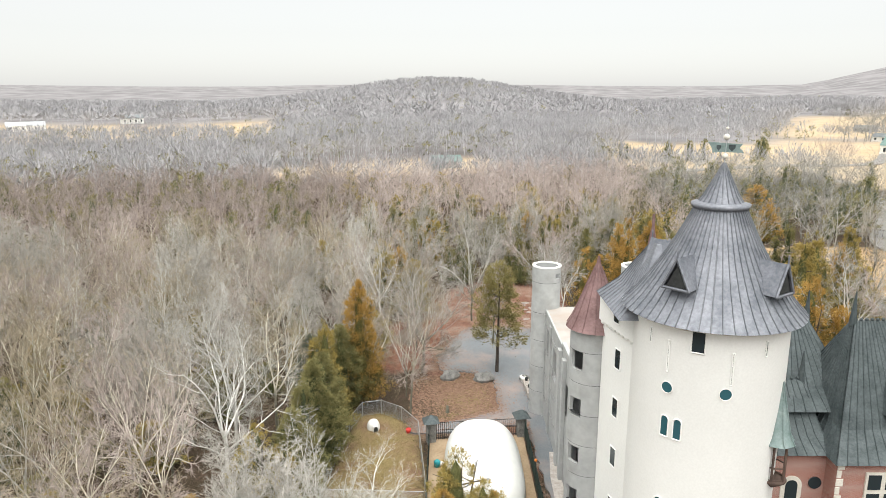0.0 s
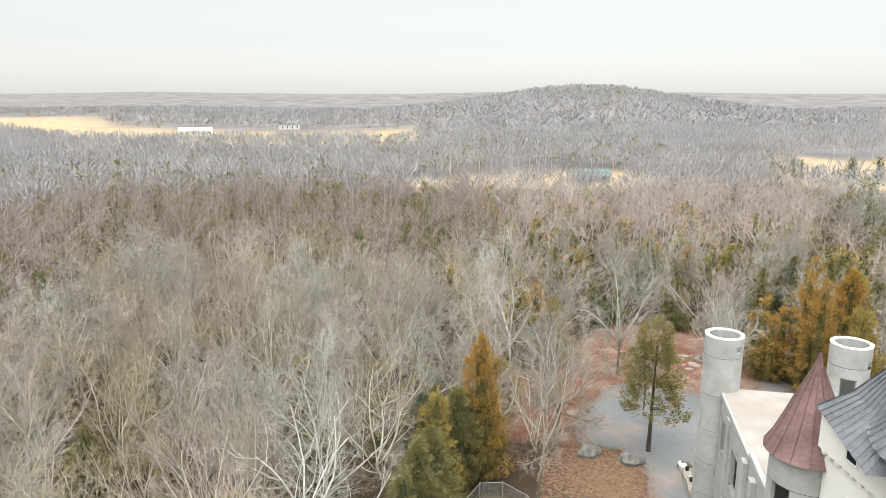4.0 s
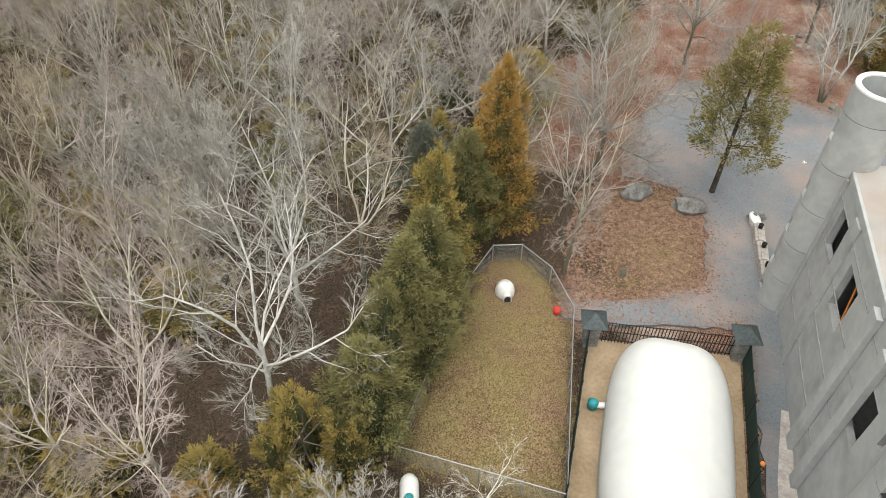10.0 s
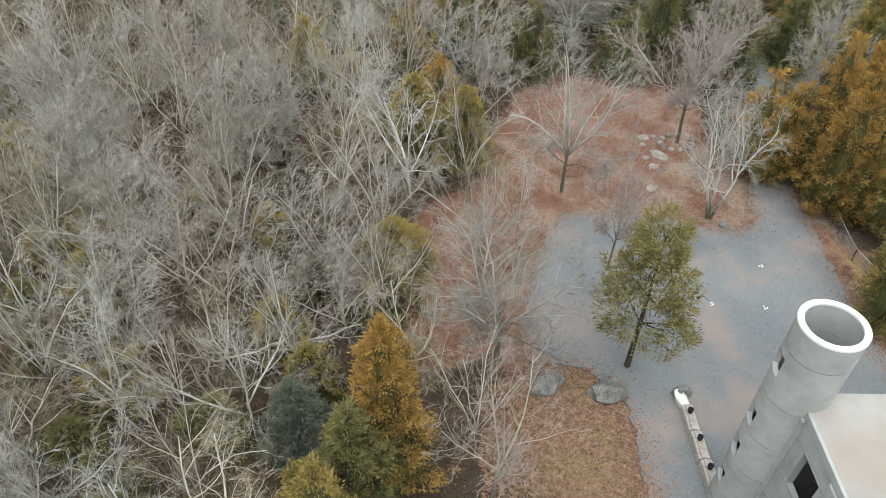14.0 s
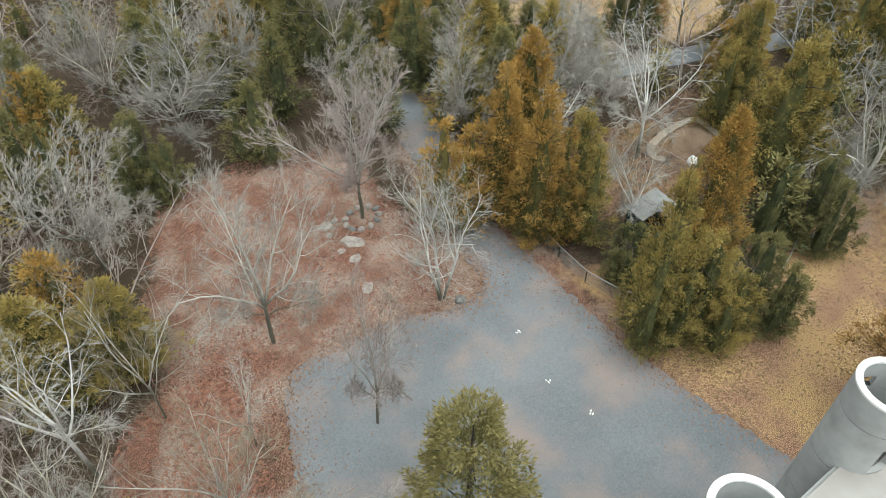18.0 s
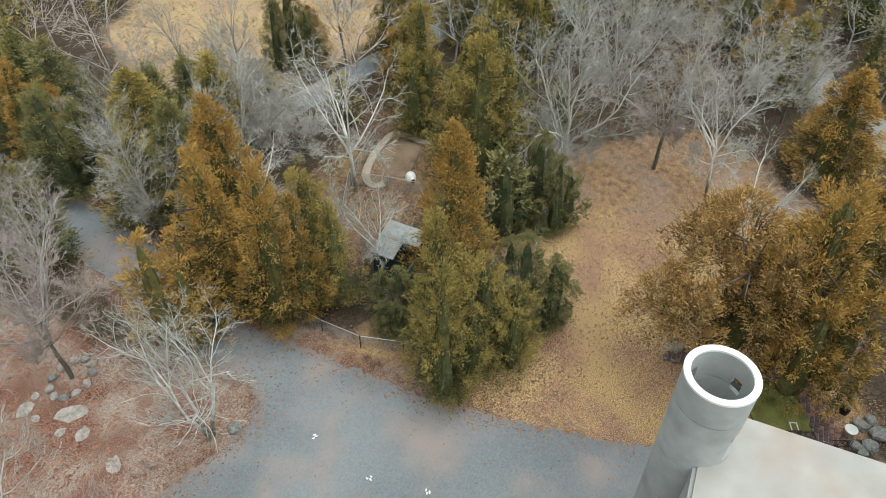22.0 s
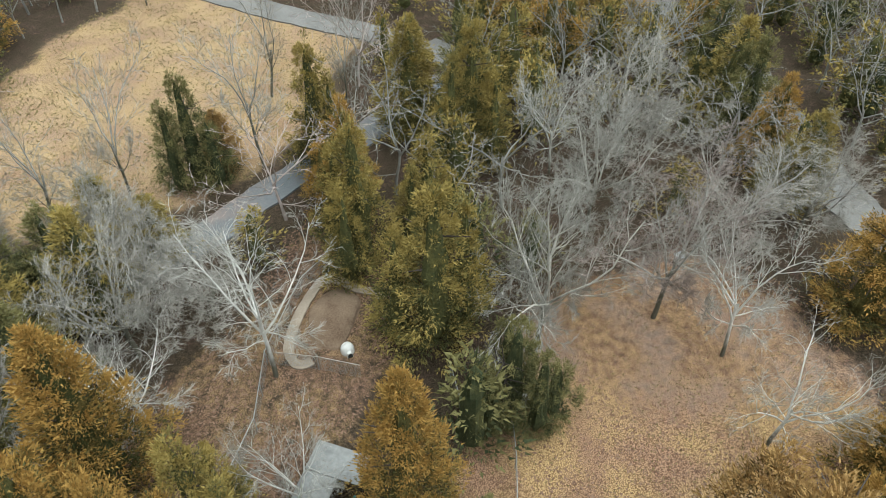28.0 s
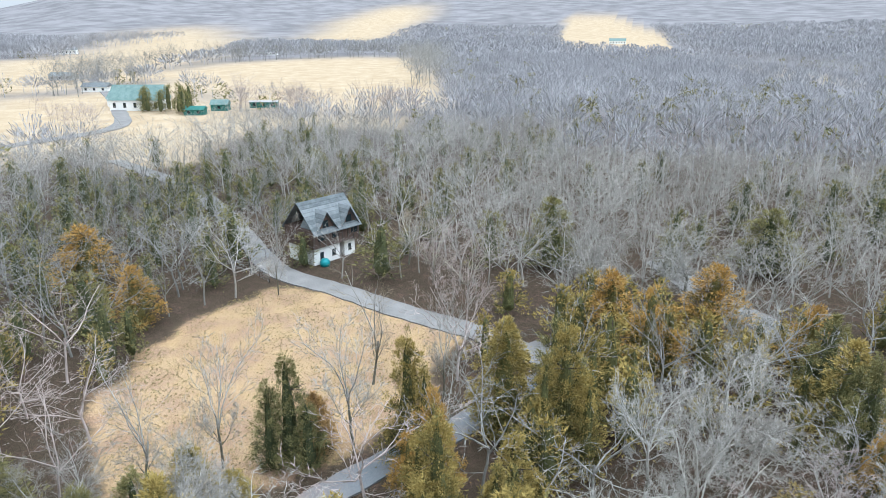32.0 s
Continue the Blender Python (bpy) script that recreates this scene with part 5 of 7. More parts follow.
def pierced_wall(name, parent, length, z0, z1, thick, holes, material):
    """A wall along local x from 0 to length with rectangular holes (x0, x1, z0, z1), as (mesh, no booleans)."""
    xs = sorted({0, length, *[h[0] for h in holes], *[h[1] for h in holes]})
    zs = sorted({z0, z1, *[h[2] for h in holes], *[h[3] for h in holes]})
    bm = bmesh.new()

    def solid(i, j):
        if not (0 <= i < len(xs) - 1 and 0 <= j < len(zs) - 1):
            return False
        cx, cz = (xs[i] + xs[i + 1]) / 2, (zs[j] + zs[j + 1]) / 2
        return not any(h[0] < cx < h[1] and h[2] < cz < h[3] for h in holes)
    for i in range(len(xs) - 1):
        for j in range(len(zs) - 1):
            if not solid(i, j):
                continue
            a, b, c, d = xs[i], xs[i + 1], zs[j], zs[j + 1]
            quads = [((a, 0, c), (b, 0, c), (b, 0, d), (a, 0, d)), ((a, thick, d), (b, thick, d), (b, thick, c), (a, thick, c))]
            if not solid(i - 1, j):
                quads.append(((a, 0, c), (a, 0, d), (a, thick, d), (a, thick, c)))
            if not solid(i + 1, j):
                quads.append(((b, 0, c), (b, thick, c), (b, thick, d), (b, 0, d)))
            if not solid(i, j - 1):
                quads.append(((a, 0, c), (a, thick, c), (b, thick, c), (b, 0, c)))
            if not solid(i, j + 1):
                quads.append(((a, 0, d), (b, 0, d), (b, thick, d), (a, thick, d)))
            for q in quads:
                bm.faces.new([bm.verts.new(p) for p in q])
    bmesh.ops.remove_doubles(bm, verts=bm.verts, dist=0.001)
    bmesh.ops.recalc_face_normals(bm, faces=bm.faces)
    return part(name, bm, material, parent)


def turned(ob, x, y, z, deg):
    ob.matrix_basis = pose(x, y, z, 0, 0, deg)
    return ob


# west wall: local x runs south to north, its outer face at u = -0.1
west_holes = [(16.6 - 3.9, 16.6 - 2.3, 7.1, 9.7), (16.6 - 8.0, 16.6 - 6.0, 6.4, 9.2), (16.6 - 14.2, 16.6 - 12.2, 6.0, 8.8), (1.0, 1.35, 8.2, 10.2)]
turned(pierced_wall("wall", hall, 15.9, -0.3, 11.0, 0.35, west_holes, "concrete"), 0.25, -16.6, 0, 90)
turned(pierced_wall("wall", hall, 10.0, -0.3, 11.0, 0.35, [(3.2, 5.2, 5.5, 9.5)], "concrete"), 0.25, -0.55, 0, 0)
turned(pierced_wall("wall", hall, 18.0, -0.3, 11.0, 0.35, [(3, 5, 5.5, 9.5), (8, 10, 5.5, 9.5)], "concrete"), 10.25, -18.4, 0, 90)
turned(pierced_wall("wall", hall, 9.6, -0.3, 11.0, 0.35, [], "concrete"), 0.3, -16.7, 0, 0)
for v0, v1, d in ((-1.5, -1.15, 0.16), (-5.2, -4.3, 0.14), (-10.9, -10.1, 0.30), (-13.1, -12.4, 0.34)):
    bm = bmesh.new()
    box(bm, -0.1 - d, -0.102, v0, v1, -0.3, 10.7, 0.02)
    part("pilaster", bm, "concrete", hall)
for z in (2.4, 4.8, 7.2, 9.7):
    for v0, v1 in ((-4.28, -1.52), (-10.08, -5.22), (-12.38, -10.92)):
        bm = bmesh.new()
        box(bm, -0.104 - 0.05, -0.101, v0 + 0.05, v1 - 0.05, z, z + 0.05)
        part("formwork_line", bm, "concrete_dark", hall)
bm = bmesh.new()
prism(bm, [(-0.12, -16.2), (-0.12, -0.35), (10.3, -0.35), (10.3, -16.2)], 11.004, 11.14)
part("flat_roof", bm, "roof_white", hall, "pale weathered flat roof membrane with stains")
bm = bmesh.new()
prism(bm, [(0.6, -16.2), (0.6, -1.2), (9.6, -1.2), (9.6, -16.2)], 0.02, 0.06)
part("floor", bm, "concrete_dark", hall)
bm = bmesh.new()
box(bm, -0.16, 0.16, -16.4, -10.9, 11.14, 11.5, 0.02)
part("coping", bm, "concrete", hall)
bm = bmesh.new()
box(bm, -0.17, 0.0, -10.88, -1.4, 10.75, 11.2, 0.02)
part("coping", bm, "concrete", hall)
for v, z in ((-7.2, 8.0), (-7.5, 6.6)):
    bm = bmesh.new()
    rod(bm, (0.2, v, z - 0.3), (0.3, v + 0.5, z + 1.0), 0.05)
    part("site_bar", bm, "orange", hall, "orange safety bar in the window")

# white round keep with its grey metal roof
keep = castle_thing("white_keep", 6.35, -24.66, "round white stuccoed keep under a bell-cast grey metal roof", "tower")
bm = bmesh.new()
lathe(bm, [(4.45, -0.3), (4.45, 18.6), (4.6, 19.1), (0.5, 19.2)], 72)
bmesh.ops.recalc_face_normals(bm, faces=bm.faces)
part("wall", bm, "stucco", keep)
keep_profile = [(5.25, 19.0), (4.95, 19.3), (4.45, 19.85), (3.75, 20.8), (3.05, 21.9), (2.4, 23.05), (1.85, 24.15), (1.38, 25.15)]
cone_roof(keep, keep_profile, 52, "slate_metal", "seam")
bm = bmesh.new()
lathe(bm, [(5.25, 19.0), (5.05, 18.9), (4.4, 19.1)], 72)
part("soffit", bm, "stucco", keep)
bm = bmesh.new()
lathe(bm, [(1.40, 25.0), (1.62, 25.1), (1.66, 25.3), (1.2, 25.42)], 40)
collar = part("collar", bm, "slate_metal", keep, "scalloped metal collar")
cone_roof(keep, [(1.25, 25.35), (0.95, 25.8), (0.55, 26.6), (0.2, 27.3), (0.05, 27.6)], 20, "slate_metal", "seam", "lantern_roof")
bm = bmesh.new()
rod(bm, (0, 0, 27.4), (0, 0, 30.6), 0.03)
finial = part("finial", bm, "galv", keep)
for z, r in ((28.02, 0.17), (29.12, 0.18), (29.62, 0.09)):
    bm = bmesh.new()
    bmesh.ops.create_uvsphere(bm, u_segments=14, v_segments=9, radius=r, matrix=Matrix.Translation((0, 0, z)))
    for q in bm.faces:
        q.smooth = True
    part("ball", bm, "limestone", finial, "pale gilded ball")
bm = bmesh.new()
banner = [(-1.05, 28.86), (-0.1, 28.78), (0.95, 28.72), (0.8, 28.5), (1.1, 28.2), (0.0, 28.26), (-0.75, 28.24), (-0.82, 28.5)]
f = bm.faces.new([bm.verts.new((x, -0.02, z)) for x, z in banner])
g = bmesh.ops.extrude_face_region(bm, geom=[f])
bmesh.ops.translate(bm, verts=[q for q in g["geom"] if isinstance(q, bmesh.types.BMVert)], vec=(0, 0.04, 0))
bmesh.ops.recalc_face_normals(bm, faces=bm.faces)
part("vane", bm, "copper_pale", finial, "pale green swallow-tailed weathervane banner")
for x, w_, z0, z1 in ((-0.42, 0.13, 28.34, 28.66), (0.34, 0.2, 28.3, 28.68)):
    bm = bmesh.new()
    f = bm.faces.new([bm.verts.new((x + px, -0.028, z)) for px, z in ((-w_, z1), (-w_, (z0 + z1) / 2), (0, z0), (w_, (z0 + z1) / 2), (w_, z1))])
    part("emblem", bm, "copper_green", finial)


def keep_hole(ang, z, w, h, material="glass", frame=True, round_top=False, r=4.45, name="window"):
    """An opening on the round wall with a slim surround; slits have shade coloured in."""
    x, y = r * math.cos(radians(ang)), r * math.sin(radians(ang))
    e = new(name)
    e.parent = keep
    e.matrix_basis = pose(x, y, z, 0, 0, ang + 90)
    pts = [(-w / 2, 0), (w / 2, 0), (w / 2, h - (w / 2 if round_top else 0))]
    if round_top:
        pts += [(w / 2 * math.cos(a), h - w / 2 + w / 2 * math.sin(a)) for a in np.linspace(0.2, math.pi - 0.2, 7)]
    pts += [(-w / 2, h - (w / 2 if round_top else 0))]
    bm = bmesh.new()
    f = bm.faces.new([bm.verts.new((px, -0.03, pz)) for px, pz in pts])
    g = bmesh.ops.extrude_face_region(bm, geom=[f])
    bmesh.ops.translate(bm, verts=[q for q in g["geom"] if isinstance(q, bmesh.types.BMVert)], vec=(0, 0.10, 0))
    bmesh.ops.recalc_face_normals(bm, faces=bm.faces)
    part("pane", bm, material, e)
    if frame:
        bm = bmesh.new()
        for a, b in zip(pts, pts[1:] + pts[:1]):
            rod(bm, (a[0], -0.05, a[1]), (b[0], -0.05, b[1]), 0.045, 4)
        part("frame", bm, "stucco", e)
    return e


for ang, z, w, h, m, rt in ((242, 17.5, 0.75, 1.3, "glass", False), (221, 16.0, 0.10, 1.9, "shade_and_joint", False), (266, 15.8, 0.10, 1.9, "shade_and_joint", False), (222, 12.0, 0.5, 1.3, "glass_teal", True), (232, 12.0, 0.5, 1.3, "glass_teal", True),
                            (222, 6.6, 0.6, 1.4, "glass_teal", True), (232, 6.6, 0.6, 1.4, "glass_teal", True), (204, 17.4, 0.14, 0.9, "shade_and_joint", False), (291, 17.4, 0.14, 0.9, "shade_and_joint", False)):
    keep_hole(ang, z, w, h, m, True, rt)
for ang, z in ((222, 15.05), (263, 15.25)):
    x, y = 4.45 * math.cos(radians(ang)), 4.45 * math.sin(radians(ang))
    e = new("porthole")
    e.parent = keep
    e.matrix_basis = pose(x, y, z, 0, 0, ang + 90)
    bm = bmesh.new()
    bmesh.ops.create_cone(bm, cap_ends=True, segments=20, radius1=0.33, radius2=0.33, depth=0.1, matrix=pose(0, -0.01, 0, 90, 0, 0))
    part("pane", bm, "glass_teal", e)
    bm = bmesh.new()
    for k in range(20):
        a, b = 2 * math.pi * k / 20, 2 * math.pi * (k + 1) / 20
        rod(bm, (0.35 * math.cos(a), -0.06, 0.35 * math.sin(a)), (0.35 * math.cos(b), -0.06, 0.35 * math.sin(b)), 0.028, 4)
    part("frame", bm, "stucco", e)


def dormer(ang, r, z, w, h):
    """A steep triangular roof dormer whose opening is a near-black face, shade in its colour."""
    e = new("dormer")
    e.parent = keep
    e.matrix_basis = pose(r * math.cos(radians(ang)), r * math.sin(radians(ang)), z, 0, 0, ang + 90)
    bm = bmesh.new()
    v = [bm.verts.new(p) for p in ((-w, -0.9, 0), (w, -0.9, 0), (0, -0.9, h), (-w, 1.2, 0), (w, 1.2, 0), (0, 1.9, h))]
    for q in ((0, 2, 5, 3), (2, 1, 4, 5), (0, 3, 4, 1)):
        bm.faces.new([v[k] for k in q])
    bmesh.ops.recalc_face_normals(bm, faces=bm.faces)
    part("cheek", bm, "slate_metal", e)
    bm = bmesh.new()
    k = 0.72
    bm.faces.new([bm.verts.new(p) for p in ((-w * k, -0.86, 0.1), (w * k, -0.86, 0.1), (0, -0.86, h * k + 0.1))])
    part("opening", bm, "shade_and_joint", e)
    bm = bmesh.new()
    for a, b in (((-w, -0.92, 0), (w, -0.92, 0)), ((-w, -0.92, 0), (0, -0.92, h)), ((w, -0.92, 0), (0, -0.92, h))):
        rod(bm, a, b, 0.09, 5)
    rod(bm, (0, -0.92, h - 0.1), (0, -0.92, h + 0.5), 0.05, 5)
    part("trim", bm, "slate_metal", e)


dormer(222, 3.5, 20.9, 0.85, 1.75)
dormer(305, 3.5, 20.75, 0.85, 1.75)
dormer(130, 3.5, 20.75, 0.85, 1.75)

# square white stair wing beside the keep
wing = castle_thing("white_wing", 0, 0, "square white stuccoed stair wing with a steep grey metal roof", "tower")
bm = bmesh.new()
prism(bm, [(2.55, -24.5), (1.2, -19.1), (8.2, -19.1), (8.2, -24.5)], -0.3, 18.2)
part("wall", bm, "stucco", wing)
bm = bmesh.new()
prism(bm, [(2.3, -24.5), (0.93, -18.85), (8.3, -18.85), (8.3, -24.5)], 16.2, 18.3)
part("upper_wall", bm, "stucco", wing)
for k in range(9):
    bm = bmesh.new()
    bmesh.ops.create_uvsphere(bm, u_segments=8, v_segments=6, radius=0.17, matrix=Matrix.Translation((1.15 + k * 0.135, -19.2 - k * 0.54, 16.15)) @ Matrix.Diagonal((1, 1, 1.3, 1)))
    part("corbel", bm, "stucco", wing)
for s, z in ((2.35, 16.75), (2.3, 13.5), (2.3, 10.0), (2.4, 6.4), (2.5, 2.6)):
    e = new("window")
    e.parent = wing
    off = 0.25 if z > 16 else 0.0
    e.matrix_basis = pose(1.2 + 0.2425 * s - off, -19.1 - 0.970 * s, z, 0, 0, -76)
    bm = bmesh.new()
    box(bm, -0.36, 0.36, -0.03, 0.08, 0, 1.35)
    part("pane", bm, "glass", e)
    bm = bmesh.new()
    for a, b in (((-0.4, 0), (-0.4, 1.38)), ((0.4, 0), (0.4, 1.38)), ((-0.4, 0), (0.4, 0)), ((-0.4, 1.38), (0.4, 1.38))):
        rod(bm, (a[0], -0.03, a[1]), (b[0], -0.03, b[1]), 0.05, 4)
    part("frame", bm, "stucco", e)
bm = bmesh.new()
wv = [bm.verts.new(p) for p in ((0.7, -18.7, 18.15), (0.7, -25, 18.15), (9, -25, 18.15), (9, -18.7, 18.15), (2.0, -19.3, 19.3), (2.0, -24, 19.3), (8.6, -24, 19.3), (8.6, -19.3, 19.3), (3.6, -21.0, 22.2), (3.6, -22.0, 22.2), (8.4, -22.0, 22.2), (8.4, -21.0, 22.2))]
for a, b in ((0, 4), (4, 8)):
    for k in range(4):
        j = (k + 1) % 4
        bm.faces.new((wv[a + k], wv[a + j], wv[b + j], wv[b + k]))
bm.faces.new(wv[8:])
bm.faces.new(wv[:4][::-1])
bmesh.ops.recalc_face_normals(bm, faces=bm.faces)
wing_roof = part("roof", bm, "slate_metal", wing)
for k in range(12):
    s = k / 11
    for side, lo, midp, hi in ((0, (0.7 + 8.3 * s, -18.7, 18.18), (2.0 + 6.6 * s, -19.3, 19.33), (3.6 + 4.8 * s, -21.0, 22.23)), (1, (0.7, -18.7 - 6.3 * s, 18.18), (2.0, -19.3 - 4.7 * s, 19.33), (3.6, -21 - s, 22.23))):
        bm = bmesh.new()
        rod(bm, lo, midp, 0.035, 4)
        rod(bm, midp, hi, 0.035, 4)
        part("seam", bm, "seam", wing_roof)
bm = bmesh.new()
rod(bm, (3.6, -21.0, 22.2), (3.6, -21.0, 24.0), 0.09, 6)
bmesh.ops.create_cone(bm, cap_ends=True, segments=8, radius1=0.3, radius2=0.08, depth=1.2, matrix=Matrix.Translation((3.6, -21, 22.6)))
part("spire", bm, "copper_brown", wing_roof)
for k in range(16):
    bm = bmesh.new()
    bmesh.ops.create_uvsphere(bm, u_segments=6, v_segments=5, radius=0.13, matrix=Matrix.Translation((4.0 + k * 0.28, -21.5, 22.32)))
    part("cresting", bm, "slate_metal", wing_roof)

# ---- pool yard ----
dome = castle_thing("inflatable_dome", -6.6, -12.7, "white inflatable pool dome with a grey skirt", "pool dome")


def dome_mesh(bm, half_w, half_l, h, z_lo, z_hi, nu=64, nv=14, out=0.0):
    """A rounded-box air dome between two heights."""
    rows = []
    for j in range(nv + 1):
        z = z_lo + (z_hi - z_lo) * j / nv
        k = (1 - (max(z, 0) / h) ** 2.6) ** (1 / 2.6) if z < h - 1e-6 else 0.0
        belly = 1 + 0.04 * math.sin(min(z / h, 1) * 3.0)
        row = []
        for i in range(nu):
            a = 2 * math.pi * i / nu
            c, s = math.cos(a), math.sin(a)
            e = 0.52
            x = math.copysign(abs(c) ** e, c) * (half_w * max(k, 0.02) * belly + out)
            y = math.copysign(abs(s) ** (e + 0.1), s) * (half_l - half_w + half_w * max(k, 0.02) + out)
            row.append(bm.verts.new((x, y, z)))
        rows.append(row)
    for a, b in zip(rows, rows[1:]):
        for i in range(nu):
            bm.faces.new((a[i], a[(i + 1) % nu], b[(i + 1) % nu], b[i])).smooth = True
    return rows


bm = bmesh.new()
dome_mesh(bm, 3.2, 6.3, 3.3, -0.05, 1.0, out=0.01)
part("skirt", bm, "dome_skirt", dome, "grey vinyl skirt")
bm = bmesh.new()
rows = dome_mesh(bm, 3.2, 6.3, 3.3, 0.98, 3.3)
bm.faces.new(rows[-1])
part("cover", bm, "dome", dome)
bm = bmesh.new()
prism(bm, [(-11.2, -28), (-11.2, -6.2), (-2.5, -5.3), (-2.5, -28)], -0.3, 0.14)
deck = castle_thing("pool_deck", 0, 0, "tan concrete pool deck", "pavement")
tagged(deck, kind="structure")
part("slab", bm, "deck", deck)

fence = castle_thing("screen_fence", 0, 0, "black metal yard fence with dark green windscreen", "fence")
for k in range(12):
    for u, pr in ((-2.4, 1), (-11.25, 0)):
        v = -5.6 - k * 2.0 if u > -5 else -6.6 - k * 2.0
        bm = bmesh.new()
        box(bm, u - 0.04, u + 0.04, v - 0.04, v + 0.04, 0.1, 1.95)
        part("post", bm, "black_metal", fence)
        bm = bmesh.new()
        box(bm, u - 0.015, u + 0.015, v - 1.95, v - 0.05, 0.2, 1.85)
        part("screen", bm, "green_screen", fence)
gate = castle_thing("entrance_gate", 0, 0, "black barred metal gate between stone pillars", "gate")
for k in range(40):
    s = k / 39
    u, v = -10.6 + 7.4 * s, -6.25 + 0.85 * s
    bm = bmesh.new()
    box(bm, u - 0.02, u + 0.02, v - 0.02, v + 0.02, 0.15, 1.9)
    part("bar", bm, "black_metal", gate)
for z in (0.35, 1.1, 1.85):
    bm = bmesh.new()
    rod(bm, (-10.7, -6.26, z), (-3.1, -5.4, z), 0.03)
    part("rail", bm, "black_metal", gate)
south_gate = castle_thing("yard_gate", 0, 0, "rust-brown barred double gate at the south end of the pool deck", "gate")
for k in range(34):
    u, v = -10.4 + 7.0 * k / 33, -21.3 + 0.018 * k
    lift = 0.16 * math.sin(math.pi * (k % 17) / 16)
    bm = bmesh.new()
    box(bm, u - 0.025, u + 0.025, v - 0.02, v + 0.02, 0.15, 1.75 + lift)
    part("bar", bm, "wood_dark", south_gate)
for u0, u1 in ((-10.45, -6.95), (-6.85, -3.35)):
    for z in (0.3, 1.65):
        bm = bmesh.new()
        rod(bm, (u0, -21.3 + (u0 + 10.4) / 7 * 0.6, z), (u1, -21.3 + (u1 + 10.4) / 7 * 0.6, z), 0.035)
        part("rail", bm, "black_metal", south_gate)
for u in (-10.5, -6.9):
    bm = bmesh.new()
    box(bm, u - 0.05, u + 0.05, -21.35 + (u + 10.4) / 7 * 0.6, -21.25 + (u + 10.4) / 7 * 0.6, 0.1, 1.95)
    part("post", bm, "black_metal", south_gate)
for u, v in ((-11.1, -6.4), (-2.7, -5.3), (-2.75, -20.6), (-11.1, -21.4)):
    p = castle_thing("gate_pillar", u, v, "rough stone gate pillar with a small green metal roof", "pillar", "gate pillars", 10)
    bm = bmesh.new()
    box(bm, -0.42, 0.42, -0.42, 0.42, -0.2, 2.1, 0.05)
    part("shaft", bm, "rock", p)
    bm = bmesh.new()
    bmesh.ops.create_cone(bm, cap_ends=True, segments=4, radius1=1.05, radius2=0.05, depth=0.6, matrix=Matrix.Translation((0, 0, 2.4)) @ Matrix.Rotation(radians(45), 4, "Z"))
    part("cap", bm, "copper_green", p)

# ---- yard and garden things ----


def lump(bm, cx, cy, cz, rx, ry, rz, seed, sub=2, amp=0.18, flat=0.0):
    """An uneven boulder."""
    r = bmesh.ops.create_icosphere(bm, subdivisions=sub, radius=1.0)
    for v in r["verts"]:
        p = v.co.copy()
        k = 1 + amp * 2 * noise.noise(p * 1.3 + Vector((seed * 3.7, seed, 0))) + amp * noise.noise(p * 3.1 + Vector((seed, 0, seed * 2.0)))
        q = p * k
        if flat and q.z > flat:
            q.z = flat + (q.z - flat) * 0.15
        v.co = Vector((cx + q.x * rx, cy + q.y * ry, cz + q.z * rz))
    return bm


def boulder(x, y, rx, ry, rz, seed, material="rock", label="large weathered grey boulder beside the drive", z=0.0, flat=0.0, turn=0.0, name="boulder", group="boulders"):
    t = new(name)
    t.matrix_world = pose(x, y, z, 0, 0, turn)
    bm = bmesh.new()
    lump(bm, 0, 0, rz * 0.45, rx, ry, rz, seed, 2, 0.2, flat)
    part("stone", bm, material, t)
    return tagged(t, label, "rock", group)


boulder(*at_castle(-9.3, 8.0), 1.15, 0.75, 0.7, 1, turn=10)
boulder(*at_castle(-5.45, 7.4), 1.15, 0.85, 0.75, 2, turn=-20)
boulder(*at_castle(-0.9, 7.5), 0.6, 0.5, 0.5, 3, label="dark rough boulder at the end of the blocks")
boulder(38.3, 31.0, 0.7, 0.45, 0.4, 4, "flatstone", "pale flat boulder at the drive's edge")
boulder(54.5, 24.2, 0.55, 0.5, 0.5, 5, "white_plastic", "small white painted rock under a cedar")
boulder(42.5, 15.1, 0.7, 0.6, 0.45, 6, "rock", "grey flat rock on the lawn under a cedar", flat=0.4)
boulder(31.7, 41.0, 0.45, 0.4, 0.35, 7, "rock", "mossy rock at the foot of a birch")
for k, (x, y, rx, ry) in enumerate(((30.8, 54.1, 0.6, 0.45), (31.8, 54.1, 0.32, 0.25), (30.3, 53.1, 0.3, 0.25), (31.0, 51.2, 1.0, 0.6), (29.7, 51.1, 0.32, 0.3), (29.85, 49.75, 0.55, 0.4), (28.3, 46.9, 0.65, 0.4))):
    boulder(x, y, rx, ry, 0.12, 20 + k, "bleached_stone", "pale flat stone lying in red leaf litter", flat=0.3, turn=k * 37, name="flat_stone", group="flat stones in the leaves")
for k in range(11):
    a = k * 0.57
    boulder(33.4 + 1.5 * math.cos(a), 52.6 + 1.2 * math.sin(a), 0.34, 0.26, 0.22, 40 + k, "bleached_stone" if k % 3 else "rock", "small stone of a ring round a tree", turn=k * 50, name="ring_stone", group="stones round the tree")

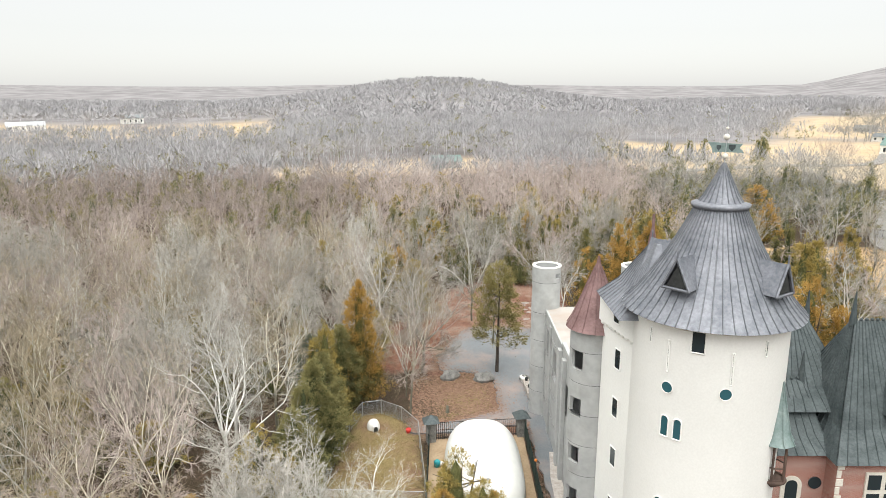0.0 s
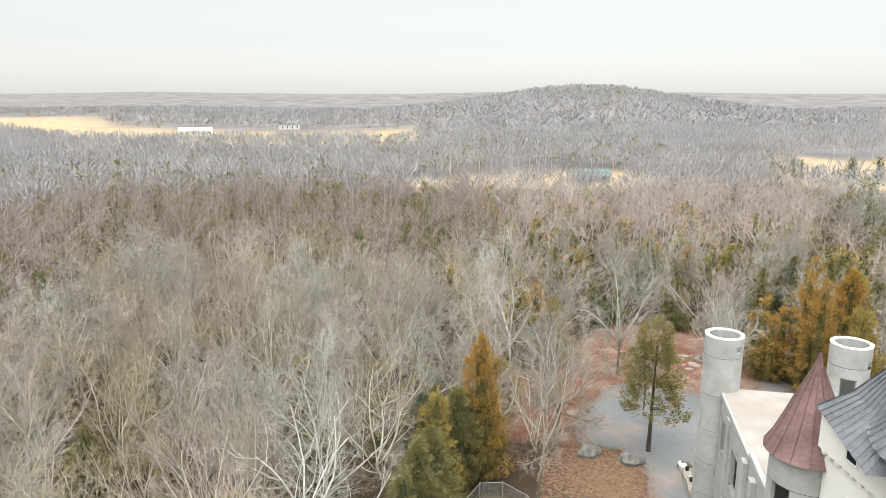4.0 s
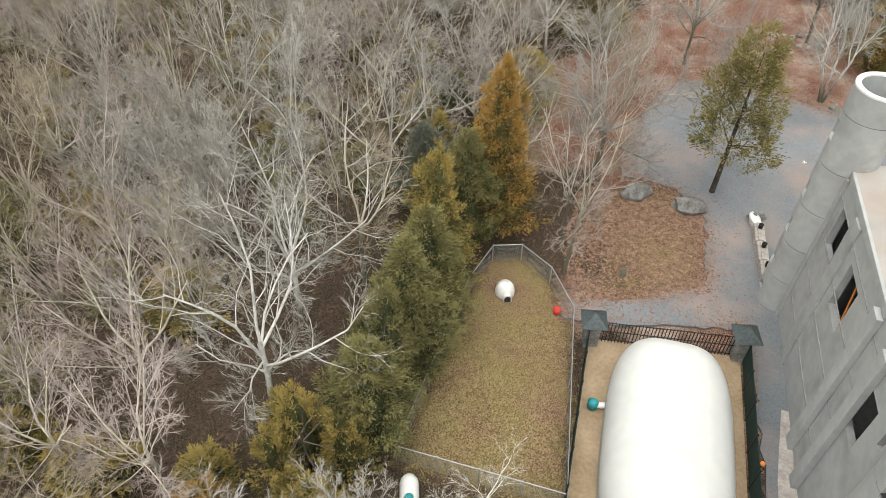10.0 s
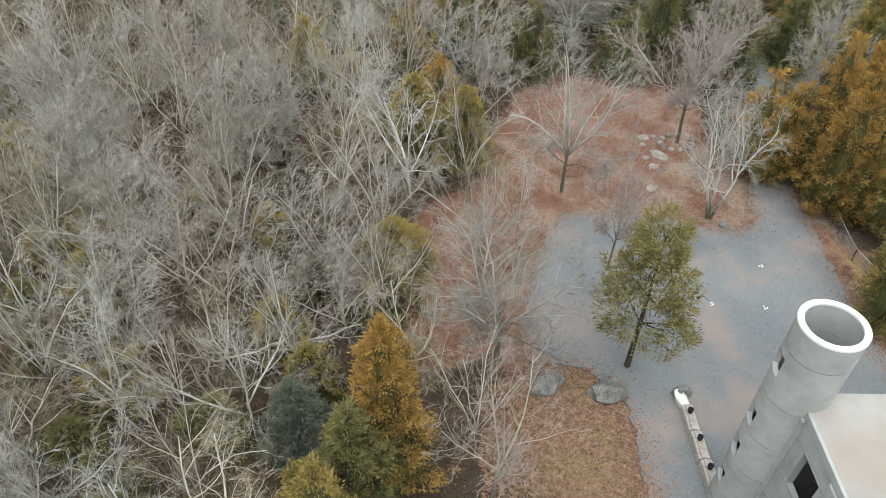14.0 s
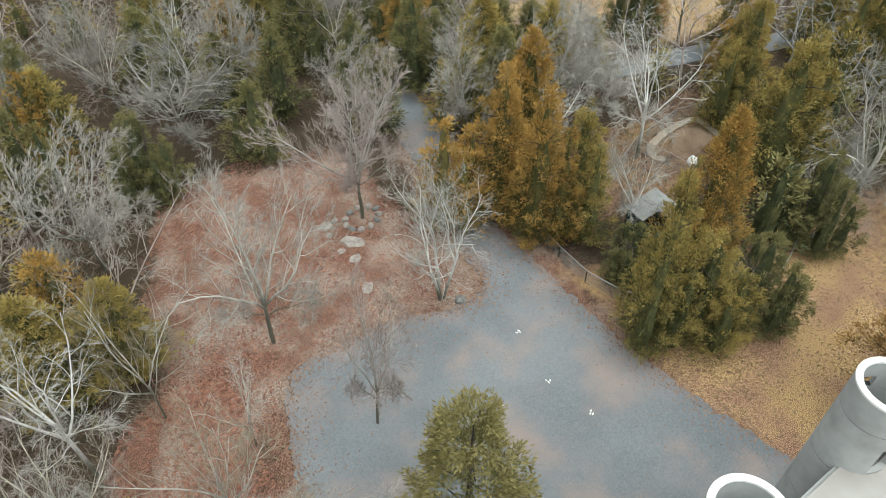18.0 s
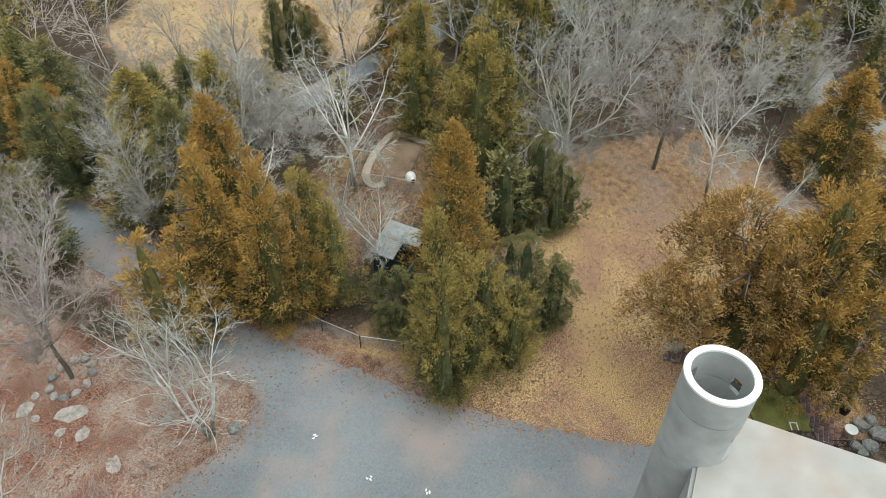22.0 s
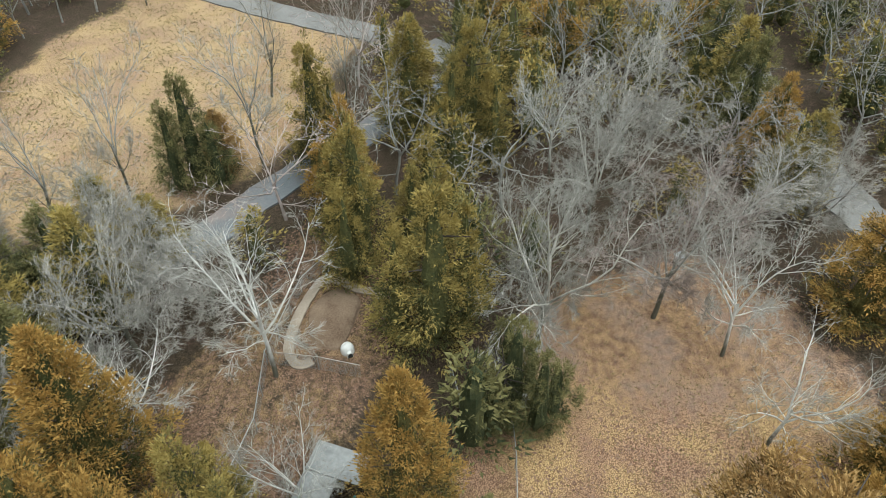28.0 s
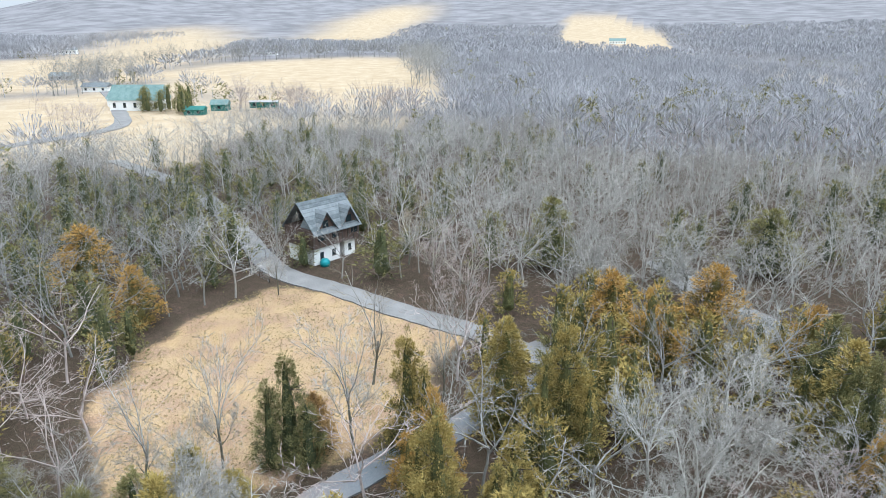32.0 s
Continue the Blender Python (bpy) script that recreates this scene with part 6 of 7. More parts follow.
# row of concrete blocks with a white planter at its end
for k in range(3):
    t = castle_thing("concrete_block", -0.95 + 0.10 * k, 5.4 - 1.85 * k, "long pale concrete barrier block", "barrier", "concrete blocks", 1)
    bm = bmesh.new()
    box(bm, -0.33, 0.33, -0.9, 0.9, 0.1, 0.72, 0.03)
    part("block", bm, "flatstone", t)
    bm = bmesh.new()
    box(bm, -0.16, 0.16, -0.88, 0.88, 0.72, 0.80, 0.02)
    part("ridge", bm, "flatstone", t)
    p = castle_thing("black_pot", -0.95 + 0.10 * k, 5.7 - 1.85 * k, "small black pot on a concrete block", "pot", "pots on the blocks", 0, 0.80)
    bm = bmesh.new()
    lathe(bm, [(0.01, 0), (0.14, 0.0), (0.17, 0.32), (0.13, 0.32), (0.12, 0.06), (0.01, 0.06)], 12)
    part("pot", bm, "black_metal", p)
boat = castle_thing("white_planter", -1.15, 6.75, "white pointed boat-shaped planter", "planter", "", -75)
bm = bmesh.new()
ringo = [[bm.verts.new((0.75 * math.cos(a) * s * (1 + 0.35 * (math.cos(a) > 0)), 0.36 * math.sin(a) * s * (1 - 0.3 * max(0, math.cos(a))), z)) for a in np.linspace(0, 2 * math.pi, 20, endpoint=False)] for s, z in ((0.6, 0.0), (1.0, 0.55), (0.93, 0.6), (0.85, 0.5))]
for a, b in zip(ringo, ringo[1:]):
    for k in range(20):
        bm.faces.new((a[k], a[(k + 1) % 20], b[(k + 1) % 20], b[k]))
bm.faces.new(ringo[-1])
bm.faces.new(ringo[0][::-1])
bmesh.ops.translate(bm, verts=bm.verts, vec=(0, 0, 0.12))
part("shell", bm, "white_plastic", boat)


def chainlink_material():
    m = bpy.data.materials.new("chain_link")
    m.use_nodes = True
    t = m.node_tree
    b = t.nodes["Principled BSDF"]
    b.inputs["Base Color"].default_value = (0.42, 0.47, 0.50, 1)
    b.inputs["Metallic"].default_value, b.inputs["Roughness"].default_value = 0.4, 0.5
    co = t.nodes.new("ShaderNodeTexCoord")
    w = []
    for rot in (45, -45):
        mp = t.nodes.new("ShaderNodeMapping")
        mp.inputs["Rotation"].default_value = (0, radians(rot), 0)
        t.links.new(co.outputs["Object"], mp.inputs["Vector"])
        wv = t.nodes.new("ShaderNodeTexWave")
        wv.bands_direction = "X"
        wv.inputs["Scale"].default_value = 4.0
        t.links.new(mp.outputs[0], wv.inputs["Vector"])
        w.append(wv)
    mx = t.nodes.new("ShaderNodeMath")
    mx.operation = "MAXIMUM"
    t.links.new(w[0].outputs["Fac"], mx.inputs[0])
    t.links.new(w[1].outputs["Fac"], mx.inputs[1])
    gt = t.nodes.new("ShaderNodeMath")
    gt.operation = "GREATER_THAN"
    gt.inputs[1].default_value = 0.965
    t.links.new(mx.outputs[0], gt.inputs[0])
    t.links.new(gt.outputs[0], b.inputs["Alpha"])
    return m


M["chain"] = chainlink_material()


def wire_fence(name, pts, h, label, group, closed=False, top="galv", post="galv", gap=2.4):
    """A chain-link fence along a line: posts, top rails and mesh panels as parts."""
    t = thing(name, (pts[0][0], pts[0][1], 0), label, "fence", group)
    ox, oy = pts[0]
    P = [Vector((x - ox, y - oy, 0)) for x, y in pts]
    legs = list(zip(P, P[1:])) + ([(P[-1], P[0])] if closed else [])
    for a, b in legs:
        n = max(1, round((b - a).length / gap))
        for k in range(n):
            p, q = a.lerp(b, k / n), a.lerp(b, (k + 1) / n)
            bm = bmesh.new()
            rod(bm, (p.x, p.y, -0.2), (p.x, p.y, h + 0.06), 0.035)
            part("post", bm, post, t)
            bm = bmesh.new()
            rod(bm, (p.x, p.y, h), (q.x, q.y, h), 0.028)
            part("rail", bm, top, t)
            d = q - p
            bm = bmesh.new()
            bm.faces.new([bm.verts.new(c) for c in ((0, 0, 0.03), (d.length, 0, 0.03), (d.length, 0, h - 0.03), (0, 0, h - 0.03))])
            ob = part("mesh_panel", bm, "chain", t)
            ob.matrix_basis = pose(p.x, p.y, 0, 0, 0, math.degrees(math.atan2(d.y, d.x)))
    return t


wire_fence("dog_run_fence", DOG_RUN, 1.5, "galvanised chain-link fence round a grassy dog run", "chain-link fences", True)
wire_fence("drive_fence", [(41.2, 41.5), (39.9, 38.2), (39.0, 35.3), (39.0, 32.4), (40.0, 30.2)], 1.2, "low chain-link fence along the drive's edge", "chain-link fences", post="black_metal")
wire_fence("pen_fence", [(42.5, 41.5), (46.5, 40.5), (51, 40.0), (55.9, 40.8), (62.5, 40.2), (65.5, 38.8)], 1.3, "galvanised chain-link pen fence under bare trees", "chain-link fences")
wire_fence("cross_fence", [(55.9, 40.6), (55.8, 37.4), (55.4, 34.6)], 1.3, "short chain-link cross fence with a pale rail", "chain-link fences", top="flatstone")
wire_fence("lawn_fence", [(56, 29), (52.6, 27.9), (52.7, 25.1), (50, 24.8), (47.0, 24.7), (43, 25)], 1.3, "chain-link fence at the lawn's edge", "chain-link fences")


def igloo(x, y, s, turn, label):
    """A round plastic dog house with a tunnel door."""
    t = thing("dog_house", (x, y, 0), label, "dog house", "dog houses", turn)
    bm = bmesh.new()
    lathe(bm, [(0.62 * s, -0.02), (0.62 * s, 0.25 * s), (0.55 * s, 0.55 * s), (0.36 * s, 0.82 * s), (0.01, 0.92 * s)], 24)
    part("shell", bm, "white_plastic", t)
    bm = bmesh.new()
    pts = [(0.26 * s * math.cos(a), 0.30 * s + 0.28 * s * math.sin(a)) for a in np.linspace(0, math.pi, 9)] + [(-0.26 * s, 0.02), (0.26 * s, 0.02)]
    f = bm.faces.new([bm.verts.new((px, -0.84 * s, pz)) for px, pz in pts])
    g = bmesh.ops.extrude_face_region(bm, geom=[f])
    bmesh.ops.translate(bm, verts=[q for q in g["geom"] if isinstance(q, bmesh.types.BMVert)], vec=(0, 0.4 * s, 0))
    bmesh.ops.recalc_face_normals(bm, faces=bm.faces)
    part("tunnel", bm, "white_plastic", t)
    # Flat near-black face on the tunnel's front paints the shade within.
    bm = bmesh.new()
    bm.faces.new([bm.verts.new((px * 0.8, -0.85 * s, pz * 0.88)) for px, pz in pts])
    part("doorway", bm, "shade_and_joint", t, "doorway face coloured as inner shade")


igloo(2.9, 19.9, 1.0, 8, "white rounded plastic dog house with a doorway face coloured as inner shade")
igloo(57.5, 35.9, 0.75, -60, "second white rounded dog house under a cedar")
t = thing("red_bucket", (6.0, 18.2, 0), "red plastic bucket by the fence", "bucket")
bm = bmesh.new()
lathe(bm, [(0.01, 0.0), (0.19, 0.0), (0.26, 0.42), (0.23, 0.42), (0.17, 0.04), (0.01, 0.04)], 14)
part("pail", bm, "red_plastic", t)
t = thing("tree_stump", (10.6, 21.5, 0), "small pale sawn stump in dry grass", "stump")
bm = bmesh.new()
lathe(bm, [(0.24, -0.1), (0.17, 0.15), (0.15, 0.7), (0.01, 0.72)], 10)
part("stem", bm, "bark_pale", t)
t = thing("propane_tank", (-2.4, 5.45, 0), "white horizontal propane tank with a teal cap", "tank", "", 3)
bm = bmesh.new()
lathe(bm, [(0.01, -1.6), (0.25, -1.55), (0.42, -1.35), (0.48, -1.1), (0.48, 1.1), (0.42, 1.35), (0.25, 1.55), (0.01, 1.6)], 20)
bmesh.ops.transform(bm, matrix=pose(0, 0, 0.75, 90, 0, 0), verts=bm.verts)
part("tank", bm, "white_plastic", t)
bm = bmesh.new()
lathe(bm, [(0.22, 0), (0.22, 0.28), (0.16, 0.36), (0.01, 0.38)], 14)
bmesh.ops.translate(bm, verts=bm.verts, vec=(0, 0.1, 1.18))
part("dome_cap", bm, "teal_plastic", t, "teal plastic cap")
for y in (-0.8, 0.8):
    bm = bmesh.new()
    box(bm, -0.4, 0.4, y - 0.12, y + 0.12, -0.1, 0.34)
    part("footing", bm, "concrete", t)
t = thing("pool_plumbing", (1.3, 4.9, 0), "white plastic pool pipes and grey filter on a slab", "pipework")
bm = bmesh.new()
box(bm, -1.1, 1.1, -0.9, 0.7, -0.1, 0.1, 0.02)
part("slab", bm, "concrete", t)
for k, (x, y) in enumerate(((-0.6, 0.1), (0.0, -0.2), (0.6, 0.0), (0.9, 0.3))):
    bm = bmesh.new()
    rod(bm, (x, y, 0.1), (x, y, 0.75), 0.06)
    rod(bm, (x, y, 0.72), (x + 0.55, y + 0.12 * (-1) ** k, 0.72), 0.06)
    rod(bm, (x + 0.55, y + 0.12 * (-1) ** k, 0.72), (x + 0.55, y - 0.4, 0.45), 0.06)
    part("pipe", bm, "white_plastic", t)
bm = bmesh.new()
rod(bm, (-2.9, 0.55, 0.35), (-0.4, 0.15, 0.45), 0.06)
part("long_pipe", bm, "white_plastic", t)
bm = bmesh.new()
lathe(bm, [(0.01, 0.1), (0.3, 0.1), (0.32, 0.8), (0.2, 1.0), (0.01, 1.05)], 14)
bmesh.ops.translate(bm, verts=bm.verts, vec=(-0.35, -0.55, 0))
part("filter", bm, "galv", t)
t = thing("air_blower", (7.25, 11.5, 0.14), "teal air blower with a white hose beside the dome", "blower")
bm = bmesh.new()
lathe(bm, [(0.01, 0), (0.28, 0), (0.3, 0.45), (0.15, 0.6), (0.01, 0.6)], 14)
part("drum", bm, "teal_plastic", t)
bm = bmesh.new()
rod(bm, (0.2, -0.05, 0.25), (0.95, -0.1, 0.3), 0.17, 10)
part("hose", bm, "white_plastic", t)
t = thing("fence_lamp", (14.55, 7.2, 0.14), "small orange lamp on the yard fence", "lamp")
bm = bmesh.new()
rod(bm, (0, 0, 0), (0, 0, 1.9), 0.03)
part("stem", bm, "black_metal", t)
bm = bmesh.new()
bmesh.ops.create_uvsphere(bm, u_segments=10, v_segments=6, radius=0.13, matrix=Matrix.Translation((0, 0, 2.0)))
part("globe", bm, "orange", t)
bm = bmesh.new()
prism(bm, [at_castle(-1.2, -18.6), at_castle(-1.0, -12.7), at_castle(-0.5, -8.5), at_castle(-0.12, -8.5), at_castle(-0.12, -18.6)], -0.1, 0.19)
tagged(part("apron_slab", bm, "flatstone"), "narrow broken pale concrete strip along the hall", "pavement", kind="structure")

# ---- garden beside the second stair tower ----
PATIO = [[(36.6, 5.9), (36.9, 7.4), (40.3, 7.9), (41.2, 10.6), (41.4, 15.8), (42.4, 15.8), (42.3, 9.6), (44.2, 7.0), (46.0, 3.0), (44.6, 1.5), (42.0, 5.6), (40.2, 6.4)]]
for poly in PATIO:
    bm = bmesh.new()
    prism(bm, poly, -0.1, 0.15)
    base = tagged(part("patio", bm, "rock"), "old red and grey brick garden path", "pavement", kind="structure")
    paver = bmesh.new()
    box(paver, -0.19, 0.19, -0.12, 0.12, 0, 0.05, 0.01)
    pm = bpy.data.meshes.new("brick")
    paver.to_mesh(pm)
    paver.free()
    pm.materials.append(M["paver"])
    rngp = random.Random(9)
    count = 0
    for i in range(-40, 60):
        for j in range(-60, 60):
            px, py = at_castle(i * 0.42 + (j % 2) * 0.21 + 20, j * 0.27 - 10)
            if count < 520 and inside([px], [py], poly)[0]:
                o = new("brick", pm)
                o.parent = base
                o.matrix_basis = pose(px, py, 0.135 + rngp.uniform(0, 0.012), 0, 0, -13.7 + rngp.uniform(-2, 2))
                count += 1
patch("moss_lawn", [(37.2, 7.7), (40.0, 8.2), (40.8, 10.5), (38.6, 11.0), (37.0, 10.2)], 0.15, "moss", "small mossy green lawn between brick paths", "lawn", 5, 0.06)
t = thing("raised_bed", (36.55, 9.2, 0), "timber-edged raised bed full of bare stalks", "planter", "", 98)
for x0, x1, y0, y1 in ((-1.8, 1.8, -0.5, -0.4), (-1.8, 1.8, 0.4, 0.5), (-1.8, -1.7, -0.4, 0.4), (1.7, 1.8, -0.4, 0.4)):
    bm = bmesh.new()
    box(bm, x0, x1, y0, y1, -0.05, 0.42, 0.01)
    part("board", bm, "wood_dark", t)
bm = bmesh.new()
box(bm, -1.7, 1.7, -0.4, 0.4, 0, 0.34)
part("soil", bm, "bark_dark", t)
sr = np.random.default_rng(4)
sp_ = np.stack([sr.uniform(-1.6, 1.6, 160), sr.uniform(-0.36, 0.36, 160), np.full(160, 0.3)], 1)
v, f = cones(np.concatenate([sp_, sp_ + np.stack([sr.normal(0, 0.12, 160), sr.normal(0, 0.12, 160), sr.uniform(0.2, 0.45, 160)], 1), np.full((160, 1), 0.02), np.zeros((160, 1))], 1))
arrays("dead_stalks", v, f, "twig_grey", t)
t = thing("cold_frame", (37.45, 8.5, 0.15), "small white rectangular cold frame lying on moss", "cold frame", "", 5)
for x0, x1, y0, y1 in ((-0.4, 0.4, -0.22, -0.16), (-0.4, 0.4, 0.16, 0.22), (-0.4, -0.34, -0.16, 0.16), (0.34, 0.4, -0.16, 0.16)):
    bm = bmesh.new()
    box(bm, x0, x1, y0, y1, 0, 0.06)
    part("strip", bm, "white_plastic", t)
t = thing("iron_gate", (36.5, 6.9, 0.13), "low black iron garden gate", "gate", "", -82)
for k in range(10):
    bm = bmesh.new()
    rod(bm, (k * 0.14, 0, 0), (k * 0.14, 0, 0.75), 0.014, 5)
    part("bar", bm, "black_metal", t)
for z in (0.08, 0.7):
    bm = bmesh.new()
    rod(bm, (0, 0, z), (1.26, 0, z), 0.018, 5)
    part("rail", bm, "black_metal", t)
t = thing("stump_stool", (39.3, 5.3, 0), "black barrel with a pale sawn top", "barrel")
bm = bmesh.new()
lathe(bm, [(0.26, -0.05), (0.30, 0.3), (0.27, 0.62), (0.24, 0.62)], 14)
part("barrel", bm, "black_metal", t)
bm = bmesh.new()
lathe(bm, [(0.24, 0.6), (0.24, 0.64), (0.01, 0.645)], 14)
part("top", bm, "bark_pale", t)
t = thing("round_basin", (37.7, 5.4, 0), "white rimmed round basin", "basin")
bm = bmesh.new()
lathe(bm, [(0.22, -0.05), (0.34, 0.45), (0.38, 0.5), (0.30, 0.5), (0.2, 0.2), (0.01, 0.18)], 18)
part("bowl", bm, "white_plastic", t)
for k, (x, y, s) in enumerate(((37.0, 4.4, 0.55), (36.9, 5.2, 0.4), (38.4, 4.6, 0.5), (37.9, 3.7, 0.6), (36.5, 4.9, 0.35), (38.9, 3.9, 0.4))):
    boulder(x, y, s, s * 0.8, s * 0.6, 60 + k, "rock", "grey garden rock beside the brick path", turn=k * 40, flat=0.5, name="garden_rock", group="garden rocks")
t = thing("garden_shelter", (45.6, 8.6, 0), "green garden shelter with a pale roof under cedars", "shelter", "", 12)
bm = bmesh.new()
box(bm, -1.0, 1.0, -0.9, 0.9, 0, 1.5, 0.03)
part("body", bm, "teal_plastic", t)
bm = bmesh.new()
v8 = [bm.verts.new(p) for p in ((-1.2, -1.1, 1.5), (1.2, -1.1, 1.5), (1.2, 1.1, 1.5), (-1.2, 1.1, 1.5), (-1.2, 0, 2.1), (1.2, 0, 2.1))]
for q in ((0, 1, 5, 4), (2, 3, 4, 5), (0, 4, 3), (1, 2, 5), (0, 3, 2, 1)):
    bm.faces.new([v8[k] for k in q])
part("roof", bm, "galv", t)

# ---- east side: shed, mound, hive, litter on the drive ----
t = thing("lean_to_shed", (47.2, 34.5, 0), "small shed with a pale sheet roof among bare branches", "shed", "", -10)
for x0, x1, y0, y1 in ((-1.7, -1.6, -1.3, 1.3), (1.6, 1.7, -1.3, 1.3), (-1.6, 1.6, 1.2, 1.3)):
    bm = bmesh.new()
    box(bm, x0, x1, y0, y1, 0, 2.0)
    part("wall", bm, "green_screen", t)
for k in range(2):
    bm = bmesh.new()
    v8 = [bm.verts.new((x, y, 2.0 + 0.12 * (y + 1.5) + dz)) for dz in (0, 0.06) for x, y in ((-1.85 + 1.9 * k, -1.5 + 1.2 * (1 - k)), (0.0 + 1.85 * k, -1.5 + 1.2 * (1 - k)), (0.0 + 1.85 * k, 1.5), (-1.85 + 1.9 * k, 1.5))]
    for q in ((0, 3, 2, 1), (4, 5, 6, 7), (0, 1, 5, 4), (1, 2, 6, 5), (2, 3, 7, 6), (3, 0, 4, 7)):
        bm.faces.new([v8[i] for i in q])
    part("roof_sheet", bm, "concrete_dark", t)
bm = bmesh.new()
box(bm, -1.55, 0.1, -1.2, -1.1, 0, 0.8)
part("front_board", bm, "teal_plastic", t)
ribbon("sand_path", line([(56.4, 38.0), (56.8, 39.6), (59.5, 39.9), (62.6, 39.4), (64.0, 38.6), (63.2, 36.4), (62.2, 34.6)]), 0.7, 0.12, "sand", "pale sandy path round a leaf-covered mound", "path")
t = thing("leaf_mound", (60.2, 37.4, 0), "low rounded mound covered in dry leaves", "mound")
bm = bmesh.new()
lump(bm, 0, 0, -0.05, 2.9, 1.7, 0.55, 77, 3, 0.1)
part("earth", bm, "leaf_litter", t)
t = thing("bee_hive", (68.1, 13.1, 0), "small pale wooden hive box on legs", "hive", "", 30)
bm = bmesh.new()
box(bm, -0.3, 0.3, -0.25, 0.25, 0.3, 0.9, 0.02)
part("box", bm, "flatstone", t)
bm = bmesh.new()
box(bm, -0.36, 0.36, -0.31, 0.31, 0.9, 0.97, 0.02)
part("lid", bm, "galv", t)
for x, y in ((-0.25, -0.2), (0.25, -0.2), (-0.25, 0.2), (0.25, 0.2)):
    bm = bmesh.new()
    box(bm, x - 0.03, x + 0.03, y - 0.03, y + 0.03, -0.05, 0.3)
    part("leg", bm, "wood_dark", t)
for k, (x, y) in enumerate(((29.65, 29.05), (29.9, 32.3), (32.0, 36.1), (26.6, 33.5))):
    t = thing("paper_scrap", (x, y, 0.17), "crumpled white scrap lying on the gravel", "litter", "white scraps", k * 60)
    for j, (sx, sy) in enumerate(((0.0, 0.0), (0.25, 0.12), (0.12, -0.2))):
        bm = bmesh.new()
        lump(bm, sx * 0.7, sy * 0.7, 0.03, 0.11, 0.06, 0.03, k * 3 + j, 1, 0.3)
        part("piece", bm, "white_plastic", t)

# ---- brick chateau behind the keep ----


def brick_material():
    m = bpy.data.materials.new("red_brickwork")
    m.use_nodes = True
    t = m.node_tree
    b = t.nodes["Principled BSDF"]
    co = t.nodes.new("ShaderNodeTexCoord")
    mp = t.nodes.new("ShaderNodeMapping")
    mp.inputs["Rotation"].default_value = (radians(90), 0, 0)
    t.links.new(co.outputs["Object"], mp.inputs["Vector"])
    br = t.nodes.new("ShaderNodeTexBrick")
    br.inputs["Color1"].default_value, br.inputs["Color2"].default_value, br.inputs["Mortar"].default_value = (0.25, 0.095, 0.07, 1), (0.34, 0.15, 0.11, 1), (0.42, 0.37, 0.33, 1)
    br.inputs["Scale"].default_value, br.inputs["Mortar Size"].default_value = 1.0, 0.008
    br.inputs["Brick Width"].default_value, br.inputs["Row Height"].default_value = 0.22, 0.075
    t.links.new(mp.outputs[0], br.inputs["Vector"])
    t.links.new(br.outputs["Color"], b.inputs["Base Color"])
    b.inputs["Roughness"].default_value = 0.9
    return m


M["brickwork"] = brick_material()
chateau = castle_thing("brick_chateau", 0, 0, "red brick chateau with pale stone trim and steep green copper roofs", "house")
for u0, u1, v0, v1 in ((10.6, 14.8, -24.3, -17), (14.8, 23.5, -25.5, -16)):
    bm = bmesh.new()
    prism(bm, [(u0, v0), (u1, v0), (u1, v1), (u0, v1)], -0.3, 9.0)
    part("wall", bm, "brickwork", chateau)


def steep_roof(u0, u1, v0, v1, ru0, ru1, rv, z0, z1, seams=9):
    """A steep hipped copper roof with a flared foot and raised seams."""
    bm = bmesh.new()
    m = 0.62
    lo = [(u0, v0, z0), (u1, v0, z0), (u1, v1, z0), (u0, v1, z0)]
    hi = [(ru0, rv, z1), (ru1, rv, z1), (ru1, rv + 0.3, z1), (ru0, rv + 0.3, z1)]
    mid = [tuple(a[k] + (b[k] - a[k]) * (0.34 if k < 2 else 0.2) for k in range(3)) for a, b in zip(lo, hi)]
    rows = [[bm.verts.new(p) for p in r] for r in (lo, mid, hi)]
    for a, b in zip(rows, rows[1:]):
        for k in range(4):
            bm.faces.new((a[k], a[(k + 1) % 4], b[(k + 1) % 4], b[k]))
    bm.faces.new(rows[2])
    bmesh.ops.recalc_face_normals(bm, faces=bm.faces)
    roof = part("roof", bm, "copper_green", chateau)
    for side in ((0, 1), (3, 0)):
        for k in range(seams + 1):
            s = k / seams
            pts = [Vector(r[side[0]]).lerp(Vector(r[side[1]]), s) for r in (lo, mid, hi)]
            bm = bmesh.new()
            for a, b in zip(pts, pts[1:]):
                rod(bm, a + Vector((0, 0, 0.02)), b + Vector((0, 0, 0.02)), 0.04, 4)
            part("seam", bm, "copper_green", roof)
    for ru in (ru0, ru1):
        bm = bmesh.new()
        bmesh.ops.create_cone(bm, cap_ends=True, segments=8, radius1=0.28, radius2=0.03, depth=2.4, matrix=Matrix.Translation((ru, rv + 0.15, z1 + 0.9)))
        part("spire", bm, "copper_green", roof)
    for k in range(7):
        bm = bmesh.new()
        bmesh.ops.create_uvsphere(bm, u_segments=6, v_segments=5, radius=0.12, matrix=Matrix.Translation((ru0 + (ru1 - ru0) * (k + 0.5) / 7, rv + 0.15, z1 + 0.1)))
        part("cresting", bm, "copper_green", roof)
    return roof


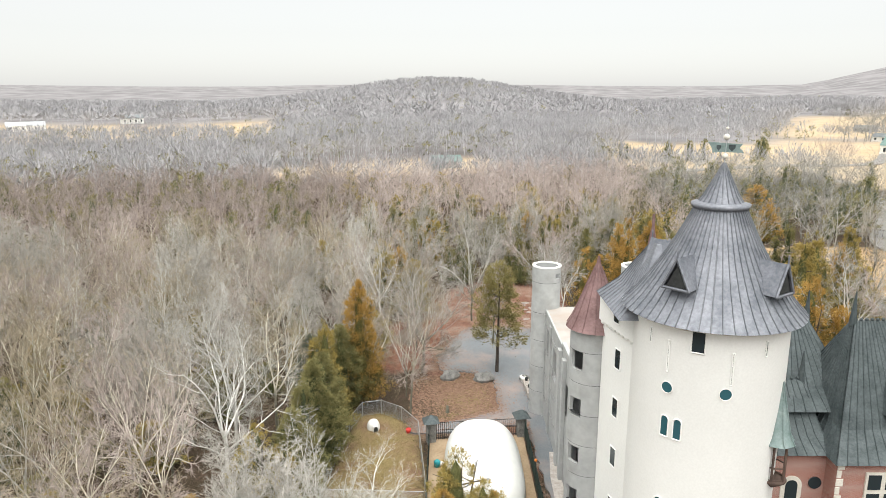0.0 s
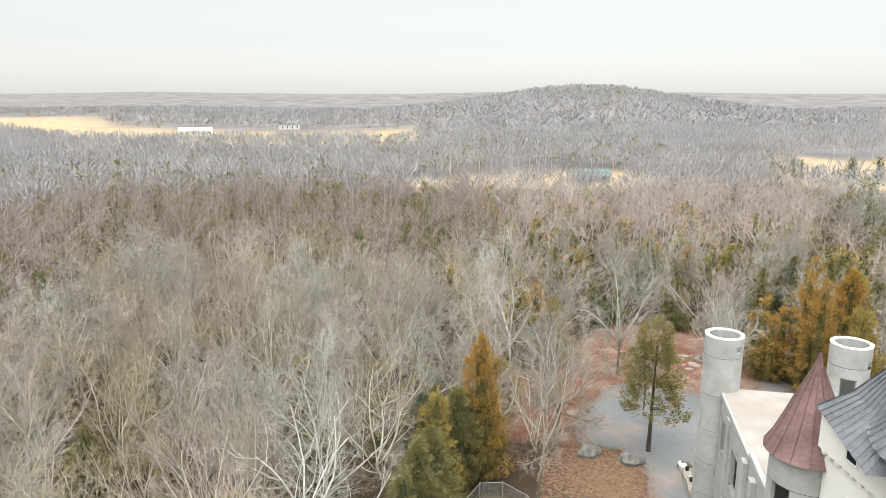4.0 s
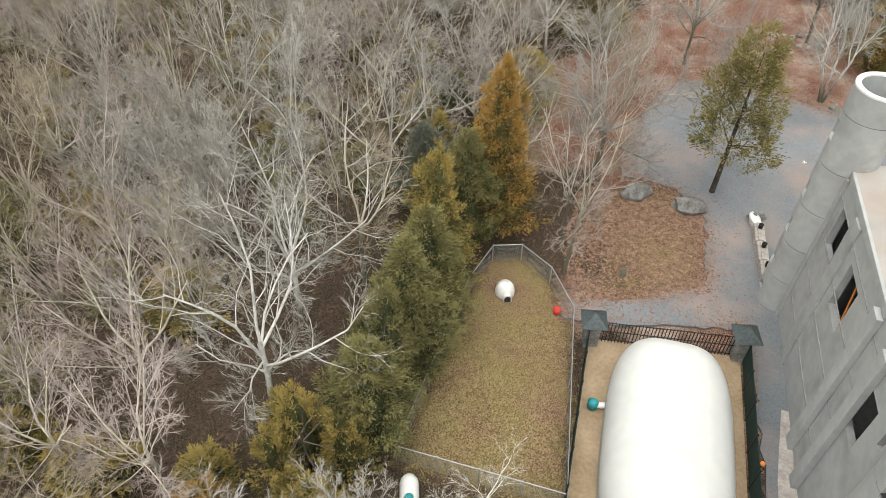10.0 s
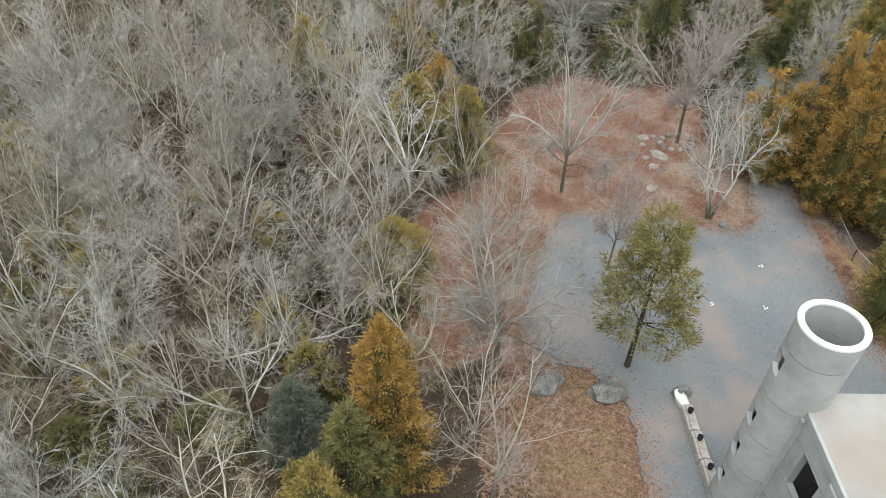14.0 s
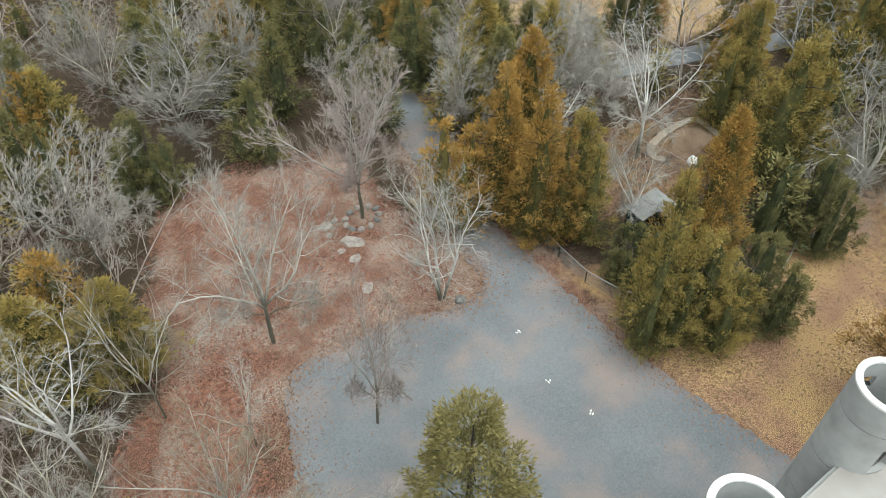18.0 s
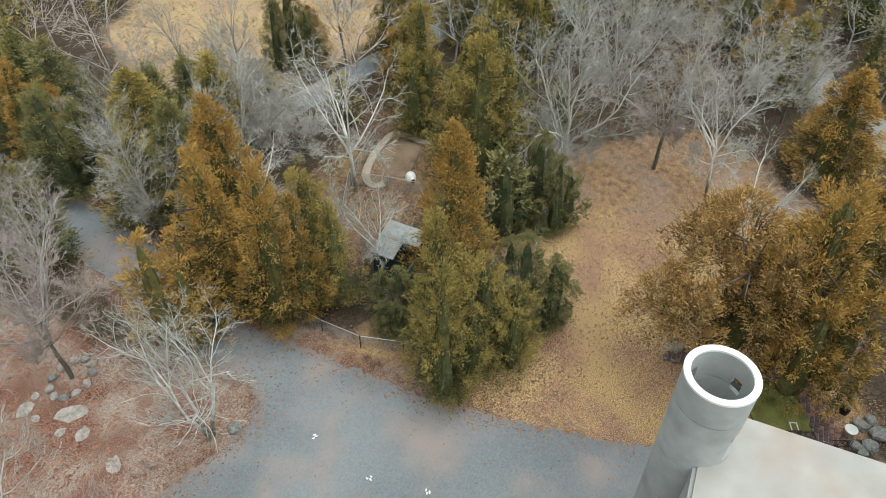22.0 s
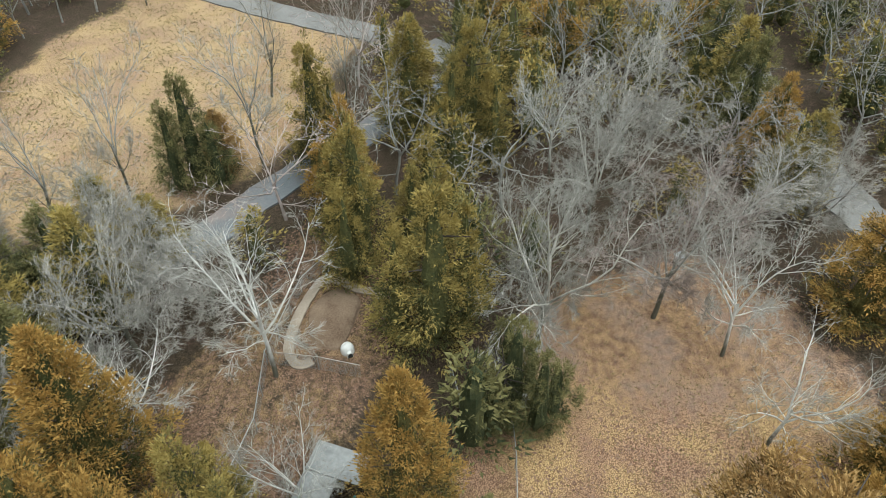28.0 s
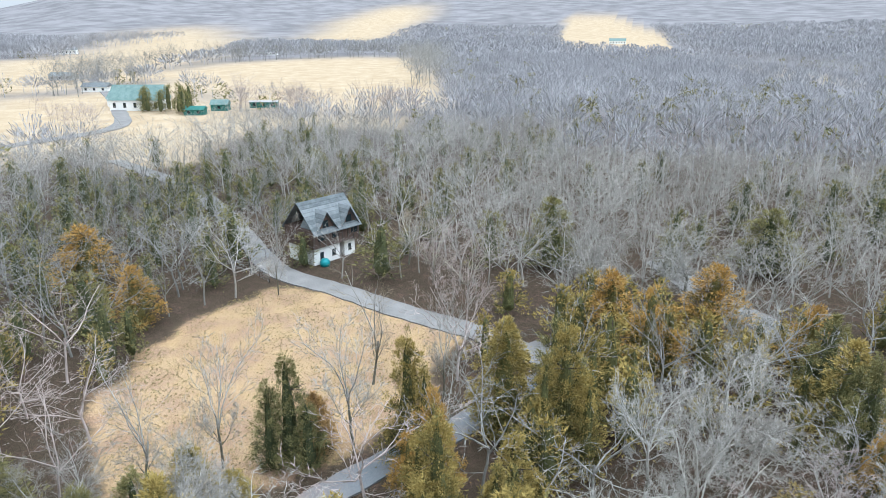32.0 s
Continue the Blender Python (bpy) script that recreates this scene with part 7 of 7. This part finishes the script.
steep_roof(10.2, 15.2, -24.7, -16.6, 11.6, 14.6, -20.6, 9.0, 12.4, 8)
steep_roof(12.6, 18.4, -22.6, -12.0, 15.0, 16.4, -17.0, 11.0, 15.6, 8)
steep_roof(14.5, 24.0, -25.9, -15.6, 17.6, 20.2, -20.6, 9.0, 16.6, 14)
for u, z, w, h in ((12.7, 5.4, 0.8, 1.7),):
    win = new("window")
    win.parent = chateau
    bm = bmesh.new()
    pts = [(u + (w / 2 + 0.28) * math.cos(a), z + h - w / 2 + (w / 2 + 0.28) * math.sin(a)) for a in np.linspace(0, math.pi, 11)] + [(u - w / 2 - 0.28, z - 0.2), (u + w / 2 + 0.28, z - 0.2)]
    f = bm.faces.new([bm.verts.new((px, -24.36, pz)) for px, pz in pts])
    g = bmesh.ops.extrude_face_region(bm, geom=[f])
    bmesh.ops.translate(bm, verts=[q for q in g["geom"] if isinstance(q, bmesh.types.BMVert)], vec=(0, 0.1, 0))
    bmesh.ops.recalc_face_normals(bm, faces=bm.faces)
    part("stone_surround", bm, "limestone", win)
    bm = bmesh.new()
    pts = [(u + w / 2 * math.cos(a), z + h - w / 2 + w / 2 * math.sin(a)) for a in np.linspace(0, math.pi, 11)] + [(u - w / 2, z), (u + w / 2, z)]
    bm.faces.new([bm.verts.new((px, -24.38, pz)) for px, pz in pts])
    part("pane", bm, "glass", win)
for u in (17.2, 18.3, 19.4, 20.5):
    win = new("window")
    win.parent = chateau
    for z, h in ((5.2, 1.7), (7.2, 1.0)):
        bm = bmesh.new()
        box(bm, u - 0.55, u + 0.55, -25.62, -25.48, z - 0.15, z + h + 0.15, 0.01)
        part("stone_surround", bm, "limestone", win)
        bm = bmesh.new()
        box(bm, u - 0.4, u + 0.4, -25.66, -25.6, z, z + h)
        part("pane", bm, "glass", win)
for u, v in ((14.85, -25.5), (10.75, -24.3)):
    for k in range(14):
        w = 0.42 if k % 2 else 0.26
        bm = bmesh.new()
        box(bm, u - 0.02, u + w, v - 0.06, v + 0.02, 1.0 + k * 0.58, 1.5 + k * 0.58, 0.01)
        part("quoin", bm, "limestone", chateau)
bm = bmesh.new()
bmesh.ops.create_cone(bm, cap_ends=True, segments=16, radius1=0.42, radius2=0.42, depth=0.1, matrix=pose(14.2, -24.34, 6.9, 90, 0, 0))
part("oculus", bm, "glass", chateau)
bm = bmesh.new()
v8 = [bm.verts.new(p) for p in ((18.4, -24.6, 11.4), (19.8, -24.6, 11.4), (19.1, -24.6, 13.6), (18.4, -22.4, 11.4), (19.8, -22.4, 11.4), (19.1, -21.8, 13.6))]
for q in ((0, 2, 5, 3), (2, 1, 4, 5), (0, 1, 2)):
    bm.faces.new([v8[i] for i in q])
dm = part("dormer", bm, "copper_green", chateau)
bm = bmesh.new()
bm.faces.new([bm.verts.new(p) for p in ((18.65, -24.63, 11.6), (19.55, -24.63, 11.6), (19.1, -24.63, 12.9))])
part("opening", bm, "glass", dm)
# hanging corner turret on the keep
oriel = castle_thing("corner_turret", 9.75, -27.5, "small hanging wooden turret with a pale copper hood", "turret", "", 0, 0)
cone_roof(oriel, [(1.05, 11.6), (0.8, 12.0), (0.55, 13.0), (0.28, 14.2), (0.05, 15.3)], 8, "copper_pale", "copper_pale", "hood", 8)
for k in range(6):
    a = k * math.pi / 3
    bm = bmesh.new()
    rod(bm, (0.7 * math.cos(a), 0.7 * math.sin(a), 9.2), (0.7 * math.cos(a), 0.7 * math.sin(a), 11.6), 0.07)
    part("post", bm, "wood_dark", oriel)
    b = (k + 1) * math.pi / 3
    for z in (9.3, 10.1):
        bm = bmesh.new()
        rod(bm, (0.7 * math.cos(a), 0.7 * math.sin(a), z), (0.7 * math.cos(b), 0.7 * math.sin(b), z), 0.05)
        part("rail", bm, "wood_dark", oriel)
bm = bmesh.new()
lathe(bm, [(0.15, 8.6), (0.8, 9.1), (0.8, 9.25), (0.01, 9.25)], 12)
part("floor", bm, "wood_dark", oriel)

# ---- half-timbered house on the road ----
M["shingle"] = mat("grey_shingle", (0.10, 0.115, 0.12), (0.20, 0.22, 0.225), 1.2, 0.85, 7.0, 0.4, 0.03, vary=0.3)
inn = thing("timber_house", (121.8, 71.9, float(height(124, 72))), "white and dark timber house with a grey shingle roof", "house", "", -26.5)
bm = bmesh.new()
prism(bm, [(0, 0), (5.2, 0), (5.2, 6.2), (0, 6.2)], -0.4, 2.8)
part("ground_floor", bm, "stucco", inn)
bm = bmesh.new()
prism(bm, [(6.4, 0.3), (8.6, 0.3), (8.6, 6.2), (6.4, 6.2)], -0.4, 2.8)
part("side_room", bm, "stucco", inn)
# Solid block whose near-black colour stands for shade inside the passage.
bm = bmesh.new()
prism(bm, [(5.2, 3), (6.4, 3), (6.4, 6.2), (5.2, 6.2)], -0.4, 2.8)
part("passage", bm, "shade_and_joint", inn)
bm = bmesh.new()
prism(bm, [(-0.4, -0.5), (9.0, -0.5), (9.0, 6.6), (-0.4, 6.6)], 2.8, 5.6)
part("upper_floor", bm, "wood_dark", inn)
for k in range(9):
    bm = bmesh.new()
    box(bm, -0.3 + k * 1.13, -0.12 + k * 1.13, -0.58, -0.502, 2.85, 5.5)
    part("timber", bm, "bark_dark", inn)
for u, w, z, h in ((0.6, 1.2, 3.9, 1.2), (3.4, 1.2, 3.9, 1.2), (7.3, 1.2, 3.9, 1.2), (1.2, 0.7, 0.9, 1.0), (3.6, 0.7, 0.9, 1.0), (7.2, 0.6, 0.9, 1.0)):
    bm = bmesh.new()
    y = -0.56 if z > 3 else (-0.03 if u < 6 else 0.27)
    box(bm, u, u + w, y, y + 0.08, z, z + h)
    win = part("window", bm, "glass", inn)
    bm = bmesh.new()
    box(bm, u - 0.1, u + w + 0.1, y - 0.05, y + 0.04, z - 0.12, z, 0.01)
    part("sill", bm, "wood_dark", win)


def gable_roof(parent, a, b, half, z0, z1, over=0.5, courses=9, thick=0.14):
    """Two shingled slopes over a ridge from a to b (plan points), with courses as raised strips."""
    a, b = Vector((*a, 0)), Vector((*b, 0))
    d = (b - a).normalized()
    n = Vector((-d.y, d.x, 0))
    a, b = a - d * over, b + d * over
    for s in (-1, 1):
        roof = None
        for k in range(courses):
            f0, f1 = k / courses, (k + 1) / courses
            p0, p1 = n * s * half * (1 - f0), n * s * half * (1 - f1)
            za, zb = z0 + (z1 - z0) * f0, z0 + (z1 - z0) * f1
            bm = bmesh.new()
            vs = [bm.verts.new(p) for p in (a + p0 + Vector((0, 0, za + thick)), b + p0 + Vector((0, 0, za + thick)), b + p1 + Vector((0, 0, zb + thick * 0.5)), a + p1 + Vector((0, 0, zb + thick * 0.5)),
                                            a + p0 + Vector((0, 0, za)), b + p0 + Vector((0, 0, za)), b + p1 + Vector((0, 0, zb)), a + p1 + Vector((0, 0, zb)))]
            for q in ((0, 1, 2, 3), (7, 6, 5, 4), (0, 4, 5, 1), (1, 5, 6, 2), (2, 6, 7, 3), (3, 7, 4, 0)):
                bm.faces.new([vs[i] for i in q])
            bmesh.ops.recalc_face_normals(bm, faces=bm.faces)
            if roof is None:
                roof = part("roof_slope", bm, "shingle", parent)
            else:
                part("shingle_course", bm, "shingle", roof)


gable_roof(inn, (0.0, 3.1), (8.6, 3.1), 4.2, 5.0, 9.6)
for u, half in ((2.2, 2.3), (6.9, 2.0)):
    gable_roof(inn, (u, -0.6), (u, 3.0), half, 5.0, 8.4, 0.4, 6)
    bm = bmesh.new()
    vs = [bm.verts.new(p) for p in ((u - half + 0.3, -0.45, 5.5), (u + half - 0.3, -0.45, 5.5), (u, -0.45, 8.2), (u - half + 0.3, -0.3, 5.5), (u + half - 0.3, -0.3, 5.5), (u, -0.3, 8.2))]
    for q in ((0, 1, 2), (5, 4, 3), (0, 3, 4, 1), (1, 4, 5, 2), (2, 5, 3, 0)):
        bm.faces.new([vs[i] for i in q])
    part("gable_wall", bm, "wood_dark", inn)
    bm = bmesh.new()
    box(bm, u - 0.55, u + 0.55, -0.52, -0.44, 5.9, 7.0)
    part("window", bm, "glass", inn)
bm = bmesh.new()
vs = [bm.verts.new(p) for p in ((8.95, -0.3, 5.5), (8.95, 6.5, 5.5), (8.95, 3.1, 9.3), (8.8, -0.3, 5.5), (8.8, 6.5, 5.5), (8.8, 3.1, 9.3))]
for q in ((0, 1, 2), (5, 4, 3), (0, 3, 4, 1), (1, 4, 5, 2), (2, 5, 3, 0)):
    bm.faces.new([vs[i] for i in q])
part("gable_wall", bm, "wood_dark", inn)
t = thing("green_barrel", (122.4, 70.4, float(height(122, 70))), "green garden barrel by the white wall", "barrel")
bm = bmesh.new()
lathe(bm, [(0.01, -0.1), (0.75, 0), (0.8, 0.7), (0.5, 1.1), (0.01, 1.15)], 16)
part("barrel", bm, "teal_plastic", t)
t = thing("scaffold", (131.5, 65.5, float(height(131, 65))), "pale timber play frame beside the house", "frame", "", -26)
for x, y in ((0, 0), (2, 0), (0, 1.5), (2, 1.5)):
    bm = bmesh.new()
    rod(bm, (x, y, -0.2), (x * 0.9, y, 4.2), 0.08, 5)
    part("post", bm, "flatstone", t)
for z in (1.4, 2.8, 4.1):
    bm = bmesh.new()
    rod(bm, (-0.6, 0, z), (2.6, 0.1, z), 0.09, 5)
    part("beam", bm, "flatstone", t)
wire_fence("house_fence", [(113.5, 75.2), (116.5, 80), (121, 83), (125, 79)], 1.6, "dark post fence and gate by the road", "chain-link fences", top="black_metal", post="black_metal")

# ---- distant buildings ----


def farm_building(name, x, y, length, depth, eave, ridge, wall, roof, label, turn=-75.0):
    z = float(height(x, y))
    t = thing(name, (x, y, z), label, "building", "distant farm buildings", turn)
    bm = bmesh.new()
    prism(bm, [(-length / 2, -depth / 2), (length / 2, -depth / 2), (length / 2, depth / 2), (-length / 2, depth / 2)], -1.5, eave)
    part("wall", bm, wall, t)
    bm = bmesh.new()
    L, D = length / 2 + 0.4, depth / 2 + 0.5
    vs = [bm.verts.new(p) for p in ((-L, -D, eave - 0.1), (L, -D, eave - 0.1), (L, D, eave - 0.1), (-L, D, eave - 0.1), (-L, 0, ridge), (L, 0, ridge))]
    for q in ((0, 1, 5, 4), (2, 3, 4, 5), (0, 4, 3), (1, 2, 5), (3, 2, 1, 0)):
        bm.faces.new([vs[i] for i in q])
    part("roof", bm, roof, t)
    n = max(1, int(length // 4))
    for k in range(n):
        bm = bmesh.new()
        u = -length / 2 + length * (k + 0.5) / n
        box(bm, u - 0.6, u + 0.6, -depth / 2 - 0.06, -depth / 2 + 0.05, eave * 0.3, eave * 0.75)
        part("window", bm, "glass", t)
    return t


M["roof_green"] = mat("green_metal_roof", (0.10, 0.17, 0.155), (0.19, 0.27, 0.25), 0.5, 0.6, 3.0, 0.05)
M["shed_green"] = mat("green_shed", (0.02, 0.12, 0.10), (0.05, 0.19, 0.16), 0.6, 0.7, 3.0, 0.05)
farm_building("farmhouse", 291, 233, 22, 12, 4.5, 10.5, "stucco", "roof_green", "white farmhouse with a green metal roof in a straw field")
farm_building("farmhouse_wing", 302, 250, 12, 9, 3.6, 6.5, "stucco", "roof_green", "low white wing of a green-roofed farmhouse")
farm_building("farm_shed", 280.5, 199, 8, 5, 2.4, 3.6, "shed_green", "shed_green", "dark green farm shed")
farm_building("farm_shed", 296, 197, 7, 5, 2.8, 4.6, "shed_green", "roof_green", "tall green farm shed with a rounded roof")
farm_building("field_shed", 310, 184, 12, 4, 2.6, 3.0, "shed_green", "galv", "long teal green container shed in the field")
farm_building("far_cottage", 355, 310, 14, 7, 2.8, 4.8, "stucco", "shingle", "low grey-roofed cottage beyond the orchard")
farm_building("pavilion", 63, 238, 12, 7, 2.6, 5.0, "roof_green", "roof_green", "grey-green roofed pavilion in a clearing", 0)
farm_building("white_barn", -128, 640, 18, 10, 5, 8, "stucco", "shingle", "white barn beside a far straw field", 20)
farm_building("white_barn", -190, 560, 26, 10, 4, 7, "stucco", "galv", "long white farm barn in the distance", 20)
farm_building("hill_house", 760, 700, 26, 12, 5, 9, "stucco", "shingle", "white house on a far rise", -60)
farm_building("hill_house", 930, 560, 24, 12, 5, 9, "stucco", "shingle", "pale house on a far rise", -60)
farm_building("hill_house", 1250, 60, 26, 12, 5, 9, "stucco", "roof_green", "white house at a far field's edge", -85)

farm_building("far_cottage", 715, 400, 16, 8, 3.2, 6.0, "stucco", "shingle", "white cottage among far bare trees")
farm_building("far_cottage", 415, 388, 14, 7, 2.8, 4.8, "concrete", "shingle", "grey cottage at the edge of a far field")
# tree rows in the far fields
row_rng = np.random.default_rng(77)


def tree_row(pts, n, jitter, h, label, kinds=None, material="twig"):
    P = np.array(line(pts, 6))
    s = row_rng.uniform(0, len(P) - 1.001, n)
    i = s.astype(int)
    q = P[i] + (P[i + 1] - P[i]) * (s - i)[:, None] + row_rng.normal(0, jitter, (n, 2))
    wood("tree_row", kinds or MID, q[:, 0], q[:, 1], row_rng.uniform(h * 0.7, h * 1.2, n), row_rng.uniform(0.8, 1.1, n), row_rng, material, label)


tree_row([(300, 192), (286, 158), (277, 125), (280, 108)], 26, 3, 14, "row of bare trees along a field edge", None, "twig_pink")
tree_row([(510, 380), (600, 382), (643, 337), (710, 296), (697, 215)], 80, 9, 18, "far hedge row of bare trees", None, "twig_grey")
tree_row([(440, 150), (520, 165), (620, 200), (720, 225)], 70, 8, 18, "far hedge row of bare trees", None, "twig_grey")
tree_row([(330, 300), (380, 320), (430, 380)], 40, 12, 18, "bare orchard trees by a far cottage", None, "twig_grey")
tree_row([(285, 225), (283, 212), (284, 203)], 12, 3, 11, "dark cedars beside the farmhouse", EVER_MID, "cedar_green")
tree_row([(225, 205), (235, 225), (250, 240)], 14, 8, 10, "scattered bare trees in a straw field", None, "twig_pink")
tree_row([(148, 250), (164, 237), (182, 222)], 8, 3, 9, "cedars along a far straw field", EVER_MID, "cedar_green")
tree_row([(205, 233), (215, 236), (228, 240)], 6, 2, 9, "cedars along a far straw field", EVER_MID, "cedar_green")
tree_row([(974, 824), (1060, 850), (1169, 872)], 70, 22, 20, "copse of bare trees in far fields", FAR, "twig_haze")
tree_row([(662, 682), (700, 684), (743, 678)], 60, 18, 18, "copse of bare trees in far fields", FAR, "twig_haze")
